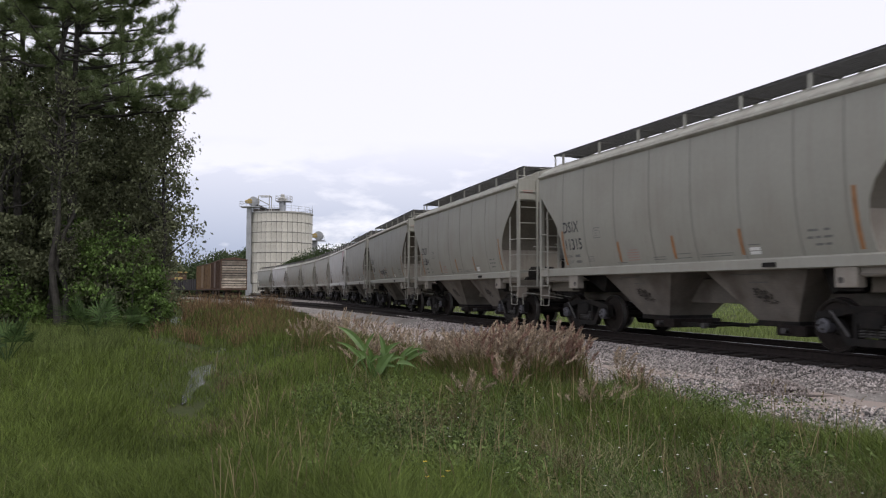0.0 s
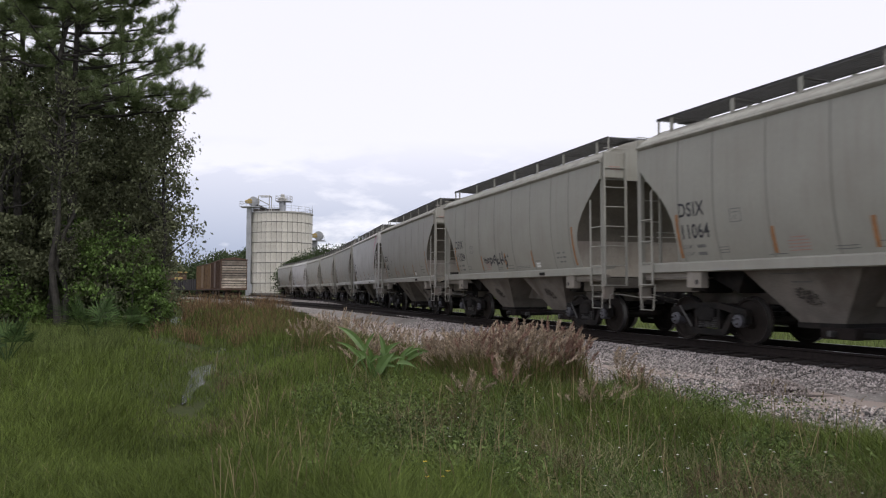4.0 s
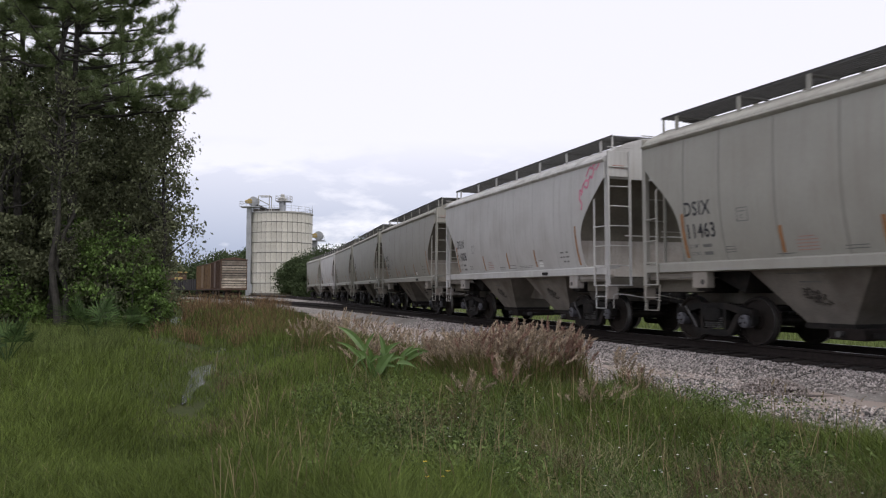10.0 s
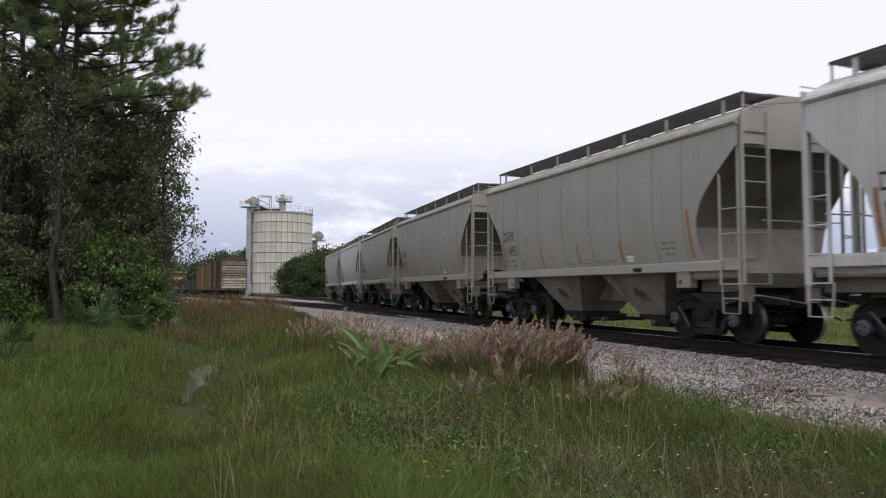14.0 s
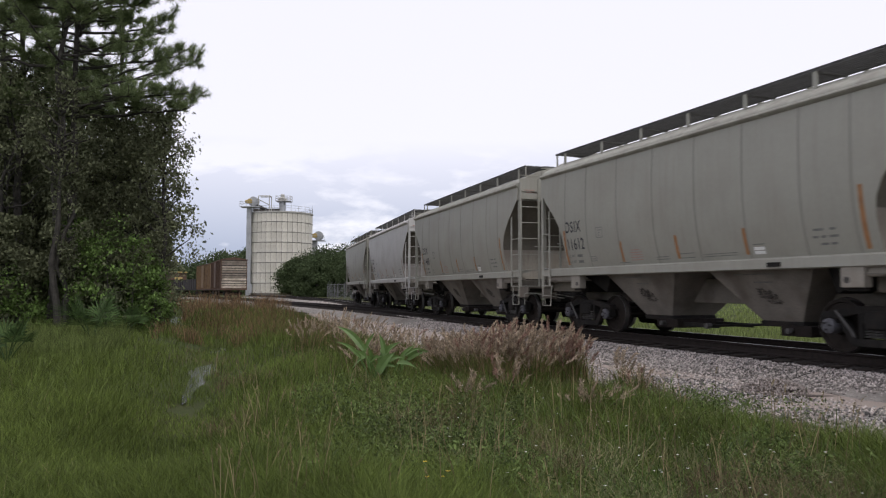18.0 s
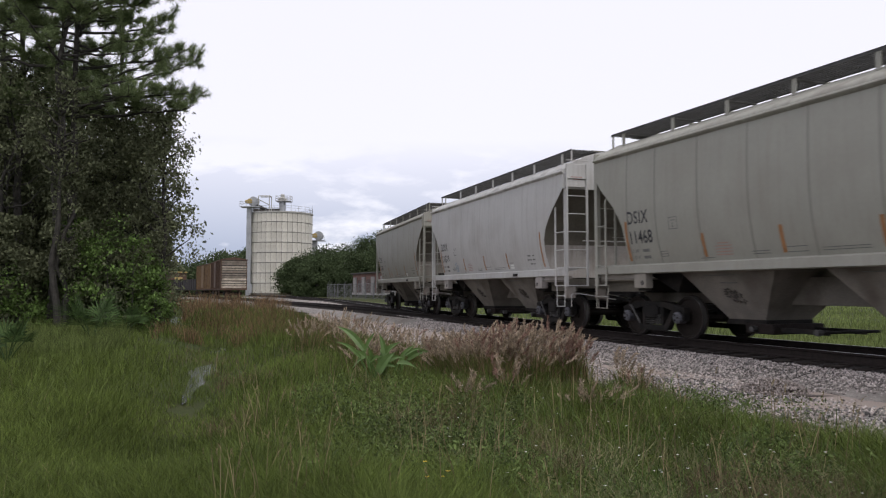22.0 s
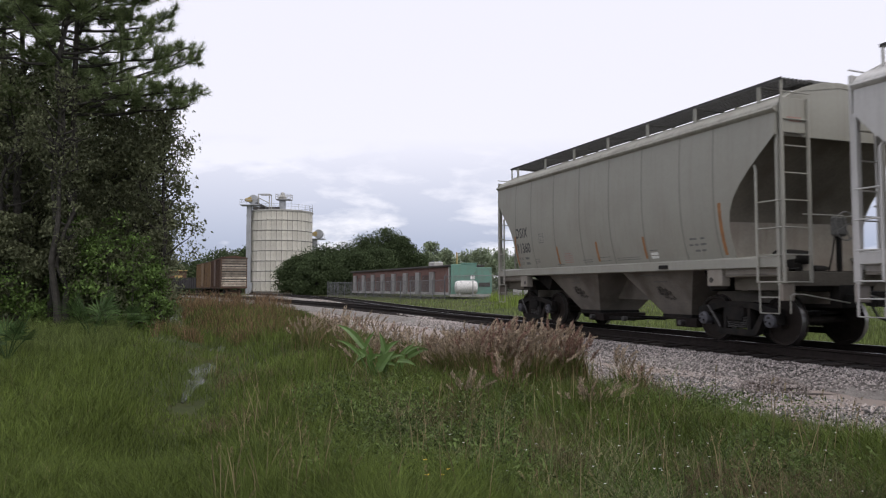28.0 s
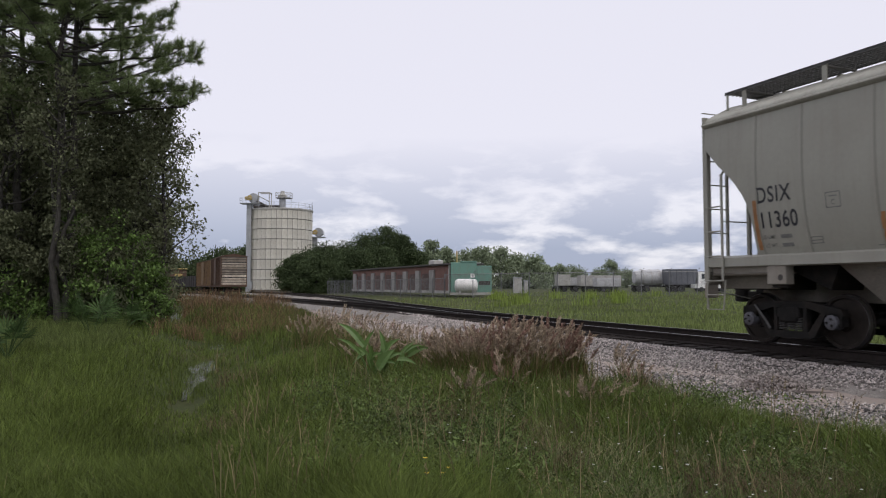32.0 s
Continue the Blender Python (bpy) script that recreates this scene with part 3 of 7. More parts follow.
spoil_heap()
M_WIRE = mat("rusty_wire", (0.035, 0.03, 0.028), 0.8, vary=0.2)
for pts in (((3.95, 12.2), (4.15, 12.45), (4.3, 12.42), (4.5, 12.75)), ((5.55, 12.75), (5.62, 12.3), (5.58, 11.95), (5.8, 11.85), (6.0, 11.9), (6.3, 12.25), (6.2, 12.45)), ((5.75, 12.7), (5.85, 12.3), (5.7, 12.0)), ((3.35, 13.5), (3.55, 13.4), (3.75, 13.45))):
    sh = Shape()
    line = []
    for k, (x, y) in enumerate(pts):
        u, s = track_offset(np.array([x]), np.array([y]))
        line.append((x, y, float(np.interp(u[0], [0, 1.65, 1.95, 2.3, 2.5, 4.3, 5.4], [-0.2, -0.215, -0.33, -0.455, -0.485, -0.50, -0.56])) + 0.03 + 0.05 * (k % 2)))
    sh.tube([tuple(Vector(a).lerp(Vector(b), f)) for a, b in zip(line, line[1:]) for f in (0, 0.35, 0.7)] + [line[-1]], 0.0055, 6)
    solid("old_wire", sh, M_WIRE, "dark bent old wire lying on the ballast", "wire", "old wires on the ballast")
# flat dark oval laid on the sandy strip
wet = Shape()
n = 30
wet.v = [(5.43, 10.95, -0.470)] + [(5.43 + 0.42 * math.cos(a) * (1 + 0.15 * math.sin(3 * a)), 10.95 + 0.24 * math.sin(a) * (1 + 0.2 * math.cos(2 * a)), -0.470) for a in np.linspace(0, 2 * math.pi, n, endpoint=False)]
wet.f = [(0, 1 + i, 1 + (i + 1) % n) for i in range(n)]
solid("damp_patch", wet, mat("dark_sand", (0.10, 0.08, 0.07), 0.6, vary=0.25, scale=5, fine=30, bump=0.6), "dark flat patch on the sandy track", "damp sand", kind="structure", smooth=False)


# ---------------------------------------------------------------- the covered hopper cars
# grimy brown of the end platform; on slope sheets it also paints shade
M_GRIMESHADE = mat("grimy_shaded_brown_paint", (0.145, 0.132, 0.108), 0.85, spec=0.2, vary=0.2, scale=1.5, fine=20, dirt=(0.07, 0.058, 0.045), dirt_amount=0.6, dirt_scale=1.0)
SIDE = ((1.50, 1.33), (1.75, 1.43), (2.05, 1.512), (2.40, 1.572), (2.80, 1.605), (3.25, 1.612), (3.75, 1.60), (4.28, 1.565))
SEAMS = (-4.40, -3.40, -2.08, -0.74, 0.61, 1.92, 3.22, 4.22)


def side_y(z):
    return float(np.interp(z, [p[0] for p in SIDE], [p[1] for p in SIDE]))


def end_x(z, far=False):
    """Where the side sheet ends: full length under the roof, cut back to the hoppers below; less far back beside the brake platform."""
    e = float(np.interp(z, [1.50, 1.62, 1.80, 2.20, 2.50, 2.75, 3.00, 3.25, 3.37, 3.43, 3.74, 3.78], [4.68, 4.60, 4.57, 4.57, 4.62, 4.74, 4.93, 5.18, 5.32, 5.38, 5.66, 5.70]))
    return e + (float(np.interp(z, [1.5, 3.1, 3.43], [0.30, 0.30, 0.0])) if far else 0.0)


def side_panel(x0, x1, sgn, out=0.0, rows=14, thick=0.012):
    sh = Shape()
    zs = [1.50 + (4.28 - 1.50) * i / (rows - 1) for i in range(rows)]
    if abs(x0) > 4.6 or abs(x1) > 4.6:
        zs = sorted(set(zs + [2.20, 2.50, 2.75, 3.00, 3.25, 3.38, 3.44, 3.60, 3.74, 3.78]))
    cols = 3
    for z in zs:
        e, e2 = end_x(z), end_x(z, sgn > 0) + 0.08 * float(np.interp(z, [3.43, 3.74], [0, 1]))
        a, b = max(x0, -e), min(x1, e2)
        if b < a:
            a = b = max(min(x0, e2), -e)
        for k in range(cols):
            sh.v.append((a + (b - a) * k / (cols - 1), sgn * (side_y(z) + out), z))
    n = len(sh.v)
    sh.v += [(x, y - sgn * thick, z) for x, y, z in sh.v]
    for i in range(len(zs) - 1):
        for k in range(cols - 1):
            q = i * cols + k
            sh.f += [(q, q + 1, q + cols + 1, q + cols), (n + q, n + q + cols, n + q + cols + 1, n + q + 1)]
        for k in (0, cols - 1):
            q = i * cols + k
            sh.f.append((q, q + cols, n + q + cols, n + q))
    return sh


def make_wheel_meshes():
    wheel = Shape()
    prof = [(0.13, -0.07), (0.15, -0.085), (0.17, -0.05), (0.39, -0.035), (0.405, -0.07), (0.457, -0.072), (0.459, 0.03), (0.463, 0.045), (0.484, 0.052), (0.486, 0.066), (0.41, 0.07), (0.395, 0.03), (0.18, 0.045), (0.16, 0.08), (0.13, 0.085)]
    wheel.lathe(prof, 40, 1)
    axle = Shape().tube([(0, -0.68, 0), (0, 0.68, 0)], 0.085, 14)
    cap = Shape().lathe([(0.02, 0.0), (0.085, 0.0), (0.10, 0.012), (0.125, 0.02), (0.13, 0.06), (0.13, 0.22)], 20, 1)
    bolts = Shape()
    for k in range(3):
        a = 2 * math.pi * k / 3 + 0.5
        bolts.tube([(0.062 * math.cos(a), -0.022, 0.062 * math.sin(a)), (0.062 * math.cos(a), 0.01, 0.062 * math.sin(a))], 0.02, 6)
    tread = Shape().lathe([(0.4590, -0.07), (0.4605, -0.069), (0.4625, 0.028), (0.4600, 0.03)], 40, 1, cap=False)
    return (wheel.mesh("wheel", M_WHEEL), axle.mesh("axle", M_WHEEL), cap.mesh("bearing_cap", M_CAP), bolts.mesh("cap_bolts", M_STEEL), tread.mesh("wheel_tread", M_TREAD))


def add_wheelset(car, x):
    wheel, axle, cap, bolts, tread = WHEEL_MESHES
    ob = part("wheelset", axle, None, car, "steel axle with two disc wheels")
    ob.matrix_basis = pose(x, 0, 0.457)
    for sgn in (-1, 1):
        w = part("wheel", wheel, None, ob, "dark rusty steel wheel")
        w.matrix_basis = pose(0, sgn * 0.745, 0, 0, 0, 0 if sgn < 0 else 180)
        c = part("bearing_cap", cap, None, ob, "round bearing cap with three bolts")
        c.matrix_basis = pose(0, sgn * 1.16, 0, 0, 0, 0 if sgn < 0 else 180)
        b = part("cap_bolts", bolts, None, ob)
        b.matrix_basis = pose(0, sgn * 1.16, 0, 0, 0, 0 if sgn < 0 else 180)
        b = part("wheel_tread", tread, None, ob, "polished steel tread")
        b.matrix_basis = pose(0, sgn * 0.745, 0, 0, 0, 0 if sgn < 0 else 180)
    return ob


def add_truck(car, x):
    """Cast truck: bolster, two side frames with openings, springs, bearing adapters."""
    bol = part("truck_bolster", Shape().box(x - 0.2, x + 0.2, -1.15, 1.15, 0.42, 0.72, 0.03), M_STEEL, car, "black cast steel truck bolster")
    for sgn in (-1, 1):
        y0, y1 = (sgn * 0.93, sgn * 1.09) if sgn > 0 else (-1.09, -0.93)
        fr = Shape()
        # top chord, sloped ends, lower tension member, two columns
        fr.prism([(x - 1.08, 0.56), (x - 1.06, 0.68), (x - 0.72, 0.74), (x - 0.35, 0.80), (x + 0.35, 0.80), (x + 0.72, 0.74), (x + 1.06, 0.68), (x + 1.08, 0.56), (x + 0.70, 0.60), (x + 0.38, 0.68), (x - 0.38, 0.68), (x - 0.70, 0.60)], 1, y0, y1)
        fr.prism([(x - 0.76, 0.62), (x - 0.62, 0.58), (x - 0.40, 0.27), (x + 0.40, 0.27), (x + 0.62, 0.58), (x + 0.76, 0.62), (x + 0.52, 0.19), (x + 0.42, 0.15), (x - 0.42, 0.15), (x - 0.52, 0.19)], 1, y0 + 0.012, y1 - 0.012)
        for k in (-1, 1):
            fr.box(min(x + k * 0.28, x + k * 0.36), max(x + k * 0.28, x + k * 0.36), y0 + 0.01, y1 - 0.01, 0.26, 0.70, 0.008)
            fr.prism([(x + k * 0.74, 0.60), (x + k * 1.06, 0.60), (x + k * 1.07, 0.40), (x + k * 1.03, 0.38), (x + k * 1.01, 0.56), (x + k * 0.77, 0.56)], 1, y0, y1)
        f = part("side_frame", fr, M_STEEL, car, "black cast steel truck side frame")
        for k in (-0.18, 0, 0.18):
            sp = Shape()
            turns = 5
            sp.tube([(x + k + 0.075 * math.cos(a), sgn * 1.02 + 0.075 * math.sin(a), 0.28 + 0.22 * a / (2 * math.pi * turns)) for a in np.linspace(0, 2 * math.pi * turns, 46)], 0.015, 5)
            part("spring", sp, M_SPRING, f, "coil spring")
        part("bolster_end", Shape().box(x - 0.24, x + 0.24, sgn * 0.88 if sgn > 0 else -1.14, sgn * 1.14 if sgn > 0 else -0.88, 0.50, 0.68, 0.02), M_STEEL, f)
        part("brake_lever", Shape().tube([(x - 0.75, sgn * 1.12, 0.72), (x - 0.45, sgn * 1.14, 0.40), (x - 0.38, sgn * 1.14, 0.30)], 0.022, 6), M_SPRING, f, "worn grey brake lever")
        for k in (-1, 1):
            part("bearing_adapter", Shape().box(x + k * 0.889 - 0.13, x + k * 0.889 + 0.13, sgn * 1.0 - 0.09, sgn * 1.0 + 0.09, 0.50, 0.62, 0.015), M_STEEL, f)
    part("brake_rigging", Shape().box(x - 0.95, x + 0.95, -0.06, 0.06, 0.46, 0.6, 0.01).box(x - 0.9, x + 0.9, -0.62, 0.62, 0.56, 0.62, 0.01), M_STEEL, bol)
    for k in (-1, 1):
        part("brake_beam", Shape().box(x + k * 0.36 - 0.04, x + k * 0.36 + 0.04, -0.8, 0.8, 0.34, 0.44, 0.01), M_STEEL, bol)


def ladder(car, p, stiles, rungs, label, r=0.028):
    """Round rungs between two stiles; p is the name."""
    sh = Shape()
    for q in stiles:
        sh.tube(q, r, 8)
    ob = part(p, sh, M_PAINT, car, label)
    for a, b in rungs:
        part("rung", Shape().tube([a, b], 0.014, 6), M_PAINT, ob)
    return ob


def build_hopper():
    car = thing("hopper_car", pose(0, 0, 0), "grey two-bay covered hopper car rolling on the track", "hopper car", "hopper cars of the train")
    # side sheets, one panel between each two seams, and the raised weld seams
    edges = [-5.70, *SEAMS, 5.78]
    for sgn in (-1, 1):
        for a, b in zip(edges, edges[1:]):
            part("side_panel", side_panel(a + 0.004, b - 0.004, sgn), M_PAINT, car)
        for x in SEAMS:
            part("weld_seam", side_panel(x - 0.020, x + 0.020, sgn, 0.005, thick=0.02), M_PAINT, car)
        # rounded side plate under the roof edge
        ev = [(sgn * 1.44, 4.16), (sgn * 1.568, 4.162), (sgn * 1.63, 4.205), (sgn * 1.640, 4.225), (sgn * 1.63, 4.25), (sgn * 1.57, 4.272), (sgn * 1.545, 4.285), (sgn * 1.535, 4.315), (sgn * 1.48, 4.375), (sgn * 1.24, 4.505), (sgn * 1.20, 4.47), (sgn * 1.42, 4.31)]
        part("roof_edge", Shape().prism(ev, 0, -5.72, 5.80), M_ROOF, car, "grimy sloping grey roof edge")
        # side sill
        sl = [(sgn * 1.18, 1.66), (sgn * 1.47, 1.635), (sgn * 1.53, 1.605), (sgn * 1.53, 1.44), (sgn * 1.46, 1.42), (sgn * 1.46, 1.55), (sgn * 1.18, 1.58)]
        part("side_sill", Shape().prism(sl, 0, -5.78, 5.78), M_PAINT, car, "light grey side sill")
        for k in (-1, 1):
            xa, xb = sorted((k * 3.88, k * 4.30))
            ya, yb = sorted((sgn * 1.30, sgn * 1.50))
            bx = part("bolster_plate", Shape().box(xa, xb, ya, yb, 1.10, 1.44, 0.012), M_ENDPAINT, car, "stained bolster end plate")
            part("jacking_hole", Shape().tube([(k * 4.0, sgn * 1.495, 1.22), (k * 4.0, sgn * 1.503, 1.22)], 0.055, 14), M_DARK, bx)
            xa, xb = sorted((k * 4.30, k * 5.74))
            ya, yb = sorted((sgn * 1.30, sgn * 1.42))
            part("end_sill_web", Shape().box(xa, xb, ya, yb, 1.27, 1.44, 0.012), M_ENDPAINT, car)
            part("end_web", Shape().box(xa + 0.0, xb, min(sgn * 1.16, sgn * 1.20), max(sgn * 1.16, sgn * 1.20), 1.02, 1.29, 0.008), M_GRIMESHADE, car, "grimy web plate of the end platform")
            part("jacking_pad", Shape().box(min(k * 3.92, k * 4.26), max(k * 3.92, k * 4.26), ya, yb, 1.04, 1.13, 0.01), M_STEEL, bx)
    # roof sheet with a low crown
    rf = [(-1.23, 4.495), (-0.9, 4.655), (-0.4, 4.78), (0.4, 4.78), (0.9, 4.655), (1.23, 4.495), (0.9, 4.60), (0, 4.73), (-0.9, 4.60)]
    part("roof", Shape().prism(rf, 0, -5.71, 5.79), M_ROOF, car, "crowned grey roof")
    hatch = Shape().box(-5.1, 5.1, -0.36, 0.36, 4.77, 4.835, 0.02)
    for j in range(9):
        x = -4.8 + j * 1.2
        hatch.box(x - 0.05, x + 0.05, -0.43, 0.43, 4.75, 4.85, 0.012)
    part("hatch_cover", hatch, M_PAINT, car, "long trough hatch cover")
    for k in (-1, 1):
        # upright sheet under the roof's end, sloping hopper end, upright lower sheet
        part("end_wall", Shape().prism([(-1.545, 4.30), (-1.42, 4.41), (-1.24, 4.505), (-0.9, 4.67), (-0.45, 4.795), (0, 4.825), (0.45, 4.795), (0.9, 4.67), (1.24, 4.505), (1.42, 4.41), (1.545, 4.30), (1.59, 3.76), (-1.59, 3.76)], 0, k * 5.70 + 0.04 + 0.04 * k, k * 5.66 + 0.04 + 0.04 * k), M_PAINT, car)
        # the slope sheet's dark colour includes the shade of its downward face
        for name, zs, label in (("slope_sheet", [3.78, 3.60, 3.44, 3.25, 3.00, 2.75, 2.50, 2.32], "grimy sloping end sheet, darkened for its shade"), ("bulkhead_sheet", [2.32, 1.80, 1.40], "upright lower end sheet")):
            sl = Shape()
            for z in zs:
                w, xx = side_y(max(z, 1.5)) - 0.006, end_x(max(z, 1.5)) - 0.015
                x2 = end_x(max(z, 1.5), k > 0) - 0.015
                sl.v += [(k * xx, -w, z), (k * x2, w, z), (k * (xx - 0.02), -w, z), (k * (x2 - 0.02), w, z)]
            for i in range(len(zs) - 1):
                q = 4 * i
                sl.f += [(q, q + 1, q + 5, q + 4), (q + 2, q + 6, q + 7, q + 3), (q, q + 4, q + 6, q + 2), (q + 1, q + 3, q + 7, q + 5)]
            part(name, sl, M_GRIMESHADE if name == "slope_sheet" else M_ENDPAINT, car, label)
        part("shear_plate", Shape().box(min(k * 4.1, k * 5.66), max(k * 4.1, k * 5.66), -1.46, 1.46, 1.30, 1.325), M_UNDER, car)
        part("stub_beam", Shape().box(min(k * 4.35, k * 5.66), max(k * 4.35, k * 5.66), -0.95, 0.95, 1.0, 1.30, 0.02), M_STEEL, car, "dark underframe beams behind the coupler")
        part("end_sill", Shape().box(min(k * 5.70, k * 5.80), max(k * 5.70, k * 5.80), -1.5, 1.5, 1.10, 1.36, 0.012), M_GRIMESHADE, car)
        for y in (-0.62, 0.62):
            part("end_gusset", Shape().prism([(k * 4.45, 1.33), (k * 4.66, 1.33), (k * 4.49, 1.80), (k * 4.45, 1.80)], 1, y - 0.012, y + 0.012), M_GRIMESHADE, car)
        for y in (-0.5, 0.5) if k < 0 else ():
            part("end_post", Shape().box(min(k * 5.62, k * 5.70), max(k * 5.62, k * 5.70), y - 0.035, y + 0.035, 1.32, 3.78, 0.008), M_PAINT, car)
        # coupler and draft gear
        part("draft_box", Shape().box(min(k * 4.9, k * 5.82), max(k * 4.9, k * 5.82), -0.2, 0.2, 0.70, 1.12, 0.02), M_STEEL, car)
        cp = part("coupler", Shape().box(min(k * 5.8, k * 6.2), max(k * 5.8, k * 6.2), -0.07, 0.07, 0.80, 0.96, 0.02), M_STEEL, car, "rusty steel coupler")
        part("knuckle", Shape().lathe([(0.06, 0.74), (0.15, 0.76), (0.16, 0.90), (0.15, 1.0), (0.06, 1.02)], 12, 2, (k * 6.31, 0.05 * k, 0)), M_STEEL, cp)
        part("air_hose", Shape().tube([(k * 5.75, 0.35, 1.0), (k * 6.0, 0.33, 0.78), (k * 6.2, 0.25, 0.55), (k * 6.42, 0.2, 0.50)], 0.022, 7), M_TYRE, car, "black rubber air hose")
        for sgn in (-1, 1):
            part("cut_lever", Shape().tube([(k * 5.86, sgn * 1.40, 0.62), (k * 5.86, sgn * 1.40, 0.93), (k * 5.87, sgn * 1.34, 0.96), (k * 5.88, sgn * 1.10, 0.95), (k * 5.95, sgn * 0.12, 0.80)], 0.014, 6), M_PAINT, car)
            part("step_bracket", Shape().box(min(k * 5.74, k * 5.82), max(k * 5.74, k * 5.82), min(sgn * 1.25, sgn * 1.53), max(sgn * 1.25, sgn * 1.53), 0.84, 1.14, 0.01), M_ENDPAINT, car, "stained bracket plate under the corner")
        for sgn in (-1, 1):
            xe, ye = 5.85 if k > 0 else -5.79, sgn * 1.53
            # side ladder beside the end, end ladder up to the roof, stirrup steps
            zr = [1.17 + 0.478 * q for q in range(8)]
            ladder(car, "side_ladder", [[(k * 5.16, sgn * 1.50, 3.40), (k * 5.29, sgn * 1.57, 3.20), (k * 5.29, sgn * 1.57, 1.16)]],
                   [((k * 5.29, sgn * 1.57, z), (xe, ye, z)) for z in zr[:4]], "grey steel side ladder", 0.026)
            ladder(car, "end_ladder", [[(xe, ye - sgn * 0.02, 4.42), (xe, ye - sgn * 0.02, 1.15)], [(xe + k * 0.02, sgn * 0.92, 4.42), (xe + k * 0.02, sgn * 0.92, 1.16)]],
                   [((xe + k * 0.02, ye, z), (xe + k * 0.02, sgn * 0.88, z)) for z in zr], "grey steel end ladder", 0.034)
            part("corner_post", Shape().box(min(k * 5.70, k * 5.775), max(k * 5.70, k * 5.775), min(sgn * 1.43, sgn * 1.535), max(sgn * 1.43, sgn * 1.535), 1.12, 4.18 if k > 0 else 3.80, 0.008), M_PAINT, car)
            part("stirrup_step", Shape().tube([(k * 5.27, sgn * 1.52, 1.18), (k * 5.31, sgn * 1.54, 0.62), (k * 5.74, sgn * 1.54, 0.62), (k * 5.74, sgn * 1.52, 1.18)], 0.016, 6)
                 .tube([(k * 5.31, sgn * 1.54, 0.90), (k * 5.74, sgn * 1.54, 0.90)], 0.012, 6), M_PAINT, car, "bent steel stirrup step")
            part("ladder_panel", Shape().box(min(xe, xe - k * 0.03), max(xe, xe - k * 0.03), min(ye - sgn * 0.03, sgn * 0.92), max(ye - sgn * 0.03, sgn * 0.92), 3.80, 4.42, 0.006), M_PAINT, car, "pale panel behind the top rungs")
            for z, w in ((4.06, 0.34), (4.00, 0.28)):
                part("warning_stencil", Shape().box(min(xe, xe + k * 0.004), max(xe, xe + k * 0.004), min(sgn * 1.05, sgn * (1.05 + w)), max(sgn * 1.05, sgn * (1.05 + w)), z, z + 0.022), M_REDINK, car)
            part("grab_iron", Shape().tube([(k * 5.80, sgn * 1.02, 2.37), (k * 5.84, sgn * 0.98, 2.37), (k * 5.84, sgn * 0.1, 2.37), (k * 5.70, sgn * 0.08, 2.37)], 0.014, 6), M_PAINT, car)
    # walkway round the roof
    for sgn in (-1, 1):
        y0, y1 = sorted((sgn * 0.46, sgn * 1.22))
        wk = Shape()
        for j in range(9):
            y = y0 + (y1 - y0) * j / 8
            wk.box(-5.5, 5.6, y - 0.008, y + 0.008, 4.835, 4.875)
        for j in range(130):
            x = -5.45 + j * 11.0 / 129
            wk.box(x - 0.010, x + 0.010, y0, y1, 4.84, 4.87)
        wb = part("running_board", wk, M_GRATE, car, "dark steel grating walkway")
        part("running_board_rim", Shape().box(-5.5, 5.6, sgn * 1.22 - 0.008, sgn * 1.22 + 0.008, 4.825, 4.88).box(-5.5, 5.6, sgn * 0.46 - 0.008, sgn * 0.46 + 0.008, 4.825, 4.88), M_GRATE, wb)
        for x in (-5.03, -3.25, -1.63, 0.0, 1.63, 3.25, 5.03):
            part("walkway_post", Shape().box(x - 0.05, x + 0.05, sgn * 1.20 - 0.012, sgn * 1.20 + 0.012, 4.48, 4.85, 0.003), M_PAINT, car)
            part("walkway_bracket", Shape().box(x - 0.03, x + 0.03, min(sgn * 0.44, sgn * 1.20), max(sgn * 0.44, sgn * 1.20), 4.795, 4.828, 0.004), M_GRATE, car)
    for k in (-1, 1):
        wk = Shape()
        for j in range(5):
            x = k * (5.07 + j * 0.12) + 0.05
            wk.box(x - 0.010, x + 0.010, -0.62, 0.62, 4.835, 4.875)
        for j in range(22):
            y = -0.6 + j * 1.2 / 21
            wk.box(min(k * 5.02, k * 5.5), max(k * 5.02, k * 5.5), y - 0.01, y + 0.01, 4.84, 4.87)
        part("end_walkway", wk, M_GRATE, car)
        for sgn in (-1, 1):
            part("walkway_brace", Shape().tube([(k * 5.51 + 0.05, sgn * 1.20, 4.48), (k * 5.51 + 0.05, sgn * 1.20, 4.85), (k * 5.47 + 0.05, sgn * 1.20, 4.87)], 0.024, 6), M_PAINT, car)
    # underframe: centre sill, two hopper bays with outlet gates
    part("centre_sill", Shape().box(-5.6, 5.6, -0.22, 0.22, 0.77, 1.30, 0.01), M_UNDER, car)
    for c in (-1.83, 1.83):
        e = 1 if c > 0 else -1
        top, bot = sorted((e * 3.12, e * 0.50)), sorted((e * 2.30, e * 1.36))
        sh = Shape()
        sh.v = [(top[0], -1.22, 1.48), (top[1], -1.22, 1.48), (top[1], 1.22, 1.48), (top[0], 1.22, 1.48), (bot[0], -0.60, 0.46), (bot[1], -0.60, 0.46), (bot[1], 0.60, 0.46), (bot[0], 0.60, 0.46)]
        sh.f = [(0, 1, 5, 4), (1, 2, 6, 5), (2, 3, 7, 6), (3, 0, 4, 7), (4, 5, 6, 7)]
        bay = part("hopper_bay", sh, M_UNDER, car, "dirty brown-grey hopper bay")
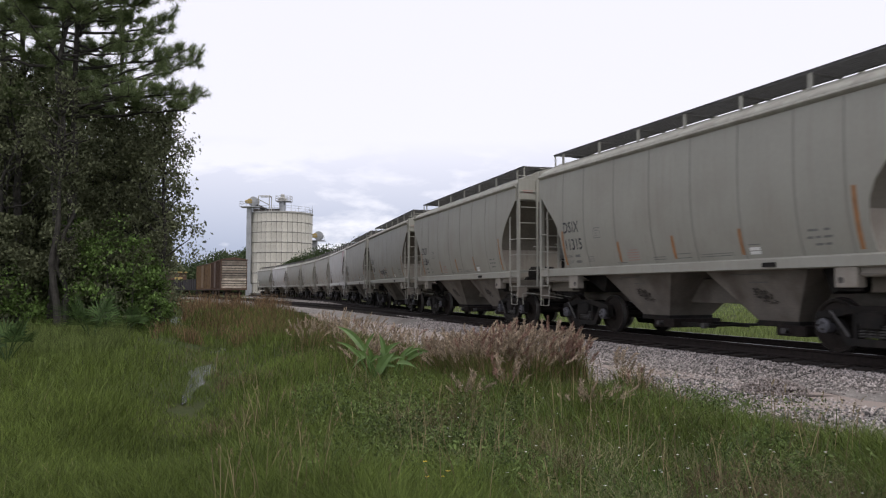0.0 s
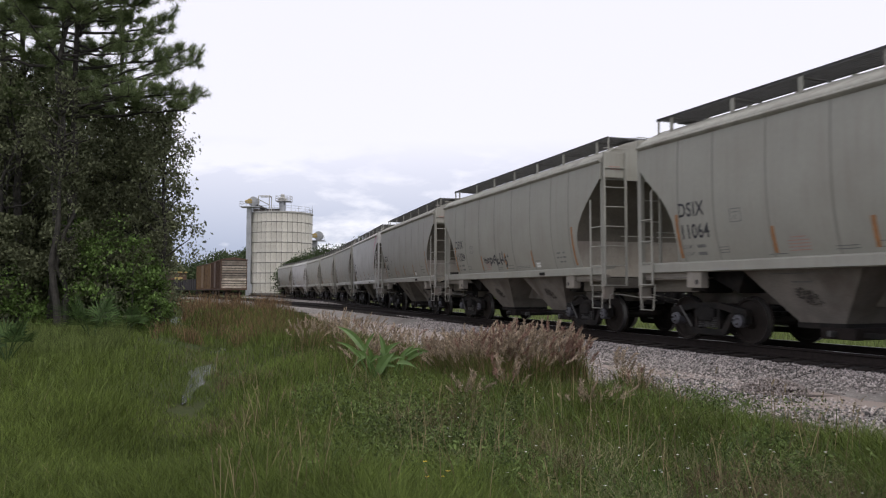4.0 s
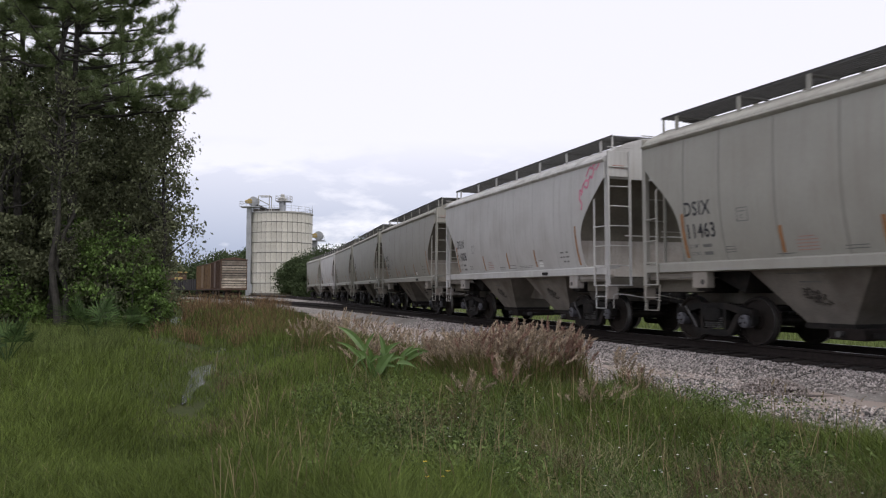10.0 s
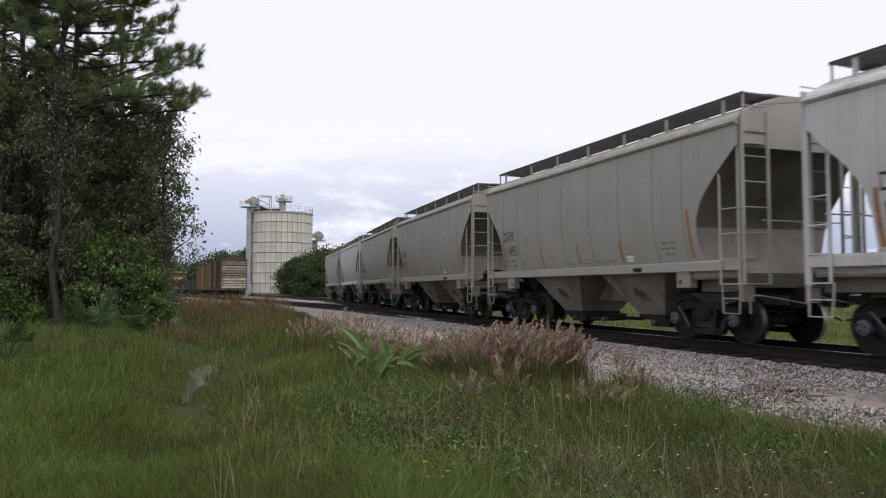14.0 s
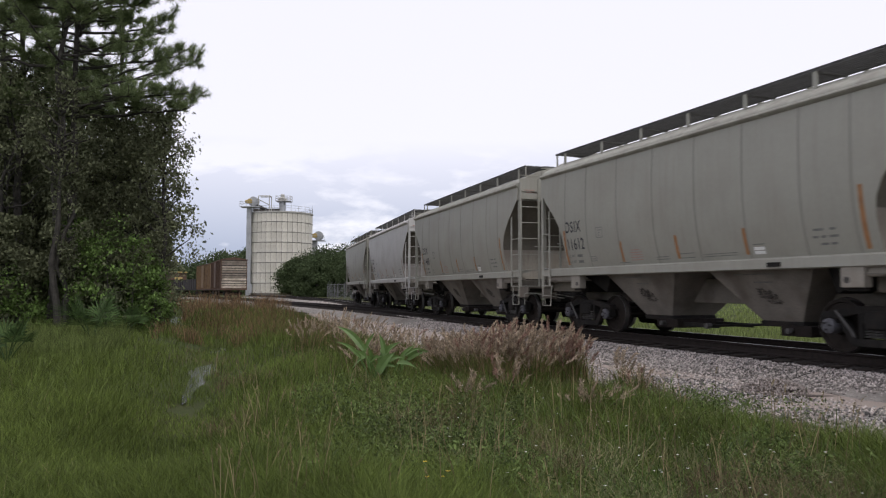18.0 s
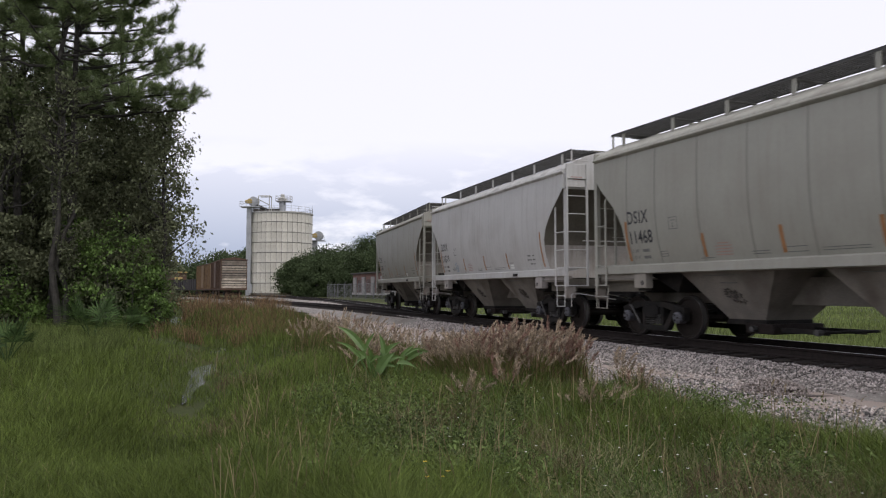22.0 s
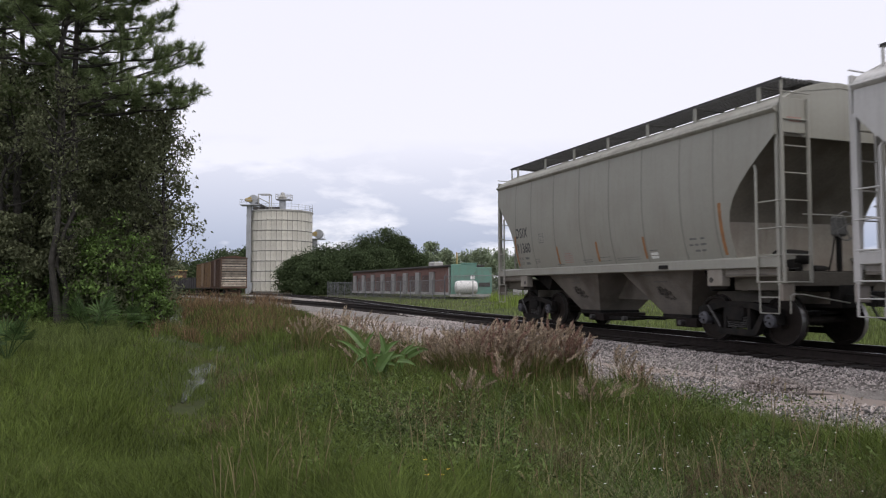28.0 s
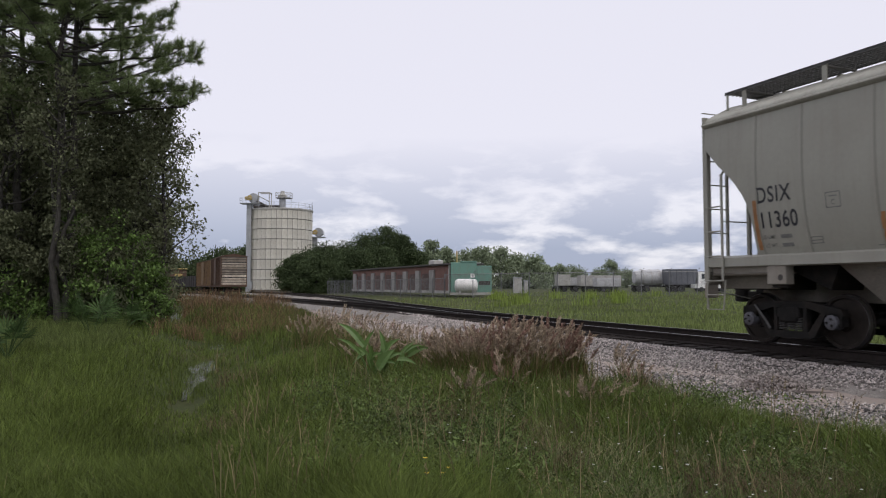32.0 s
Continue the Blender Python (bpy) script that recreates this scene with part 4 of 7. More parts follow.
        part("outlet_gate", Shape().box(c - 0.52, c + 0.52, -0.62, 0.62, 0.36, 0.47, 0.012), M_STEEL, bay, "dark sliding outlet gate")
        part("gate_frame", Shape().box(c + 0.02, c + 0.72, -0.68, 0.68, 0.20, 0.40, 0.015), M_RAIL, bay, "worn steel gate frame")
        for y in (-0.5, 0.42):
            part("gate_rack", Shape().box(c + 0.72, c + 1.80, y, y + 0.08, 0.24, 0.33, 0.005), M_STEEL, bay)
        part("gate_lock", Shape().tube([(c + 0.30, -0.80, 0.30), (c + 0.30, -0.66, 0.30)], 0.055, 10), M_SPRING, bay, "worn steel drive socket")
        part("gate_shaft", Shape().tube([(c + 1.84, -0.75, 0.30), (c + 1.84, 0.75, 0.30)], 0.03, 8), M_STEEL, bay)
        part("shaft_socket", Shape().tube([(c + 1.84, -0.84, 0.30), (c + 1.84, -0.72, 0.30)], 0.06, 8), M_SPRING, bay, "worn steel drive socket")
        for sgn in (-1, 1):
            # greasy scuffs where the car is shaken out, with stencilled lines over them
            m = pose(c, sgn * 0.915, 0.94, -sgn * 31.3, 0, 0)
            rs = random.Random(31)
            sm = Shape()
            for q in range(70):
                a, f = rs.uniform(0, 6.28), rs.uniform(0, 1) ** 0.6
                x, z = 0.25 * f * math.cos(a), 0.17 * f * math.sin(a) - 0.3 * 0.25 * f * math.cos(a)
                w, h, tw = rs.uniform(0.015, 0.05), rs.uniform(0.004, 0.013), rs.uniform(-0.9, 0.5)
                ring = [(x + w * math.cos(b) * math.cos(tw) - h * math.sin(b) * math.sin(tw), z + w * math.cos(b) * math.sin(tw) + h * math.sin(b) * math.cos(tw)) for b in np.linspace(0, 2 * math.pi, 7, endpoint=False)]
                sm.prism(ring, 1, -0.002 - 0.00008 * q, 0.002 + 0.00008 * q)
            part("shaker_stain", sm.moved(m), M_SMUDGE, bay, "dark greasy scuffs on the bay's side", False)
            part("bay_stencil", Shape().box(-0.22, 0.22, -0.003, 0.003, 0.30, 0.318).box(-0.62, 0.35, -0.003, 0.003, 0.48, 0.492).moved(m), M_GREYINK, bay)
    for k in (-1, 1):
        # near-black colour paints the shadow under the body onto this sheet
        part("end_slope", Shape().prism([(k * 3.2, 1.47), (k * 4.5, 1.47), (k * 3.4, 1.0)], 1, -1.0, 1.0), M_STEEL, car, "sloping sheet over the truck, near-black with painted shade")
    part("train_pipe", Shape().tube([(-5.7, 0.30, 1.0), (-3.4, 0.34, 1.05), (3.4, 0.34, 1.05), (5.7, 0.30, 1.0)], 0.02, 6), M_STEEL, car)
    for x in (-4.2, 4.2):
        add_truck(car, x)
    # orange reflectors, stencil bars, stickers on both sides
    for sgn in (-1, 1):
        def mark(name, x, z0, z1, w, material, label=""):
            zs = [z0 + (z1 - z0) * i / 4 for i in range(5)]
            sh = Shape()
            for z in zs:
                for dx in (-w / 2, w / 2):
                    sh.v.append((-sgn * (x + dx), sgn * (side_y(z) + 0.004), z))
            sh.f = [(2 * i, 2 * i + 1, 2 * i + 3, 2 * i + 2) for i in range(4)]
            return part(name, sh, material, car, label, False)
        for x, z0, z1 in ((-4.47, 1.72, 2.62), (-2.03, 1.72, 2.20), (-0.07, 1.72, 2.21), (1.86, 1.72, 2.21), (4.36, 1.70, 2.70)):
            mark("reflector_stripe", x, z0, z1, 0.085, M_ORANGE, "faded orange reflector stripe")
        for j in range(5):
            mark("stencil_line", -1.51, 1.74 + j * 0.057, 1.757 + j * 0.057, 0.44 - 0.14 * (j == 4), M_REDINK, "faded red stencil line")
        for j, words in enumerate((((-0.04, 0.15), (0.14, 0.12)), ((-0.20, 0.12), (-0.04, 0.11), (0.16, 0.18)), ((-0.12, 0.20), (0.16, 0.12)))):
            for dx, w in words:
                mark("stencil_word", 3.62 + dx, 1.80 + j * 0.12, 1.84 + j * 0.12, w, M_GREYINK)
        for j in range(2):
            mark("stencil_line", -0.60, 1.72 + j * 0.05, 1.735 + j * 0.05, 0.42, M_GREYINK)
            mark("stencil_line", 0.20, 1.72 + j * 0.09, 1.735 + j * 0.09, 0.45, M_GREYINK)
            mark("stencil_line", 1.15, 1.72 + j * 0.045, 1.732 + j * 0.045, 0.90, M_GREYINK)
        for j in range(2):
            mark("sticker", 2.16, 1.715 + j * 0.075, 1.772 + j * 0.075, 0.26, M_WHITE, "small white sticker")
        mark("sticker_line", 2.16, 1.885, 1.905, 0.28, M_GREYINK)
        for j in range(2):
            mark("stencil_word", -3.86, 1.76 + j * 0.15, 1.825 + j * 0.15, 0.24, M_GREYINK)
        for a in (-0.13, 0.13):
            mark("stencil_frame", -2.85 + a, 2.34, 2.60, 0.016, M_GREYINK)
        mark("stencil_frame", -2.85, 2.34, 2.356, 0.26, M_GREYINK)
        mark("stencil_frame", -2.85, 2.584, 2.60, 0.26, M_GREYINK)
        mark("stencil_line", -2.85, 2.52, 2.54, 0.15, M_GREYINK)
        for a in (-0.11, 0.11):
            mark("stencil_frame", -3.26 + a, 1.78, 1.90, 0.016, M_GREYINK)
        for z in (1.78, 1.83, 1.886):
            mark("stencil_frame", -3.26, z, z + 0.014, 0.22, M_GREYINK)
        mark("shaker_stencil", -2.0, 1.695, 1.71, 0.4, M_GREYINK)
        xa, xb = sorted((-sgn * 2.42, -sgn * 2.72))
        part("sill_box", Shape().box(xa, xb, sgn * 1.53 if sgn > 0 else -1.56, sgn * 1.56 if sgn > 0 else -1.53, 1.47, 1.55, 0.006), M_STEEL, car)
    return car


WHEEL_MESHES = make_wheel_meshes()
AXLES = (-4.2 - 0.889, -4.2 + 0.889, 4.2 - 0.889, 4.2 + 0.889)
BODY = {"side_panel", "weld_seam", "roof_edge", "side_sill", "bolster_plate", "end_sill_web", "roof", "step_bracket", "hatch_cover", "end_wall", "bulkhead_sheet", "end_sill", "corner_post", "end_post",
        "side_ladder", "end_ladder", "rung", "stirrup_step", "ladder_panel", "grab_iron", "walkway_post", "walkway_brace", "cut_lever"}


RUSTED = {"bulkhead_sheet", "bolster_plate", "end_sill_web", "step_bracket"}


def text_mesh(body, size, material):
    cu = bpy.data.curves.new("lettering", "FONT")
    cu.body, cu.size, cu.extrude = body, size, 0.0
    cu.offset = 0.006 * size / 0.4
    cu.space_character = 1.12 if len(body) == 4 else 1.06
    ob = bpy.data.objects.new("lettering", cu)
    scene.collection.objects.link(ob)
    me = bpy.data.meshes.new_from_object(ob.evaluated_get(bpy.context.evaluated_depsgraph_get()))
    bpy.data.objects.remove(ob)
    me.materials.clear()
    me.materials.append(material)
    return me


def letter(car, body, x, z, size, sgn, material=None):
    """Lettering laid on the curved side, read from outside."""
    me = text_mesh(body, size, material or M_BLACK).copy()
    for v in me.vertices:
        h = z + v.co.y
        v.co = (-sgn * (x + 0.80 * v.co.x), sgn * (side_y(h) + 0.005), h)
    return part("lettering", me, None, car, "black stencilled lettering")


def scrawl(car, strokes, x, z, scale, width, material, name, label, sgn=-1):
    """Spray-painted strokes laid on the side as flat ribbons."""
    sh = Shape()
    for st in strokes:
        pts = [(x + scale * a, z + scale * b) for a, b in st]
        for (ax, az), (bx, bz) in zip(pts, pts[1:]):
            d = math.hypot(bx - ax, bz - az) or 1
            ox, oz = -(bz - az) / d * width / 2, (bx - ax) / d * width / 2
            q = [(ax + ox, az + oz), (ax - ox, az - oz), (bx - ox, bz - oz), (bx + ox, bz + oz)]
            sh.add([(-sgn * px, sgn * (side_y(pz) + 0.006), pz) for px, pz in q], [(0, 1, 2, 3)])
    return part(name, sh, material, car, label, False)


GREY, PALE, WHITE = (0.312, 0.306, 0.262, 1), (0.328, 0.318, 0.278, 1), (0.505, 0.496, 0.475, 1)
FLEET = (("11360", GREY), ("11019", WHITE), ("11468", GREY), ("11612", GREY), ("11492", PALE), ("11008", WHITE), ("11463", PALE), ("11324", GREY), ("11064", GREY), ("11315", GREY))
template = build_hopper()
cars, wheels = [], []
for k, (number, colour) in enumerate(FLEET):
    car = template if k == 0 else copy_thing(template, pose(0, 0, 0))
    cars.append(car)
for k, (number, colour) in enumerate(FLEET):
    car = cars[k]
    for ob in car.children_recursive:
        kind = ob.name.split(".")[0]
        if kind in BODY:
            shade = (0.90 if colour == WHITE else 0.76) if kind == "weld_seam" else 1.0
            rust = 0.55 if kind in RUSTED else 0.0
            ob.color = tuple((1 - rust) * shade * q + rust * b for q, b in zip(colour[:3], (0.235, 0.20, 0.17))) + (1,)
    for sgn in (-1, 1):
        letter(car, "DSIX", -4.42, 2.56, 0.40, sgn)
        letter(car, number, -4.40, 2.11, 0.40, sgn)
        letter(car, "LD LMT", -4.38, 1.91, 0.10, sgn, M_GREYINK)
        letter(car, "LT WT", -4.34, 1.76, 0.10, sgn, M_GREYINK)
        letter(car, "C", -2.89, 2.39, 0.12, sgn, M_GREYINK)
    wheels += [(add_wheelset(car, x), k, x) for x in AXLES]
    if colour == WHITE:
        car["label"] = "off-white two-bay covered hopper car rolling on the track"
    car.matrix_basis = car_pose(k, 0)


def brake_gear(car):
    """Hand brake, air tank and brake cylinder on the open platform at the leading end."""
    part("air_tank", Shape().lathe([(0.04, -0.42), (0.13, -0.38), (0.15, 0.0), (0.13, 0.38), (0.04, 0.42)], 16, 1, (4.80, -0.25, 1.66)), M_STEEL, car, "dark air tank on the end platform")
    part("tank_bracket", Shape().box(4.72, 4.88, -0.4, -0.34, 1.32, 1.56, 0.008), M_STEEL, car)
    housing = part("hand_brake_housing", Shape().box(5.50, 5.64, -0.06, 0.26, 2.02, 2.40, 0.04), M_GREYINK, car, "grey hand brake housing")
    rim = Shape().tube([(5.72, 0.1 + 0.26 * math.cos(a), 2.2 + 0.26 * math.sin(a)) for a in np.linspace(0, 2 * math.pi, 25)], 0.014, 6)
    for k in range(4):
        a = math.pi * k / 2 + 0.4
        rim.tube([(5.70, 0.1, 2.2), (5.72, 0.1 + 0.26 * math.cos(a), 2.2 + 0.26 * math.sin(a))], 0.011, 5)
    part("hand_brake_wheel", rim, M_GREYINK, housing, "spoked hand brake wheel")
    part("brake_post", Shape().box(5.52, 5.60, 0.06, 0.14, 1.32, 2.05, 0.01), M_STEEL, car)
    part("brake_chain", Shape().tube([(5.57, 0.0, 2.05), (5.55, -0.05, 1.7), (5.50, -0.1, 1.36)], 0.014, 6), M_STEEL, car)
    part("control_valve", Shape().box(5.0, 5.24, -0.85, -0.6, 1.40, 1.72, 0.04), M_STEEL, car, "dark brake control valve")
    part("valve_pipe", Shape().tube([(5.1, -0.72, 1.4), (5.1, -0.5, 1.36), (4.85, -0.3, 1.5)], 0.016, 6), M_STEEL, car)
    part("brake_cylinder", Shape().tube([(4.72, -0.45, 1.44), (5.15, -0.45, 1.44)], 0.10, 14), M_STEEL, car, "dark brake cylinder")
    part("air_reservoir", Shape().lathe([(0.04, -0.3), (0.09, -0.27), (0.10, 0.0), (0.09, 0.27), (0.04, 0.3)], 14, 1, (4.78, 0.55, 1.43)), M_STEEL, car, "dark air tank")
    part("brake_valve", Shape().box(5.0, 5.2, -0.95, -0.7, 1.33, 1.47, 0.03), M_STEEL, car)
    part("brake_rod", Shape().tube([(5.2, -0.5, 1.44), (5.6, -1.2, 1.40)], 0.012, 6), M_STEEL, car)


for k in (0, 3, 6, 8):
    brake_gear(cars[k])
tagged(cars[7], "grey covered hopper car with black spray-painted scrawl")
tagged(cars[5], "off-white covered hopper car with pink spray-painted scrawl")
tagged(cars[0], "grey covered hopper car at the tail of the train")
scrawl(cars[7], [[(0.19, 0.39), (0.23, 0.23), (0.2, 0.2)], [(0.23, 0.27), (0.33, 0.33), (0.39, 0.26), (0.33, 0.17)], [(0.54, 0.35), (0.46, 0.3), (0.47, 0.21), (0.56, 0.22), (0.58, 0.31), (0.54, 0.35)], [(0.69, 0.36), (0.7, 0.25), (0.67, 0.1)], [(0.67, 0.35), (0.87, 0.31), (0.84, 0.2), (0.71, 0.18)], [(1.12, 0.44), (0.94, 0.27), (1.01, 0.14)], [(1.12, 0.44), (1.21, 0.25), (1.22, 0.07)]],
       -1.97, 1.76, 1.0, 0.058, M_BLACK, "spray_scrawl", "black spray-painted scrawl")
scrawl(cars[7], [[(0.94, 0.29), (1.23, 0.27)], [(1.37, 0.31), (1.25, 0.23), (1.3, 0.14), (1.44, 0.19)], [(1.56, 0.48), (1.51, 0.27), (1.6, 0.11)], [(1.53, 0.25), (1.78, 0.25)], [(1.72, 0.52), (1.74, 0.26), (1.8, 0.18)], [(2.0, 0.36), (1.87, 0.28), (2.02, 0.2), (1.88, 0.01), (2.01, 0.13)], [(2.1, 0.4), (2.16, 0.33)]],
       -1.97, 1.76, 1.0, 0.058, M_BLACK, "spray_scrawl", "black spray-painted scrawl")
scrawl(cars[5], [[(0, 0), (.1, .3), (.3, .5), (.5, .4), (.4, .2), (.2, .3)], [(.3, .6), (.5, .9), (.8, .8), (.7, .5), (.5, .6)], [(.7, .9), (1.0, 1.05), (1.1, .9), (.9, .75)], [(.1, .1), (-.1, .2), (-.12, -.1), (.05, -.3), (.0, -.5)], [(.45, .45), (.62, .58)]],
       4.74, 3.46, 0.74, 0.06, M_PINK, "spray_scrawl", "pink spray-painted scrawl")
scrawl(cars[1], [[(0, 0), (.15, .12), (.3, .02), (.42, .14), (.2, .2)], [(.1, -.06), (.4, -.04)], [(.05, .2), (.3, .3)]], -3.08, 1.80, 0.9, 0.05, M_BLUE, "spray_scrawl", "faded blue spray paint")


# ---------------------------------------------------------------- silo and elevators
SILO_X, SILO_Y, SILO_R, SILO_TOP = -37.0, 168.0, 7.1, 18.25
silo = thing("silo", pose(SILO_X, SILO_Y, 0.2), "tall off-white bolted steel silo with a flat top", "silo")
part("shell", Shape().lathe([(SILO_R - 0.1, -0.5), (SILO_R - 0.1, SILO_TOP - 0.25), (0.3, SILO_TOP + 0.4)], 52), M_SEAM, silo, "dark joints behind the panels")
COURSES = 8
rise = (SILO_TOP - 0.3) / COURSES
pan = Shape()
half = math.pi / 38 - 0.0060
cur = [(SILO_R * math.sin(a), -SILO_R * math.cos(a)) for a in np.linspace(-half, half, 4)]
pan.v = [(x, y, z) for z in (0.06, rise - 0.06) for x, y in cur] + [(x * 0.99, y * 0.99, z) for z in (0.06, rise - 0.06) for x, y in cur]
pan.f = [(i, i + 1, i + 5, i + 4) for i in range(3)] + [(i, i + 8, i + 9, i + 1) for i in range(3)] + [(i + 4, i + 5, i + 13, i + 12) for i in range(3)] + [(0, 4, 12, 8), (3, 11, 15, 7)]
pan_mesh = pan.mesh("panel", M_SILO)
for c in range(COURSES):
    for j in range(38):
        p = part("panel", pan_mesh, None, silo)
        p.matrix_basis = pose(0, 0, c * rise, 0, 0, j * 360 / 38)
for c in range(1, COURSES + 1):
    part("hoop", Shape().lathe([(SILO_R - 0.05, c * rise - 0.06), (SILO_R + 0.06, c * rise - 0.06), (SILO_R + 0.06, c * rise + 0.03), (SILO_R - 0.05, c * rise + 0.03)], 52, cap=False), M_SEAM, silo)
rl = Shape()
for h in (0.55, 1.05):
    rl.tube([(SILO_R * math.cos(a), SILO_R * math.sin(a), SILO_TOP + h) for a in np.linspace(0, 2 * math.pi, 49)], 0.035, 5)
part("top_ledge", Shape().lathe([(SILO_R - 0.05, SILO_TOP - 0.55), (SILO_R + 0.16, SILO_TOP - 0.5), (SILO_R + 0.18, SILO_TOP - 0.2), (SILO_R - 0.05, SILO_TOP - 0.15)], 52, cap=False), M_CONC, silo, "pale ledge round the top")
ring = part("top_rail", rl, M_GALV, silo, "grey safety rail round the top")
for j in range(24):
    a = 2 * math.pi * j / 24
    part("rail_post", Shape().tube([(SILO_R * math.cos(a), SILO_R * math.sin(a), SILO_TOP - 0.2), (SILO_R * math.cos(a), SILO_R * math.sin(a), SILO_TOP + (1.1 if j % 5 else 1.7))], 0.05, 5), M_GALV, ring)
part("vent_stack", Shape().tube([(0.3, 0, SILO_TOP), (0.3, 0, SILO_TOP + 2.6)], 0.75, 14), M_GALV, silo, "grey round vent stack")
part("vent_platform", Shape().box(-1.0, 2.3, -1.2, 1.2, SILO_TOP + 2.6, SILO_TOP + 2.75, 0.02), M_GALV, silo)
part("vent_cap", Shape().lathe([(0.9, SILO_TOP + 2.75), (0.95, SILO_TOP + 3.3), (0.5, SILO_TOP + 3.7), (0.45, SILO_TOP + 4.3), (0.2, SILO_TOP + 4.4)], 14, 2, (0.3, 0, 0)), M_CONC, silo, "pale vent housing")
cage = Shape()
for h in (2.75, 3.3, 3.85):
    cage.tube([(-1.0, -1.2, SILO_TOP + h), (2.3, -1.2, SILO_TOP + h), (2.3, 1.2, SILO_TOP + h), (-1.0, 1.2, SILO_TOP + h), (-1.0, -1.2, SILO_TOP + h)], 0.05, 5)
for x, y in ((-1.0, -1.2), (2.3, -1.2), (2.3, 1.2), (-1.0, 1.2), (1.6, -1.2)):
    cage.tube([(x, y, SILO_TOP + 2.7), (x, y, SILO_TOP + 3.9)], 0.05, 5)
part("vent_railing", cage, M_CONC, silo)
part("conveyor", Shape().box(-6.4, -0.2, -0.5, 0.5, SILO_TOP + 0.45, SILO_TOP + 1.05, 0.05), M_DARK, silo, "dark conveyor on the top")
part("door", Shape().box(-6.2, -5.0, -5.6, -4.4, 0.0, 2.0, 0.05), M_GALV, silo)


def elevator(x, y, top, leg, label):
    """A bucket elevator: square leg, platform, drum-shaped head with a yellow motor."""
    e = thing("bucket_elevator", pose(x, y, 0.2), label, "elevator", "bucket elevators")
    part("leg", Shape().box(-leg / 2, leg / 2, -leg / 2, leg / 2, -0.5, top, 0.06), M_GALV, e, "square grey steel leg")
    for h in np.arange(2.4, top - 0.5, 2.4):
        part("leg_flange", Shape().box(-leg / 2 - 0.06, leg / 2 + 0.06, -leg / 2 - 0.06, leg / 2 + 0.06, h - 0.07, h + 0.07), M_GALV, e)
    part("platform", Shape().box(-leg / 2 - 1.3, leg / 2 + 1.9, -1.3, 1.3, top - 0.18, top, 0.02), M_GALV, e)
    part("head_drum", Shape().lathe([(0.3, -0.7), (1.02, -0.7), (1.12, -0.55), (1.12, 0.55), (1.02, 0.7), (0.3, 0.7)], 22, 1, (0.95, 0, top + 1.12)), M_GALV, e, "round grey elevator head")
    part("motor", Shape().box(-0.9, 0.5, -0.95, -0.15, top + 0.7, top + 1.45, 0.2).moved(pose(0, 0, 0)), M_YELLOW, e, "yellow drive motor cover")
    part("motor_guard", Shape().lathe([(0.15, -1.05), (0.55, -1.05), (0.6, -0.95), (0.6, -0.8)], 16, 1, (0.2, 0, top + 1.1)), M_YELLOW, e)
    r = Shape()
    for h in (0.55, 1.05):
        r.tube([(-leg / 2 - 1.3, -1.3, top + h), (leg / 2 + 1.9, -1.3, top + h)], 0.04, 5).tube([(-leg / 2 - 1.3, -1.3, top + h), (-leg / 2 - 1.3, 1.3, top + h)], 0.04, 5)
    for k in range(4):
        xx = -leg / 2 - 1.3 + k * (leg + 3.2) / 3
        r.tube([(xx, -1.3, top), (xx, -1.3, top + 1.1)], 0.04, 5)
    part("platform_rail", r, M_GALV, e)
    return e


e1 = elevator(-42.9, 163.0, 19.2, 1.05, "grey bucket elevator leg with a yellow motor on top")
fr = Shape()
for q in ([(2.2, -1, 19.2), (2.2, -1, 21.5)], [(4.6, -1, 16.9), (4.6, -1, 21.5)], [(2.2, -1, 21.5), (4.7, -1, 21.5)], [(2.2, -1, 20.7), (4.6, -1, 19.5)], [(4.6, 1, 16.9), (4.6, 1, 21.5)], [(2.2, 1, 21.5), (4.7, 1, 21.5)], [(4.6, -1, 21.5), (4.6, 1, 21.5)]):
    fr.tube(q, 0.11, 6)
part("spout_frame", fr, M_CONC, e1, "pale steel frame beside the head")
part("spout", Shape().tube([(1.4, 0, 19.6), (4.0, 0.6, 18.4)], 0.35, 10), M_DARK, e1, "dark discharge spout")
elevator(-31.0, 178.0, 12.7, 1.2, "lower grey bucket elevator with a yellow motor behind the trees")

# ---------------------------------------------------------------- old wagons on the siding
def siding_pose(d):
    """On the bent line of standing wagons, d metres beyond the near end of the first."""
    p = Vector((-25.9, 91.5, 0))
    for start, end, way in ((0, 14.2, (-0.378, 0.926, 0)), (14.2, 30.4, (-0.43, 0.903, 0)), (30.4, 46.9, (-0.565, 0.825, 0)), (46.9, 90, (-0.62, 0.785, 0))):
        way = Vector(way)
        p = p + way * max(0, min(d, end) - start)
        if d < end:
            break
    return pose(p.x, p.y, -0.03, 0, 0, math.degrees(math.atan2(way.y, way.x)))


def wagon_gear(w, length):
    for x in (1.6, length - 1.6):
        b = part("truck", Shape().box(x - 0.9, x + 0.9, -1.0, 1.0, 0.35, 0.75, 0.05), M_STEEL, w, "rusty truck")
        for k in (-0.85, 0.85):
            part("wheelset", Shape().lathe([(0.08, -0.8), (0.45, -0.78), (0.45, -0.66), (0.08, -0.64), (0.08, 0.64), (0.45, 0.66), (0.45, 0.78), (0.08, 0.8)], 16, 1, (x + k, 0, 0.457)), M_RUST, b)


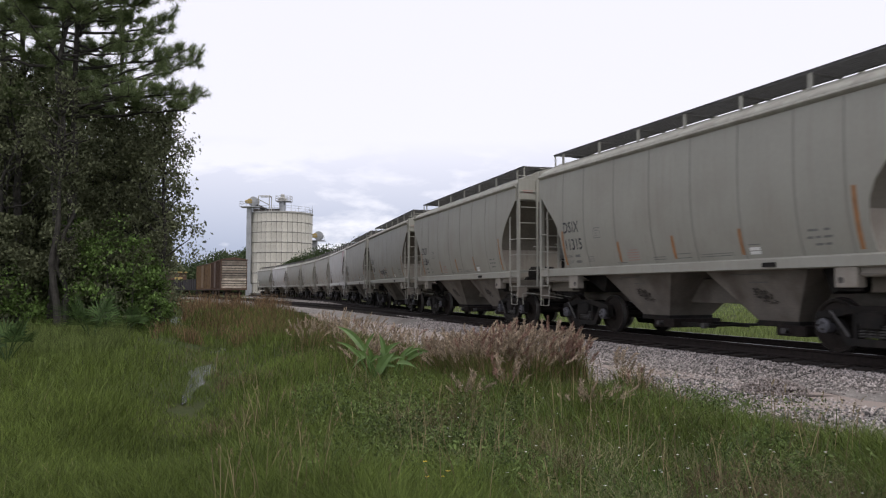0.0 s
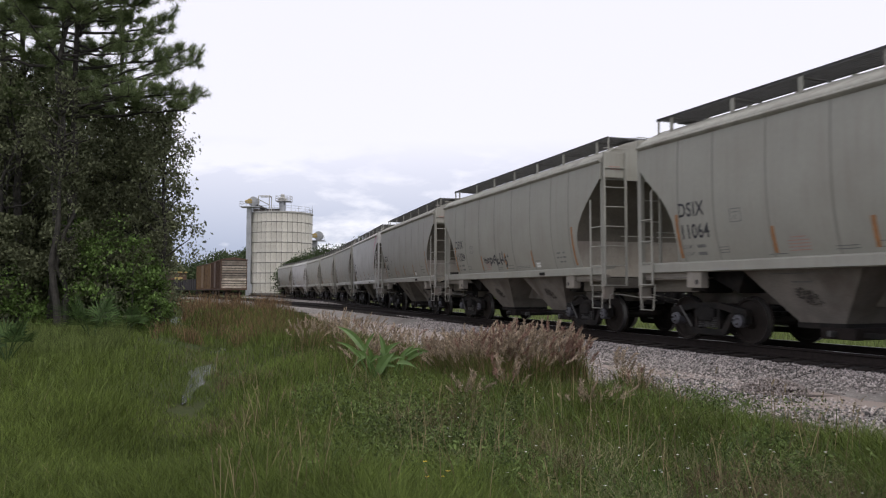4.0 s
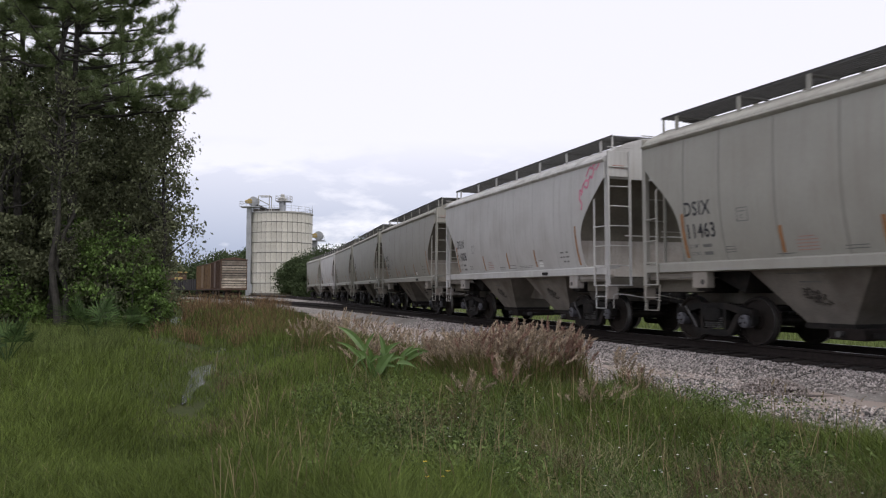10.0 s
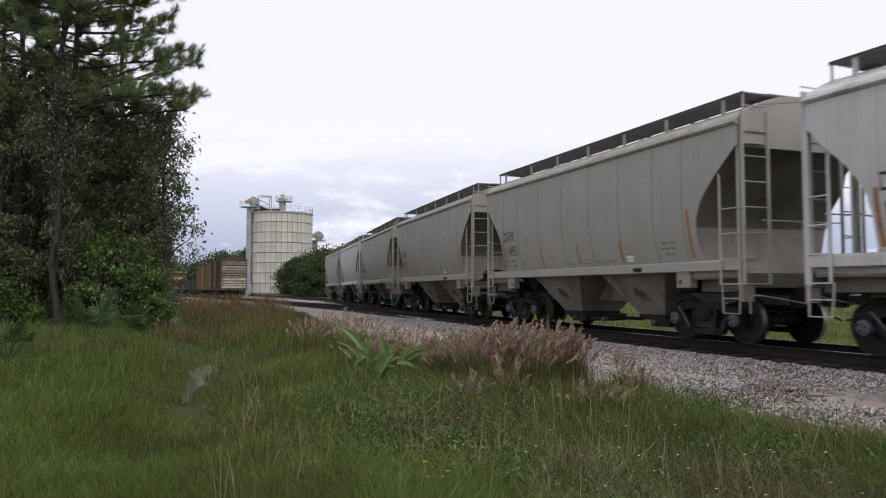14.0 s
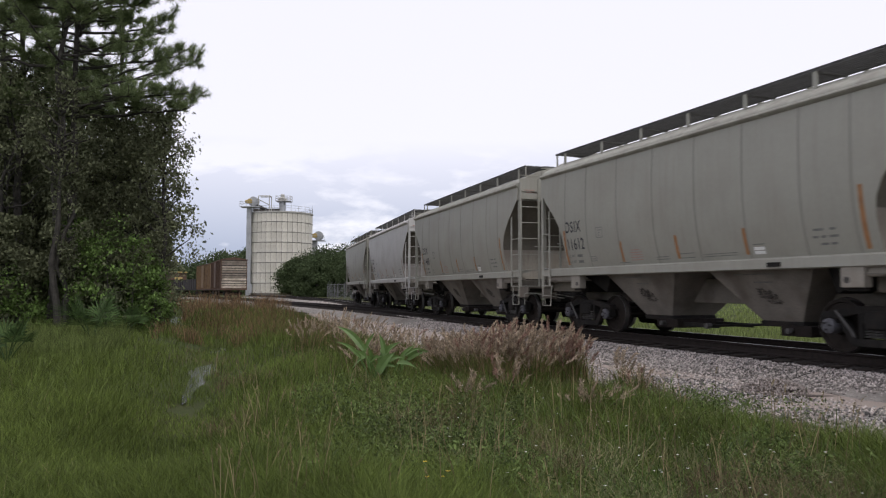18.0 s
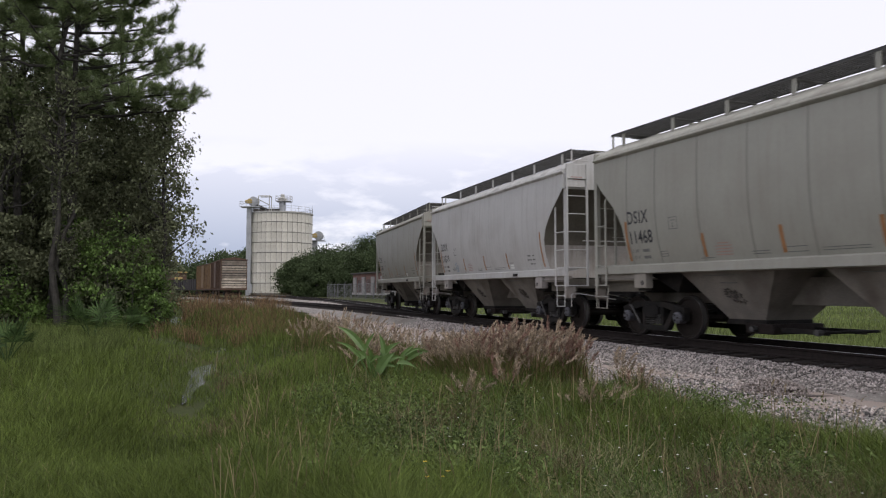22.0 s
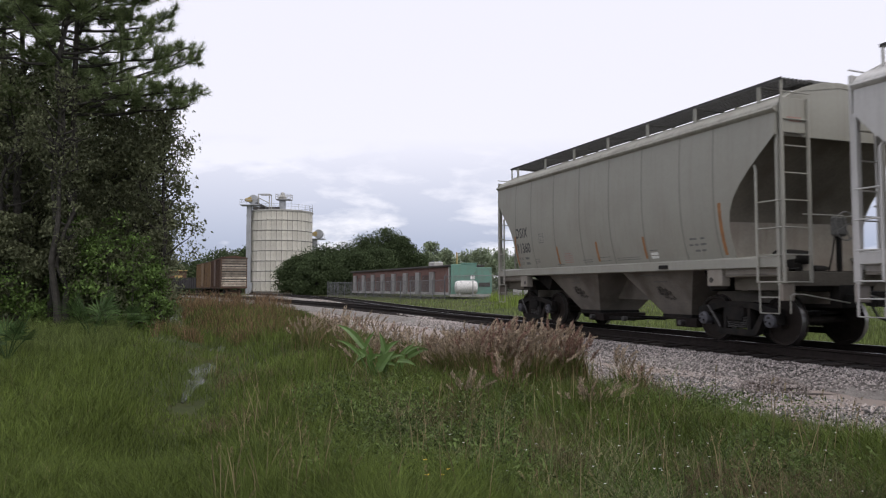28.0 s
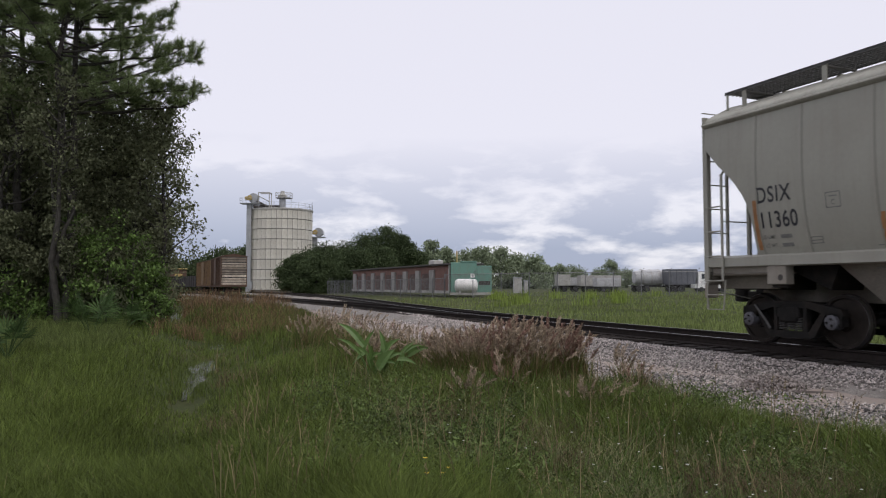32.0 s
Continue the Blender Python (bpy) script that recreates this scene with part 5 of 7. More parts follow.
def boxcar(d, length, planks, material, label):
    """x runs away from the camera; the near end is boarded."""
    w = thing("boxcar", siding_pose(d), label, "boxcar", "old wagons on the siding")
    w.scale = (1, 1.07, 1.12)
    part("body", Shape().box(0.06, length - 0.06, -1.44, 1.44, 1.05, 4.25, 0.03), M_DARK, w)
    part("floor_sill", Shape().box(0, length, -1.5, 1.5, 0.9, 1.12, 0.02), M_RUST, w)
    part("roof", Shape().prism([(-1.55, 4.22), (1.55, 4.22), (1.55, 4.30), (0, 4.55), (-1.55, 4.30)], 0, -0.06, length + 0.06), M_RUST, w)
    if planks:
        for j in range(11):
            z = 1.14 + j * 0.28
            part("plank", Shape().box(0.0 - 0.02 * (j % 3), 0.06, -1.46 + 0.05 * (j % 2), 1.46 - 0.04 * (j % 4), z, z + 0.22 - 0.03 * (j % 3), 0.012), M_WOOD, w)
        for y in (-1.43, 1.43):
            part("end_post", Shape().box(-0.06, 0.0, y - 0.04, y + 0.04, 0.95, 4.25, 0.01), M_RUST, w)
    else:
        for j in range(7):
            part("end_rib", Shape().box(-0.05, 0.06, -1.46, 1.46, 1.25 + j * 0.42, 1.45 + j * 0.42, 0.03), material, w)
    for sgn in (-1, 1):
        n = int(length / 0.9)
        for j in range(n):
            a, b = length * j / n + 0.03, length * (j + 1) / n - 0.03
            y0, y1 = sorted((sgn * 1.44, sgn * 1.49))
            part("side_panel", Shape().box(a, b, y0, y1, 1.12, 4.22, 0.01), material, w)
            part("side_post", Shape().box(b - 0.02, b + 0.08, min(sgn * 1.49, sgn * 1.56), max(sgn * 1.49, sgn * 1.56), 1.0, 4.22), material, w)
        part("door", Shape().box(length / 2 - 1.3, length / 2 + 1.3, min(sgn * 1.56, sgn * 1.62), max(sgn * 1.56, sgn * 1.62), 1.15, 4.1, 0.02), material, w)
    wagon_gear(w, length)
    return w


boxcar(0, 13.0, True, M_RUST, "old boxcar with a weathered plank end")
boxcar(14.2, 15.0, False, mat("orange_rust", (0.20, 0.125, 0.06), 0.9, vary=0.4, scale=1.5, fine=8, dirt=(0.09, 0.055, 0.04), dirt_amount=0.8, dirt_scale=1.5, streak=0.5), "rusty orange boxcar on the siding")


def gondola(d, length):
    w = thing("gondola", siding_pose(d), "low black gondola wagon on the siding", "gondola", "old wagons on the siding")
    for sgn in (-1, 1):
        part("side", Shape().box(0, length, min(sgn * 1.40, sgn * 1.48), max(sgn * 1.40, sgn * 1.48), 1.0, 2.75, 0.02), M_GOND, w)
        for j in range(12):
            x = 0.3 + j * (length - 0.6) / 11
            part("side_rib", Shape().box(x - 0.06, x + 0.06, min(sgn * 1.48, sgn * 1.57), max(sgn * 1.48, sgn * 1.57), 1.0, 2.75), M_GOND, w)
    for x in (0, length - 0.08):
        part("end", Shape().box(x, x + 0.08, -1.4, 1.4, 1.0, 2.75, 0.02), M_GOND, w)
    part("floor", Shape().box(0, length, -1.4, 1.4, 0.95, 1.05), M_GOND, w)
    wagon_gear(w, length)


gondola(30.5, 15.0)
gondola(56.5, 15.0)
cab = thing("orange_cabin", siding_pose(47.0), "small rusty orange cabin car far down the siding", "caboose")
part("cabin", Shape().box(0, 8, -1.45, 1.45, 1.1, 4.1, 0.05), M_RUST, cab)
part("roof", Shape().box(-0.2, 8.2, -1.55, 1.55, 4.1, 4.3, 0.05), M_YELLOW, cab)
for z in (2.2,):
    part("window", Shape().box(-0.03, 0.0, -0.7, 0.7, 2.3, 3.3, 0.01), M_YELLOW, cab)
wagon_gear(cab, 8)

# ---------------------------------------------------------------- brick shed, yard, fence
bz = 0.30
BA, BB = Vector((0.9, 92.0, bz)), Vector((-16.0, 131.0, bz))
blen = (BB - BA).length
bang = math.degrees(math.atan2(BB.y - BA.y, BB.x - BA.x))
shed = thing("brick_shed", pose(BA.x, BA.y, bz - 0.15, 0, 0, bang), "long low dark red brick shed with pale piers", "shed")
# darker brick for the panels between the piers
M_BRICKDARK = mat("darker_brick", (0.10, 0.07, 0.06), 0.95, vary=0.3, scale=1.0, fine=8)
part("wall", Shape().box(0, blen, -4.4, 0, 0, 3.55, 0.03), M_BRICK, shed, "dark red brick wall")
part("roof", Shape().box(-0.3, blen + 0.3, -4.6, 0.35, 3.55, 3.78, 0.03), M_DARK, shed, "flat dark roof edge")
for j in range(8):
    x = 5.6 + j * (blen - 7.5) / 7
    part("pier", Shape().box(x - 0.75, x + 0.75, 0.0, 0.28, 0.0, 3.0, 0.03), M_PIER, shed, "pale grey concrete pier")
    if j < 7:
        xm = x + (blen - 7.5) / 14
        part("panel", Shape().box(xm - 1.1, xm + 1.1, 0.0, 0.06, 0.3, 2.6, 0.02), M_BRICKDARK, shed)
part("base_course", Shape().box(0, blen, 0.0, 0.12, 0.0, 0.35, 0.02), M_CONC, shed)
part("corner_post", Shape().box(-0.1, 0.15, 0.0, 0.2, 0.0, 3.6, 0.02), M_CONC, shed)
part("roof_vent", Shape().box(10.0, 12.0, -3.4, -2.0, 3.78, 4.5, 0.1), M_CONC, shed)

gen = thing("generator_unit", pose(0.95, 90.0, bz - 0.1), "pale green steel generator housing behind the fence", "generator")
part("housing", Shape().box(0, 3.15, 0, 2.2, 0.1, 3.75, 0.05), M_GREEN, gen)
part("lower_housing", Shape().box(3.15, 5.0, 0.1, 2.2, 0.1, 3.35, 0.05), M_GREEN, gen)
part("roof_cap", Shape().box(1.2, 3.2, -0.05, 2.25, 3.75, 3.9, 0.03), M_GREEN, gen)
part("grille", Shape().box(3.4, 4.8, 0.06, 0.1, 1.0, 1.5, 0.01), M_DARK, gen, "dark ventilation grille")
part("sign", Shape().box(2.4, 2.9, -0.02, 0.0, 1.9, 2.4, 0.005), M_WHITE, gen, "small white sign")
part("exhaust", Shape().tube([(0.75, 0.6, 3.75), (0.75, 0.6, 5.2)], 0.09, 8), M_YELLOW, gen, "yellowish exhaust pipe")
part("door", Shape().box(0.3, 1.4, -0.03, 0.0, 0.3, 2.3, 0.01), M_GREEN, gen)
part("plinth", Shape().box(-0.1, 5.1, -0.1, 2.3, -0.2, 0.1), M_CONC, gen)
tank = thing("tank", pose(2.75, 87.6, bz - 0.05), "white horizontal storage tank on saddles", "tank")
part("barrel", Shape().lathe([(0.1, -1.38), (0.55, -1.32), (0.78, -1.1), (0.82, -0.8), (0.82, 0.8), (0.78, 1.1), (0.55, 1.32), (0.1, 1.38)], 24, 0, (0, 0, 0.85)), M_TANK, tank)
for x in (-0.8, 0.8):
    part("saddle", Shape().box(x - 0.12, x + 0.12, -0.6, 0.6, -0.1, 0.45, 0.02), M_CONC, tank)
for x, w, h in ((8.6, 1.0, 1.9), (9.9, 0.45, 1.5)):
    c = thing("switch_cabinet", pose(x, 90, bz - 0.1), "grey steel switch cabinet behind the fence", "cabinet", "switch cabinets")
    part("case", Shape().box(0, w, 0, 0.8, 0, h, 0.03), M_TRUCKGREY, c)
    part("door", Shape().box(0.06, w - 0.06, -0.03, 0, 0.12, h - 0.1, 0.01), M_CONC, c)
    part("cap", Shape().box(-0.05, w + 0.05, -0.08, 0.85, h, h + 0.08, 0.01), M_GALV, c)


def fence(points, step, label, tall=2.35):
    """Chain-link fence: posts with slanted barbed-wire arms, rails, crossed wires."""
    f = thing("chain_link_fence", pose(0, 0, 0), label, "fence")
    for (ax, ay), (bx, by) in zip(points, points[1:]):
        n = max(1, round(math.hypot(bx - ax, by - ay) / step))
        for j in range(n + 1):
            x, y = ax + (bx - ax) * j / n, ay + (by - ay) * j / n
            z = float(ground_z(x, y))
            p = part("post", Shape().tube([(x, y, z - 0.3), (x, y, z + tall)], 0.05 if j % 4 else 0.075, 6), M_CHAIN, f)
            part("barb_arm", Shape().tube([(x, y, z + tall), (x + 0.3, y - 0.2, z + tall + 0.4)], 0.03, 5), M_CHAIN, p)
            if j == n:
                continue
            x2, y2 = ax + (bx - ax) * (j + 1) / n, ay + (by - ay) * (j + 1) / n
            z2 = float(ground_z(x2, y2))
            part("top_rail", Shape().tube([(x, y, z + tall - 0.05), (x2, y2, z2 + tall - 0.05)], 0.035, 5), M_CHAIN, f)
            w = Shape()
            d = math.hypot(x2 - x, y2 - y)
            k = int(d / 0.17) + 14
            for q in range(-14, k):
                for sg in (1, -1):
                    a0 = q * 0.17 if sg > 0 else q * 0.17 + 2.25
                    a1 = a0 + sg * 2.25
                    h0, h1 = 0.05, tall - 0.05
                    lo, hi = min(a0, a1), max(a0, a1)
                    if hi <= 0 or lo >= d:
                        continue

                    def at(t):
                        s = min(max(t, 0), d)
                        h = h0 + (h1 - h0) * (s - a0) / (a1 - a0)
                        return (x + (x2 - x) * s / d, y + (y2 - y) * s / d, z + (z2 - z) * s / d + h)
                    w.tube([at(lo), at(hi)], 0.0055, 3, False)
            part("wire_mesh", w, M_CHAIN, f, smooth=False)
    return f


fence([(-17.2, 121.0), (0.2, 85.6)], 3.2, "grey chain-link fence along the brick shed")
fence([(0.2, 85.6), (46.0, 86.5)], 3.2, "grey chain-link fence with barbed-wire arms round the yard", 2.8)
fence([(-19.8, 127.0), (-17.2, 121.0)], 2.2, "grey chain-link gate panels beside the shed")


def wheel_pair(v, xs, width, r=0.5):
    for x in xs:
        for sgn in (-1, 1):
            w = part("wheel", Shape().lathe([(r * 0.5, -0.13), (r * 0.92, -0.14), (r, -0.1), (r, 0.1), (r * 0.92, 0.14), (r * 0.5, 0.13)], 16, 1, (x, sgn * (width / 2 - 0.15), r)), M_TYRE, v, "black tyre")
            part("rim", Shape().lathe([(0.05, -0.12), (r * 0.5, -0.1), (r * 0.5, 0.1), (0.05, 0.12)], 12, 1, (x, sgn * (width / 2 - 0.15), r)), M_GALV, w)


def at_yard(px, d):
    """A place in the yard by its bearing from the camera and its distance."""
    x = (px - 784) / F_PX * d
    return x, d, float(ground_z(x, d))


def trailer(px, d, length, h0, h1, material, label, name="box_trailer"):
    x, y, z = at_yard(px, d)
    v = thing(name, pose(x, y, z, 0, 0, 4), label, "trailer", "vehicles in the yard")
    b = part("box", Shape().box(0, length, -1.25, 1.25, h0, h1, 0.04), material, v)
    for j in range(int(length / 0.8)):
        part("side_rib", Shape().box(0.35 + j * 0.8, 0.41 + j * 0.8, -1.29, -1.25, h0, h1), material, b)
    part("chassis", Shape().box(0.2, length - 0.2, -0.5, 0.5, 0.75, h0, 0.02), M_STEEL, v)
    part("underrun_bar", Shape().box(-0.05, 0.1, -1.1, 1.1, 0.55, 0.7, 0.02), M_STEEL, v)
    wheel_pair(v, (length - 2.2, length - 1.0, 1.2), 2.5)
    return v


trailer(984, 128, 2.2, 1.1, 3.0, M_CONC, "small pale box trailer behind the fence")
trailer(1004, 130, 6.0, 1.1, 2.5, M_TRUCKGREY, "grey flat-sided trailer behind the fence")
trailer(1024, 126, 7.0, 1.0, 2.8, M_CONC, "pale dented trailer behind the fence")
trailer(1052, 122, 4.0, 0.9, 2.3, M_TRUCKGREY, "low grey trailer behind the fence")
x, y, z = at_yard(1118, 118)
tk = thing("tank_truck", pose(x, y, z, 0, 0, 6), "grey cement tank truck parked in the yard", "truck", "vehicles in the yard")
part("tank_body", Shape().lathe([(0.3, 0), (0.95, 0.15), (1.2, 1.0), (1.3, 2.6), (1.3, 4.0), (1.2, 4.9), (0.5, 5.1)], 22, 0, (0.2, 0, 2.35)), M_TRUCKGREY, tk, "round grey tank")
for k in (1.2, 2.6, 4.0):
    part("tank_band", Shape().lathe([(1.28, k), (1.34, k), (1.34, k + 0.1), (1.28, k + 0.1)], 22, 0, (0.2, 0, 2.35), cap=False), M_CONC, tk)
part("chassis", Shape().box(0, 7.0, -0.5, 0.5, 0.8, 1.1, 0.02), M_STEEL, tk)
part("cab", Shape().box(5.5, 7.3, -1.2, 1.2, 0.9, 3.4, 0.15), M_WHITE, tk, "white truck cab")
part("windscreen", Shape().box(7.28, 7.34, -1.0, 1.0, 2.2, 3.1, 0.02), M_GLASS, tk)
part("side_window", Shape().box(6.2, 7.0, -1.23, -1.19, 2.2, 3.0, 0.01), M_GLASS, tk)
wheel_pair(tk, (0.8, 2.0, 6.4), 2.5)
x, y, z = at_yard(1178, 116)
dk = thing("dump_truck", pose(x, y, z, 0, 0, 5), "dark dump truck parked behind the fence", "truck", "vehicles in the yard")
part("dump_body", Shape().prism([(0, 1.2), (4.2, 1.2), (4.6, 3.6), (-0.1, 3.6)], 1, -1.25, 1.25), M_TRUCKDARK, dk, "dark dump body")
for k in range(5):
    part("body_rib", Shape().box(0.3 + k * 0.9, 0.42 + k * 0.9, -1.33, -1.25, 1.2, 3.6), M_TRUCKDARK, dk)
part("chassis", Shape().box(0, 6.8, -0.5, 0.5, 0.7, 1.2, 0.02), M_STEEL, dk)
part("cab", Shape().prism([(4.8, 0.9), (8.0, 0.9), (8.0, 1.9), (6.7, 2.1), (6.4, 3.1), (4.8, 3.2)], 1, -1.15, 1.15), M_WHITE, dk, "white cab with a bonnet")
part("side_window", Shape().box(5.3, 6.2, -1.18, -1.14, 2.1, 2.9, 0.01), M_GLASS, dk)
wheel_pair(dk, (0.9, 2.1, 7.2), 2.5)
x, y, z = at_yard(1226, 114)
pk = thing("pickup_truck", pose(x, y, z, 0, 0, 3), "white pickup truck behind the fence", "pickup", "vehicles in the yard")
part("body", Shape().prism([(0, 0.55), (5.3, 0.55), (5.3, 1.1), (4.0, 1.2), (3.4, 1.85), (1.9, 1.9), (1.75, 1.2), (0, 1.2)], 1, -0.95, 0.95), M_WHITE, pk)
part("side_window", Shape().prism([(2.05, 1.25), (3.75, 1.25), (3.3, 1.75), (2.1, 1.8)], 1, -0.975, -0.955), M_GLASS, pk)
wheel_pair(pk, (0.95, 4.3), 1.95, 0.38)


# ---------------------------------------------------------------- trees
def unit_vectors(r, n):
    v = r.normal(0, 1, (n, 3))
    return v / np.linalg.norm(v, axis=1, keepdims=True)


def leaf_mesh(name, centres, size, r, material, flat=0.5, long=1.8):
    """Pointed leaves (two triangles folded along the midrib) at the given places, turned at random."""
    n = len(centres)
    a = unit_vectors(r, n)
    a[:, 2] -= 0.25
    b = unit_vectors(r, n)
    b[:, 2] *= flat
    b -= a * (a * b).sum(1, keepdims=True) / (a * a).sum(1, keepdims=True)
    b /= np.linalg.norm(b, axis=1, keepdims=True)
    s = (size * r.uniform(0.6, 1.4, n))[:, None]
    v = np.stack([centres - a * s * long / 2, centres + b * s / 2, centres + a * s * long / 2, centres - b * s / 2], 1)
    f = np.arange(4 * n).reshape(n, 4)
    return fast_mesh(name, v.reshape(-1, 3), f, material)


def needle_mesh(name, centres, dirs, r, material, count=72, length=0.29, width=0.015):
    """Tufts of long needles that spray out round a twig's tip."""
    n = len(centres)
    d = unit_vectors(r, n * count).reshape(n, count, 3) + dirs[:, None] * 0.55
    d /= np.linalg.norm(d, axis=2, keepdims=True)
    side = np.cross(d, unit_vectors(r, n * count).reshape(n, count, 3))
    side /= np.linalg.norm(side, axis=2, keepdims=True)
    ln = length * r.uniform(0.6, 1.15, (n, count, 1))
    p = centres[:, None] - dirs[:, None] * r.uniform(0, 0.25, (n, count, 1))
    v = np.stack([p - side * width / 2, p + side * width / 2, p + d * ln], 2)
    return fast_mesh(name, v.reshape(-1, 3), np.arange(n * count * 3).reshape(-1, 3), material)


def wobbly(p0, p1, r, k, amount):
    pts = [p0 + (p1 - p0) * i / k for i in range(k + 1)]
    for i in range(1, k):
        pts[i] = pts[i] + r.normal(0, amount, 3)
    return pts


def broadleaf(name, x, y, height, crown_lo, spread, leaves, leaf, material, label, seed, clumps=60, lean=(0, 0), trunk=0.14, category="tree", tight=0.30, group=""):
    r = np.random.default_rng(seed)
    z = float(ground_z(x, y))
    t = thing(name, pose(x, y, z), label, category, group)
    wood = Shape()
    top = np.array([lean[0], lean[1], height * 0.86])
    stem = wobbly(np.array([0, 0, -0.2]), top, r, 6, trunk * 0.9)
    wood.tube([tuple(q) for q in stem], [trunk * (1.15 - 0.95 * i / 6) for i in range(7)], 8)
    tips = []
    for k in range(clumps):
        h = crown_lo + (height - crown_lo) * r.uniform(0, 1)
        g = (h - crown_lo) / (height - crown_lo)
        reach = spread * (0.55 + 0.45 * math.sin(math.pi * min(1, 0.15 + 0.85 * g))) * math.sqrt(r.uniform(0.15, 1.0)) * (1.0 - 0.55 * g ** 3)
        a = r.uniform(0, 2 * math.pi)
        axis = np.array([np.interp(h, [0, top[2]], [0, top[0]]), np.interp(h, [0, top[2]], [0, top[1]]), h])
        tip = axis + np.array([math.cos(a) * reach, math.sin(a) * reach, r.normal(0, 0.25)])
        tips.append(tip)
        if k % 2 == 0:
            root = np.array([axis[0], axis[1], max(0.5, h - reach * 0.6)])
            pts = wobbly(root, tip, r, 4, 0.06 * reach)
            wood.tube([tuple(q) for q in pts], [trunk * 0.32, trunk * 0.26, trunk * 0.2, trunk * 0.13, trunk * 0.05], 5)
    part("trunk", wood, M_BARK, t, "grey-brown trunk and limbs")
    tips = np.array(tips)
    which = r.integers(0, len(tips), leaves)
    sz = (tight * spread * r.uniform(0.6, 1.3, len(tips)))[which][:, None]
    c = tips[which] + unit_vectors(r, leaves) * r.uniform(0, 1, (leaves, 1)) ** 0.45 * sz * 1.55 * np.array([1, 1, 0.75])
    part("crown", leaf_mesh("crown", c, leaf, r, material), None, t, "leafy crown with gaps")
    return t


def pine(x, y, height, first, spread, label, seed, branches=46, limbs=(), lean=0.3, stout=0.19):
    """A pine: bare stem, curved limbs, and side twigs that turn up and end in round tufts of needles."""
    r = np.random.default_rng(seed)
    z = float(ground_z(x, y))
    t = thing("pine_tree", pose(x, y, z), label, "tree", "pines at the wood's edge")
    wood = Shape()
    stem = wobbly(np.array([0, 0, -0.2]), np.array([lean, 0, height]), r, 10, 0.08)
    wood.tube([tuple(q) for q in stem], [stout * (1.1 - 0.95 * i / 10) for i in range(11)], 10)
    cs, ds = [], []
    for k in range(branches):
        g = (k + r.uniform(0, 1)) / branches
        h = first + (height - first) * g
        a = r.uniform(0, 2 * math.pi)
        reach = spread * (1 - 0.72 * g) * r.uniform(0.55, 1.1)
        rise = reach * r.uniform(0.0, 0.4)
        if k < len(limbs):
            h, a, reach, rise = limbs[k]
        root = np.array([lean * h / height, 0, h])
        out = np.array([math.cos(a), math.sin(a), 0])
        across = np.array([-math.sin(a), math.cos(a), 0])
        sway = r.normal(0, 0.10 * reach)
        line = []
        for i in range(9):
            f = i / 8
            line.append(root + out * reach * f + across * sway * math.sin(math.pi * f) + np.array([0, 0, rise * f ** 2.2 + 0.25 * math.sin(math.pi * f * 1.3) * r.uniform(0.3, 1.0)]) + r.normal(0, 0.03, 3) * (i > 0))
        thick = 0.018 + 0.011 * reach
        wood.tube([tuple(q) for q in line], [thick * (1.05 - 0.85 * i / 8) for i in range(9)], 6)
        side = 1
        for j in range(int(3 + reach * 2.6)):
            f = 0.28 + 0.72 * r.uniform(0, 1) ** 0.75
            i = min(7, int(f * 8))
            q = line[i] + (line[i + 1] - line[i]) * (f * 8 - i)
            side = -side
            b = side * r.uniform(0.3, 1.25)
            d = out * math.cos(b) + across * math.sin(b) + np.array([0, 0, r.uniform(-0.25, 0.9)])
            d /= np.linalg.norm(d)
            ln = r.uniform(0.35, 1.15) * (1.25 - 0.6 * f) * min(1.2, 0.4 + reach / 4)
            bend = q + d * ln * 0.6
            tip = q + d * ln + np.array([0, 0, 0.22 * ln])
            wood.tube([tuple(q), tuple(bend), tuple(tip)], [0.014, 0.011, 0.006], 4, False)
            d2 = (tip - bend) / np.linalg.norm(tip - bend)
            cs.append(tip)
            ds.append(d2)
            for m in range(3):
                e = unit_vectors(r, 1)[0] * 0.75 + d2 + np.array([0, 0, 0.25])
                e /= np.linalg.norm(e)
                p = q + (bend - q) * r.uniform(0.5, 1.0) if m else bend
                cs.append(p + e * r.uniform(0.12, 0.34))
                ds.append(e)
                wood.tube([tuple(p), tuple(cs[-1])], [0.008, 0.004], 3, False)
    part("trunk", wood, M_BARK, t, "scaly grey-brown pine trunk and limbs")
    part("crown", needle_mesh("crown", np.array(cs), np.array(ds), r, M_PINE, 60, 0.27, 0.013), None, t, "tufts of long dark green needles")
    return t


def bearing(px, d):
    return (px - 784) / F_PX * d, d


# the wood's edge beside the ditch
x, y = bearing(88, 28.6)
pine(x, y, 20.5, 8.0, 4.6, "tall pine with a bare grey stem at the wood's edge", 21, 60, (), 0.5, 0.14)
x, y = bearing(122, 30)
pine(x, y, 21.5, 8.4, 5.0, "tall pine with long spreading limbs at the wood's edge", 27, 64, ((8.7, -0.05, 4.9, 0.5), (9.2, 0.12, 4.9, 0.9), (9.8, -0.15, 4.8, 1.6), (10.2, 0.2, 4.6, 1.3), (10.7, 0.05, 4.4, 1.0), (11.4, -0.1, 3.7, 0.9), (12.2, 0.1, 3.6, 0.9), (13.2, -0.1, 3.8, 0.8), (13.7, 0.2, 3.9, 0.6), (8.9, -0.5, 4.6, 0.4), (9.5, 0.5, 4.7, 0.8), (9.0, 0.3, 4.2, 0.3), (9.4, 3.3, 3.0, 0.5), (9.9, 2.6, 2.6, 0.5)), 0.4, 0.17)
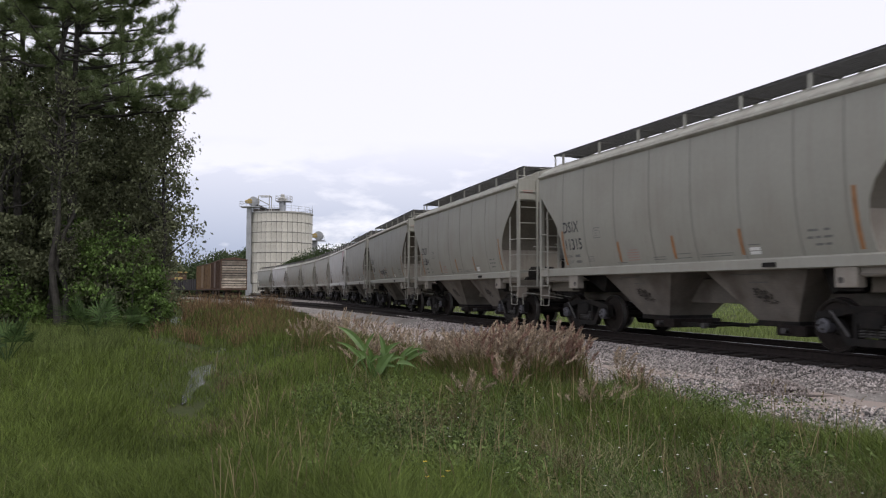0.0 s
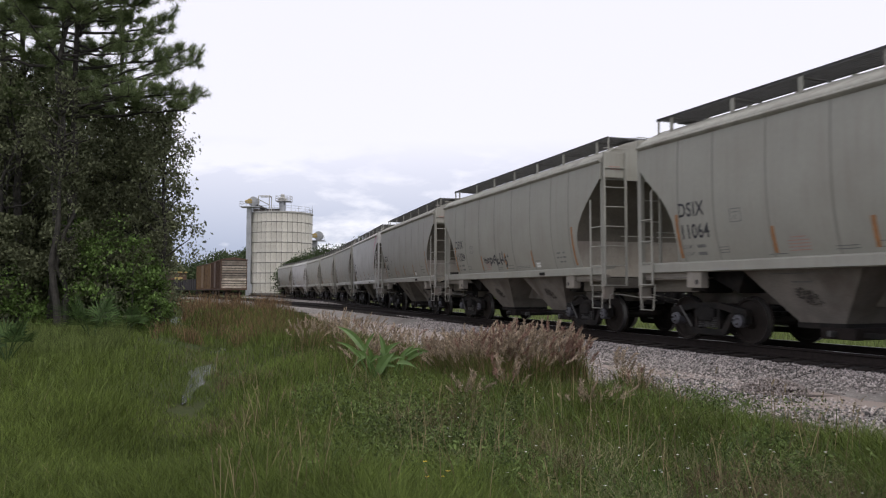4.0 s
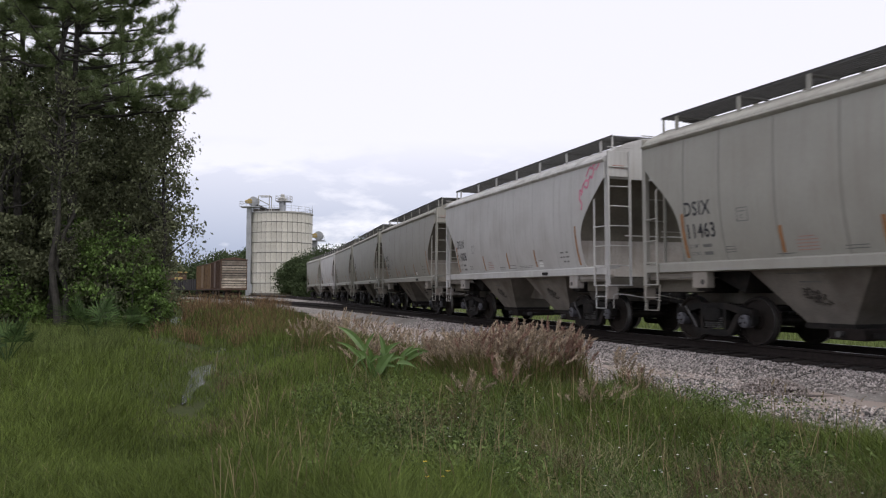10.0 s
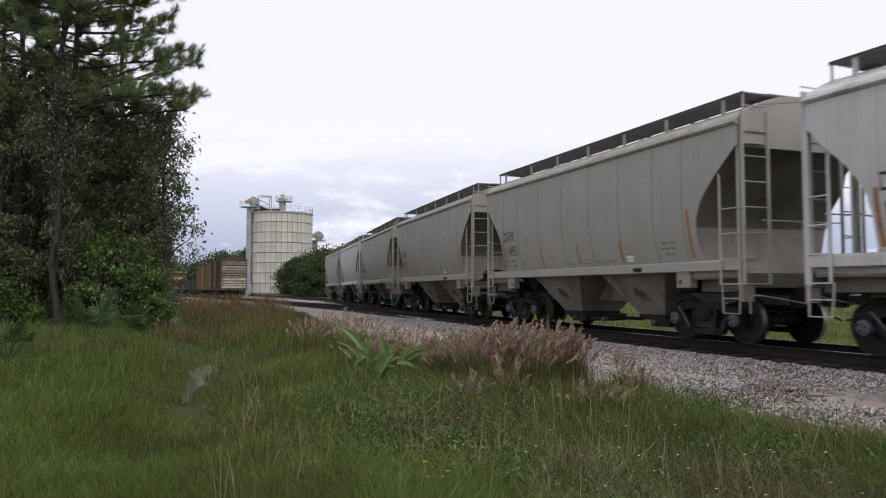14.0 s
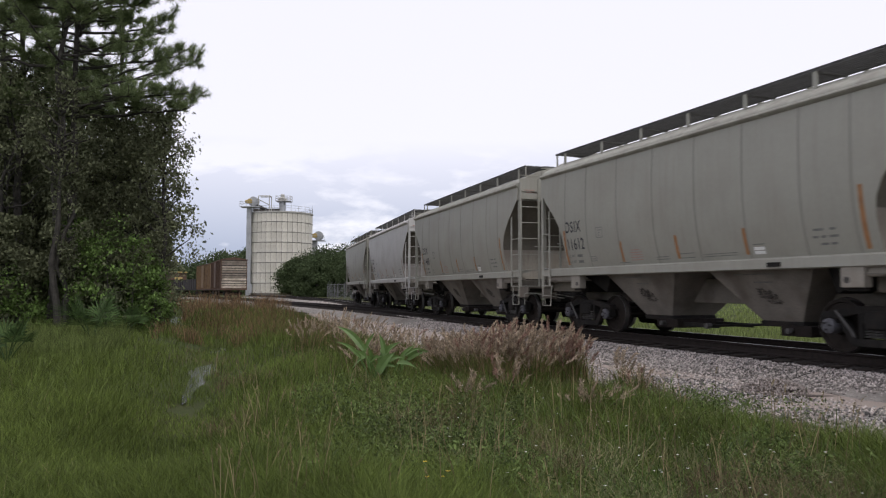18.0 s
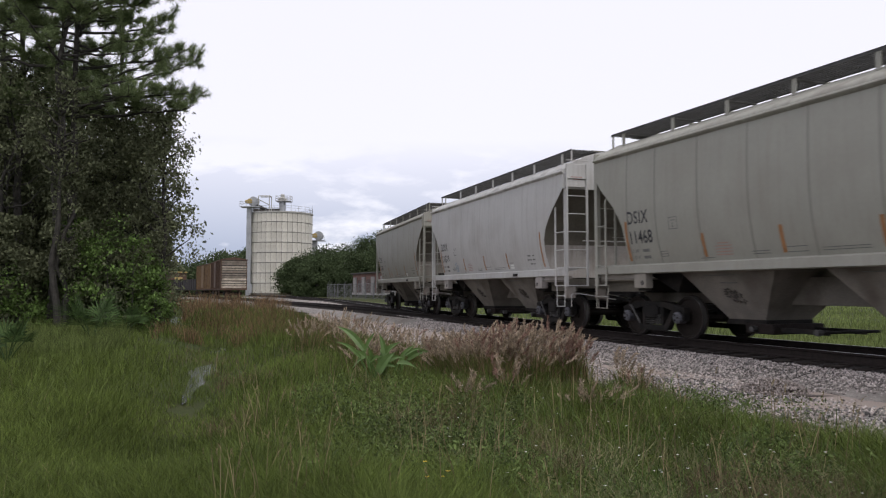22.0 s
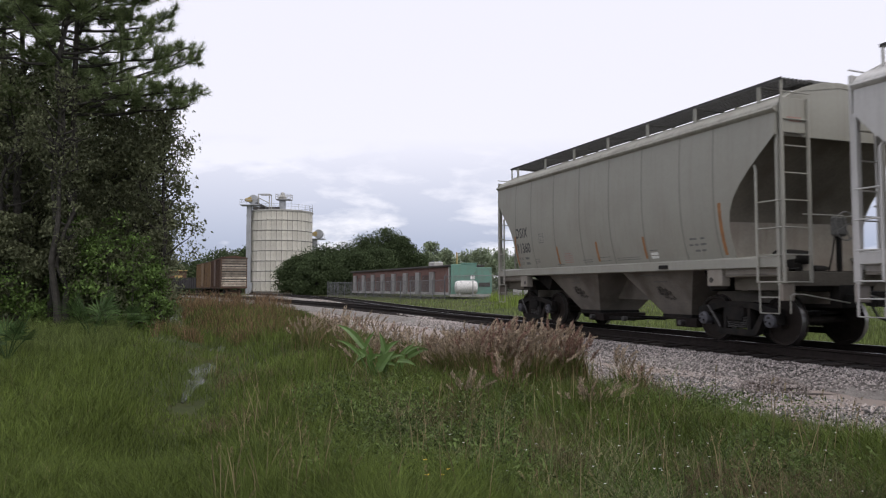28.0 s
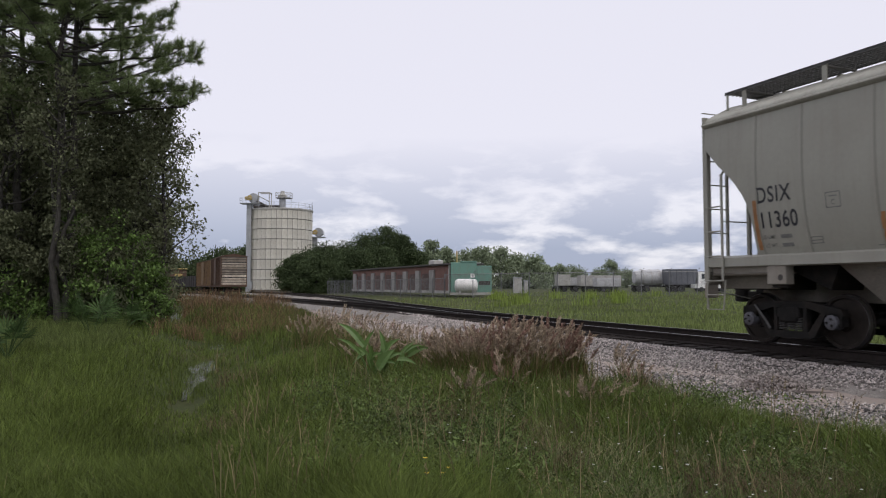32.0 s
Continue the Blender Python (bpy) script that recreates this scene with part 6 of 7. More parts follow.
x, y = bearing(-10, 33)
pine(x, y, 19, 7.0, 5.4, "tall pine in the wood's edge", 22, 50)
x, y = bearing(22, 30)
pine(x, y, 19, 8.2, 3.8, "pine at the wood's edge", 26, 54)
x, y = bearing(48, 37)
pine(x, y, 20, 8.0, 4.6, "pine behind the wood's edge", 24, 44)
x, y = bearing(200, 37)
pine(x, y, 18, 8.0, 3.4, "slender pine behind the wood's edge", 25, 20)
TREES = ((50, 31.5, 8.6, 4.2, 1.5, 6500, 0.07, 48), (106, 27.9, 9.6, 6.2, 1.5, 2400, 0.07, 47), (8, 29.0, 10.4, 5.0, 2.3, 4200, 0.08, 49), (250, 33.5, 10.0, 3.6, 1.7, 8000, 0.08, 50), (195, 32, 9.6, 3.0, 1.7, 7500, 0.08, 146), (118, 28.2, 6.2, 1.4, 0.9, 3600, 0.07, 148), (288, 31, 9.0, 3.0, 1.5, 5000, 0.085, 31), (238, 31.5, 8.3, 1.6, 1.8, 8500, 0.078, 32), (160, 33, 8.2, 0.5, 2.2, 13000, 0.08, 33), (30, 33, 9.0, 0.8, 2.4, 13000, 0.08, 34), (-20, 31, 9.5, 0.8, 2.6, 12000, 0.10, 35),
         (112, 36, 10.0, 1.5, 3.0, 15000, 0.11, 36), (20, 37, 11, 1.5, 3.4, 12000, 0.12, 37), (180, 40, 9.5, 1.0, 3.0, 6500, 0.10, 38), (-70, 33, 11, 0.6, 3.4, 9000, 0.13, 39), (222, 44, 8.5, 0.6, 2.6, 9000, 0.13, 40), (225, 56, 8.0, 0.5, 2.6, 7000, 0.15, 41),
         (130, 46, 11, 2, 4.2, 6500, 0.15, 42), (40, 44, 12, 2, 4.5, 5200, 0.15, 43), (228, 72, 7.0, 0.5, 3.0, 5000, 0.2, 44), (-60, 45, 13, 1, 5, 6000, 0.22, 45), (190, 60, 11, 1, 5, 6000, 0.22, 46))
for px, d, h, lo, sp, n, leaf, seed in TREES:
    x, y = bearing(px, d)
    broadleaf("broadleaf_tree", x, y, h, lo, sp, n, leaf, M_LEAF, "dark small-leaved tree at the wood's edge", seed, group="trees at the wood's edge")
SHRUBS = ((275, 30, 2.4, 0.9, 1430, 51), (235, 28.5, 3.3, 1.3, 1690, 52), (190, 28.5, 3.6, 1.5, 1690, 53), (150, 29, 3.4, 1.3, 1430, 54), (128, 29.5, 4.6, 0.9, 1170, 55), (30, 28, 1.6, 1.4, 1170, 56), (-20, 27, 2.0, 1.7, 1170, 57), (262, 36, 3.2, 1.2, 1690, 58), (262, 44, 2.8, 1.1, 1690, 59), (266, 58, 2.6, 1.2, 1690, 60))
for px, d, h, sp, n, seed in SHRUBS:
    x, y = bearing(px, d)
    broadleaf("shrub", x, y, h, 0.15, sp, n, 0.075, M_LEAF2, "bright green leafy shrub at the wood's edge", seed, 30, trunk=0.04, category="shrub", tight=0.22, group="shrubs at the wood's edge")
LOW = ((14, 28.6, 4.4, 1.4, 6000, 157), (250, 31, 3.4, 1.6, 6000, 151), (200, 30, 3.2, 1.8, 6000, 152), (150, 31, 3.2, 1.8, 6000, 153), (48, 31, 2.6, 1.5, 6000, 154), (0, 30, 3.2, 1.8, 6000, 155), (110, 33, 4.5, 2.0, 6000, 156))
for px, d, h, sp, n, seed in LOW:
    x, y = bearing(px, d)
    broadleaf("dark_shrub", x, y, h, 0.1, sp, n, 0.085, M_LEAF, "dark undergrowth shrub at the wood's edge", seed, 40, trunk=0.05, category="shrub", tight=0.25, group="undergrowth at the wood's edge")

# trees beyond the line
FAR = ((520, 150, 6.8, 3.6, 61), (545, 152, 8.0, 4.2, 62), (578, 148, 8.8, 4.6, 63), (612, 152, 9.6, 4.8, 64), (650, 150, 10.8, 5.0, 65), (684, 152, 12.6, 4.4, 66), (712, 150, 11.0, 4.0, 67), (738, 152, 7.6, 3.6, 68), (632, 140, 7.5, 4.5, 69), (560, 142, 7.0, 4.0, 70), (670, 142, 8.0, 4.5, 71))
for px, d, h, sp, seed in FAR:
    x, y = bearing(px, d)
    broadleaf("oak_tree", x, y, h, 0.6, sp, 17000, 0.19, M_FAR, "dark green oak beyond the track", seed, 70, trunk=0.22, group="oaks beyond the track")
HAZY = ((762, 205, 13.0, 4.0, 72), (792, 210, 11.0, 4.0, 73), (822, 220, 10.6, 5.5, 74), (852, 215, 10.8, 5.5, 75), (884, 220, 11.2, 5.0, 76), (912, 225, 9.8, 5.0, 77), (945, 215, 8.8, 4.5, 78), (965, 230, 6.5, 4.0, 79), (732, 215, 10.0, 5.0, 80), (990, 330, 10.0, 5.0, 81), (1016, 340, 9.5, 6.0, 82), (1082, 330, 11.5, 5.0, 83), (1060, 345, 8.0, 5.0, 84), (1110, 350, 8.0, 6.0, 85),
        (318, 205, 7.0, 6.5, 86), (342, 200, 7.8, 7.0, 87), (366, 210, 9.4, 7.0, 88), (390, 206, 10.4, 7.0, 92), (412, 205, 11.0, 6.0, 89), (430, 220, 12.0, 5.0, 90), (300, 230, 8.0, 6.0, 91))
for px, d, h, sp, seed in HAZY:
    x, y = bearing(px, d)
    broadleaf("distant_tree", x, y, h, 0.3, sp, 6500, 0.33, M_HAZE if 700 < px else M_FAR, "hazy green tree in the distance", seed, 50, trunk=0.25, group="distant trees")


# ---------------------------------------------------------------- grass and weeds
def in_view(r, n, d0, d1, px0=-60, px1=1630, power=1.0):
    """Places scattered over the ground so that near and far get alike many to the eye."""
    q = r.uniform(0, 1, n)
    d = 1 / (1 / d0 + (1 / d1 - 1 / d0) * q ** power)
    x = (r.uniform(px0, px1, n) - 784) / F_PX * d
    return x, d


def blades(name, x, y, length, width, r, material, label, lean=0.35, category="grass", lift=None):
    """Bent, tapering blades, each of three triangles."""
    n = len(x)
    z = ground_z(x, y) if lift is None else lift
    p = np.stack([x, y, z - 0.02], -1)
    a = r.uniform(0, 2 * np.pi, n)
    side = np.stack([np.cos(a), np.sin(a), np.zeros(n)], -1) * (width / 2)[:, None]
    b = r.uniform(0, 2 * np.pi, n)
    bend = np.stack([np.cos(b), np.sin(b), np.zeros(n)], -1) * (length * r.uniform(0.05, 1, n) * lean)[:, None]
    up = np.array([0, 0, 1.0]) * length[:, None]
    mid = p + up * 0.55 + bend * 0.3
    tip = p + up * r.uniform(0.8, 1.0, n)[:, None] + bend
    v = np.stack([p - side, p + side, mid - side * 0.8, mid + side * 0.8, tip], 1)
    k = 5 * np.arange(n)[:, None]
    f = np.stack([k + [0, 1, 3], k + [0, 3, 2], k + [2, 3, 4]], 1).reshape(-1, 3)
    ob = new(name, fast_mesh(name, v.reshape(-1, 3), f, material))
    return tagged(ob, label, category, kind="stuff")


def patchy(x, y, scale, seed):
    """A smooth random field between 0 and 1."""
    r = np.random.default_rng(seed)
    out = np.zeros(len(x))
    for k in range(6):
        a, f, ph = r.uniform(0, 2 * np.pi), r.uniform(0.6, 1.6) / scale, r.uniform(0, 6)
        out += np.sin((x * math.cos(a) + y * math.sin(a)) * f * 2 * math.pi + ph)
    return 0.5 + out / 6.5


def meadow(r, n, d0, d1, power=1.0, px0=-60, px1=1630):
    x, y = in_view(r, n, d0, d1, px0, px1, power)
    u, s = track_offset(x, y)
    edge = np.interp(s, [8, 11, 13.4, 15.5, 20, 30], [5.3, 4.95, 4.3, 3.9, 3.9, 4.5])
    keep = (u > edge + 0.7 * patchy(x, y, 1.6, 7)) & (ditch_distance(x, y) > (0.08 + 0.30 * patchy(x, y, 0.9, 8)) * (y < 25) * (y > 11.2) - 0.01)
    keep &= ~((s > 32) & (u < 9.5) & (np.abs(u) < 9.5) & (u < 5.2))
    return x[keep], y[keep]


r = np.random.default_rng(101)
x, y = meadow(r, 270000, 3.6, 60)
tall = (0.20 + 0.36 * patchy(x, y, 4.0, 3) * (0.6 + 0.4 * patchy(x, y, 1.1, 4))) * (0.35 + 0.65 * smooth_step(0.1, 1.3, ditch_distance(x, y)))
u, s = track_offset(x, y)
tall *= 0.35 + 0.65 * smooth_step(4.2, 6.6, u)
blades("meadow_grass", x, y, tall * r.uniform(0.5, 1.2, len(x)), 0.004 + 0.00055 * y, r, M_GRASS, "lush uneven green meadow grass", 1.0)
x, y = meadow(r, 700, 3.6, 45)
keep = patchy(x, y, 3.0, 5) > 0.35
x, y = x[keep], y[keep]
blades("dry_stems", x, y, r.uniform(0.15, 0.48, len(x)), 0.002 + 0.0004 * y, r, M_DRY, "thin dry straw-coloured stems among the grass", 0.8)
x, y = meadow(r, 85000, 3.8, 26, 1.0, 300, 1600)
keep = patchy(x, y, 1.6, 31) * (0.55 + 0.45 * smooth_step(-2, 4, x)) > 0.445
x, y = x[keep], y[keep]
blades("dead_thatch", x, y, r.uniform(0.12, 0.40, len(x)), 0.0028 + 0.00045 * y, r, M_THATCH, "brown dead thatch between the green grass", 1.6)
# pale blade colour stands in for highlights on the grass
x, y = meadow(r, 34000, 3.7, 24, 1.0, 640, 1630)
keep = patchy(x, y, 1.3, 71) > 0.42
x, y = x[keep], y[keep]
blades("pale_grass", x, y, r.uniform(0.10, 0.42, len(x)), 0.0025 + 0.0006 * y, r, mat("pale_grass", (0.20, 0.195, 0.10), 0.55, spec=0.3, vary=0.35, scale=0.8, fine=5, island=0.5, bump=0, trans=0.25), "pale blades that paint highlights into the meadow grass", 1.5)
x, y = meadow(r, 4500, 3.7, 11, 1.0, 820, 1630)
keep = patchy(x, y, 1.1, 91) > 0.48
x, y = x[keep], y[keep]
blades("lush_grass", x, y, r.uniform(0.3, 0.62, len(x)), 0.0035 + 0.0007 * y, r, mat("lush_grass", (0.085, 0.135, 0.032), 0.55, spec=0.25, vary=0.3, scale=0.8, fine=5, island=0.45, bump=0, trans=0.3), "broad arching green blades beside the stones", 1.3)
x, y = in_view(r, 15000, 16.5, 28, -60, 225)
keep = (ditch_distance(x, y) > 2.2) & (patchy(x, y, 2.2, 51) > 0.36)
x, y = x[keep], y[keep]
blades("wood_edge_grass", x, y, r.uniform(0.2, 0.85, len(x)) * (0.5 + 0.6 * patchy(x, y, 1.5, 52)), 0.005 + 0.0005 * y, r, mat("wood_edge_grass", (0.11, 0.14, 0.042), 0.7, spec=0.15, vary=0.3, scale=0.5, fine=4, island=0.35, bump=0, trans=0.3), "tall soft green grass at the wood's edge", 0.9)
# rusty grass along the far ditch and beside the siding
x, y = in_view(r, 26000, 24, 75, 270, 600)
u, s = track_offset(x, y)
keep = (u > 6.0) & (patchy(x, y, 2.4, 6) > 0.5) & (ditch_distance(x, y) > 0.4)
x, y = x[keep], y[keep]
blades("rusty_grass", x, y, r.uniform(0.25, 0.95, len(x)) * (0.75 + 1.2 * smooth_step(40, 62, y)), 0.004 + 0.00045 * y, r, M_RED, "tall rusty brown grass along the ditch", 0.75)
pick = r.uniform(0, 1, len(x)) < 0.45
x, y = x[pick] + r.normal(0, 0.4, int(pick.sum())), y[pick] + r.normal(0, 0.4, int(pick.sum()))
blades("ditch_side_grass", x, y, r.uniform(0.3, 0.8, len(x)), 0.004 + 0.00045 * y, r, M_GRASS, "green grass among the rusty stems", 0.8)
# the meadow goes on round and behind the camera
x, y = r.uniform(-26, 7, 70000), r.uniform(-14, 16, 70000)
u, s = track_offset(x, y)
keep = (u > 5.4) & (np.hypot(x, y) > 0.9) & ((y < 3.7) | (np.abs(x) > 0.65 * y))
x, y = x[keep], y[keep]
blades("meadow_grass", x, y, r.uniform(0.15, 0.45, len(x)), np.full(len(x), 0.012), r, M_GRASS, "lush uneven green meadow grass", 1.0)
# the field beyond the track
x, y = in_view(r, 70000, 16, 120, 560, 1640)
u, s = track_offset(x, y)
keep = (u < -3.2) & ((y < 84) | (x > 6))
x, y = x[keep], y[keep]
blades("field_grass", x, y, r.uniform(0.10, 0.32, len(x)), 0.006 + 0.0006 * y, r, mat("field_grass", (0.18, 0.225, 0.075), 0.7, spec=0.15, vary=0.3, scale=0.15, fine=2, island=0.3, bump=0, trans=0.35), "light green grass of the field beyond the track")
cx, cy = in_view(r, 10, 50, 82, 870, 1180)
cx = np.concatenate([cx, (r.uniform(872, 895, 5) - 784) / F_PX * cy[:5], (r.uniform(912, 930, 3) - 784) / F_PX * cy[5:8], (r.uniform(1072, 1100, 3) - 784) / F_PX * cy[:3]])
cy = np.concatenate([cy, cy[:8], cy[:3]])
x, y = np.repeat(cx, 60) + r.normal(0, 0.45, 60 * len(cx)), np.repeat(cy, 60) + r.normal(0, 0.45, 60 * len(cx))
blades("tall_field_grass", x, y, r.uniform(0.4, 1.25, len(x)), np.full(len(x), 0.04), r, mat("tall_grass", (0.21, 0.28, 0.06), 0.7, spec=0.15, vary=0.3, scale=0.3, fine=2, island=0.3, bump=0, trans=0.35), "tall yellow-green grass tufts in the field", 0.35)


def plumes(name, roots, tops, size, r, material, label, florets=44):
    """Feathery nodding seed heads: thin stems from roots to tops, and fine florets round an arched spine."""
    n = len(roots)
    side = np.stack([np.ones(n), np.zeros(n), np.zeros(n)], -1) * (0.0018 + 0.0002 * roots[:, 1:2])
    mid = roots + (tops - roots) * 0.6 + np.array([0, 0, 0.05])
    v = np.stack([roots - side, roots + side, mid + side, mid - side, mid + side, tops], 1)
    k = 6 * np.arange(n)[:, None]
    f = np.stack([k + [0, 1, 2], k + [0, 2, 3], k + [3, 4, 5]], 1).reshape(-1, 3)
    tagged(new(name + "_stems", fast_mesh(name + "_stems", v.reshape(-1, 3), f, M_DRY)), "thin dry stems under the seed heads", "grass", kind="stuff")
    m = florets
    axis = tops - mid
    axis /= np.linalg.norm(axis, axis=1, keepdims=True)
    a = r.normal(0.3, 1.3, n)
    nod = np.stack([np.cos(a), np.sin(a), -0.5 * np.ones(n)], -1) * r.uniform(0.03, 0.42, n)[:, None]
    q = r.uniform(0, 1, (n, m))[..., None]
    ln = size[:, None, None]
    spine = tops[:, None] + ln * (axis[:, None] * (q - 0.25) + nod[:, None] * q ** 2)
    fat = np.sin(np.pi * (0.12 + 0.8 * q ** 0.8))
    p = spine + r.normal(0, 0.04, (n, m, 3)) * ln * fat
    d = unit_vectors(r, n * m).reshape(n, m, 3) * 0.75 + axis[:, None] + 1.4 * q * nod[:, None]
    d /= np.linalg.norm(d, axis=2, keepdims=True)
    fl = ln * r.uniform(0.10, 0.23, (n, m, 1))
    s = np.cross(d, unit_vectors(r, n * m).reshape(n, m, 3))
    s *= 0.17 * fl / np.linalg.norm(s, axis=2, keepdims=True)
    v = np.stack([p - s, p + s, p + d * fl], 2)
    return tagged(new(name, fast_mesh(name, v.reshape(-1, 3), np.arange(n * m * 3).reshape(-1, 3), material)), label, "grass", kind="stuff")


# tussocks of tall plume grass: bearing, distance, height, spread
TUSSOCKS = ((792, 12.8, 0.80, 0.35), (830, 12.3, 1.00, 0.40), (872, 11.9, 1.08, 0.42), (905, 12.5, 1.12, 0.40), (940, 12.0, 1.02, 0.42), (978, 12.4, 1.08, 0.36), (1008, 12.2, 1.0, 0.22), (828, 9.9, 0.42, 0.16), (905, 10.6, 0.62, 0.2), (1102, 11.2, 0.75, 0.10),
            (612, 17.5, 1.15, 0.35), (640, 18.5, 1.0, 0.45), (690, 16.5, 0.9, 0.45), (735, 15.2, 0.85, 0.4), (770, 14.0, 0.82, 0.35), (548, 20, 0.95, 0.4), (585, 22, 1.0, 0.5), (1045, 9.2, 0.45, 0.3), (1128, 10.6, 0.5, 0.12), (850, 13.2, 0.85, 0.35), (655, 14.5, 0.7, 0.5))
roots, tops, gx_, gy_ = [], [], [], []
for px, d, h, sp in TUSSOCKS:
    n = int((34 if d > 13.5 else 84 if d > 11.4 else 20) * (0.4 + sp * 1.6))
    cx, cy = bearing(px, d)
    a, q = r.uniform(0, 2 * np.pi, n), np.sqrt(r.uniform(0, 1, n))
    x0, y0 = cx + np.cos(a) * q * sp * 0.45, cy + np.sin(a) * q * sp * 0.45
    hh = 0.94 * h * r.uniform(0.55, 1.04, n) * (1 - 0.2 * q)
    out = q * sp * r.uniform(0.3, 1.3, n)
    z0 = ground_z(x0, y0)
    roots.append(np.stack([x0, y0, z0 - 0.02], -1))
    tops.append(np.stack([x0 + np.cos(a) * out + r.normal(0, 0.05, n), y0 + np.sin(a) * out, z0 + hh], -1))
    k = n * (16 if d > 11.4 else 11)
    gx_.append(cx + r.normal(0, sp * 0.55, k))
    gy_.append(cy + r.normal(0, sp * 0.55, k))
roots, tops = np.concatenate(roots), np.concatenate(tops)
slant = roots[:, 0] / roots[:, 1]
ruddy = (((slant > 0.13) & (slant < 0.195)) | ((slant > 0.05) & (slant < 0.10))) & (r.uniform(0, 1, len(roots)) < 0.42) | (r.uniform(0, 1, len(roots)) < 0.06)
sizes = r.uniform(0.15, 0.30, len(roots))
plumes("seed_plumes", roots[~ruddy], tops[~ruddy], sizes[~ruddy], r, M_SEED, "beige feathery seed plumes of tall grass", 75)
plumes("reddish_plumes", roots[ruddy], tops[ruddy], sizes[ruddy], r, M_SEEDRED, "reddish-brown feathery seed plumes of tall grass", 75)
gx_, gy_ = np.concatenate(gx_), np.concatenate(gy_)
pick = r.uniform(0, 1, len(gx_)) < 0.3
blades("plume_grass", gx_[pick], gy_[pick], r.uniform(0.3, 0.8, int(pick.sum())), np.full(int(pick.sum()), 0.007), r, M_RED, "rusty tall grass under the seed plumes", 0.6)
blades("tussock_grass", gx_[~pick], gy_[~pick], r.uniform(0.3, 0.75, int((~pick).sum())), np.full(int((~pick).sum()), 0.008), r, M_GRASS, "green tussock grass under the seed plumes", 0.7)
x4, y4 = meadow(r, 760, 4.6, 26, 1.0, 380, 1560)
keep = patchy(x4, y4, 2.0, 15) > 0.5
x4, y4 = x4[keep], y4[keep]
z4 = ground_z(x4, y4)
roots = np.stack([x4, y4, z4], -1)
tops = roots + np.stack([r.normal(0, 0.1, len(x4)), r.normal(0, 0.1, len(x4)), r.uniform(0.35, 0.7, len(x4))], -1)
plumes("seed_heads", roots, tops, r.uniform(0.04, 0.10, len(x4)), r, M_DRY, "thin pale seed heads in the meadow", 40)

# leafy weeds in the meadow: low bushy clumps
cx, cy = in_view(r, 150, 5.2, 11.5, 540, 930)
c2, d2 = in_view(r, 46, 5.6, 9.5, 1330, 1570)
cx, cy = np.concatenate([cx, c2]), np.concatenate([cy, d2])
u, s = track_offset(cx, cy)
cx, cy = cx[u > 6.3], cy[u > 6.3]
c2, d2 = in_view(r, 60, 8.6, 11.6, 1090, 1440)
u, s = track_offset(c2, d2)
keep = (u > 4.5 + 0.5 * patchy(c2, d2, 1.0, 9)) & (u < 6.6)
cx, cy = np.concatenate([cx, c2[keep]]), np.concatenate([cy, d2[keep]])
k = 130
c = np.repeat(np.stack([cx, cy, ground_z(cx, cy) + 0.20], -1), k, 0)
c += unit_vectors(r, len(c)) * r.uniform(0.2, 1, (len(c), 1)) ** 0.5 * np.array([0.26, 0.26, 0.20]) * np.repeat(r.uniform(0.6, 1.25, len(cx)), k)[:, None]
tagged(new("bushy_weeds", leaf_mesh("bushy_weeds", c, 0.017, r, mat("bushy_weed_leaves", (0.10, 0.138, 0.042), 0.6, spec=0.2, vary=0.35, scale=1.5, fine=8, island=0.45, bump=0, trans=0.3), 0.6, 2.6)), "bushy small-leaved green weeds in the meadow", "weeds", kind="stuff")
x, y = meadow(r, 22000, 4.2, 24, 1.0, 420, 1600)
keep = patchy(x, y, 2.6, 21) > 0.5
x, y = x[keep], y[keep]
c = np.stack([x, y, ground_z(x, y) + r.uniform(0.05, 0.45, len(x))], -1)
tagged(new("weed_leaves", leaf_mesh("weed_leaves", c, 0.011, r, mat("weed_leaves", (0.095, 0.13, 0.04), 0.6, spec=0.2, vary=0.3, scale=1, fine=8, island=0.4, bump=0, trans=0.3))), "small dark green weed leaves among the grass", "weeds", kind="stuff")


# tip and base of each leaf (metres across and up from the clump's foot) and its half width
BROAD_LEAVES = ((-0.78, 1.00, -0.30, 0.62, 0.075), (-0.75, 0.76, -0.36, 0.50, 0.045), (-0.12, 0.90, -0.38, 0.42, 0.05), (-0.05, 0.88, 0.08, 0.46, 0.07), (-0.22, 0.70, -0.14, 0.38, 0.05), (0.31, 0.75, -0.06, 0.38, 0.085), (0.22, 0.57, -0.06, 0.24, 0.11),
                (-0.17, 0.12, 0.12, 0.42, 0.085), (0.82, 0.56, 0.42, 0.44, 0.075), (0.55, 0.66, 0.28, 0.42, 0.05), (0.33, 0.20, 0.32, 0.50, 0.055), (-0.30, 0.54, -0.17, 0.28, 0.065), (0.60, 0.30, 0.26, 0.40, 0.05), (0.06, 0.30, -0.02, 0.60, 0.06), (-0.50, 0.30, -0.30, 0.48, 0.05), (0.12, 0.66, 0.02, 0.30, 0.06),
                (0.02, 0.52, -0.20, 0.42, 0.05), (0.35, 0.48, 0.05, 0.40, 0.06), (0.15, 0.36, -0.10, 0.30, 0.05), (0.28, 0.30, 0.02, 0.36, 0.05), (0.68, 0.62, 0.38, 0.50, 0.04), (-0.55, 0.60, -0.28, 0.50, 0.04))


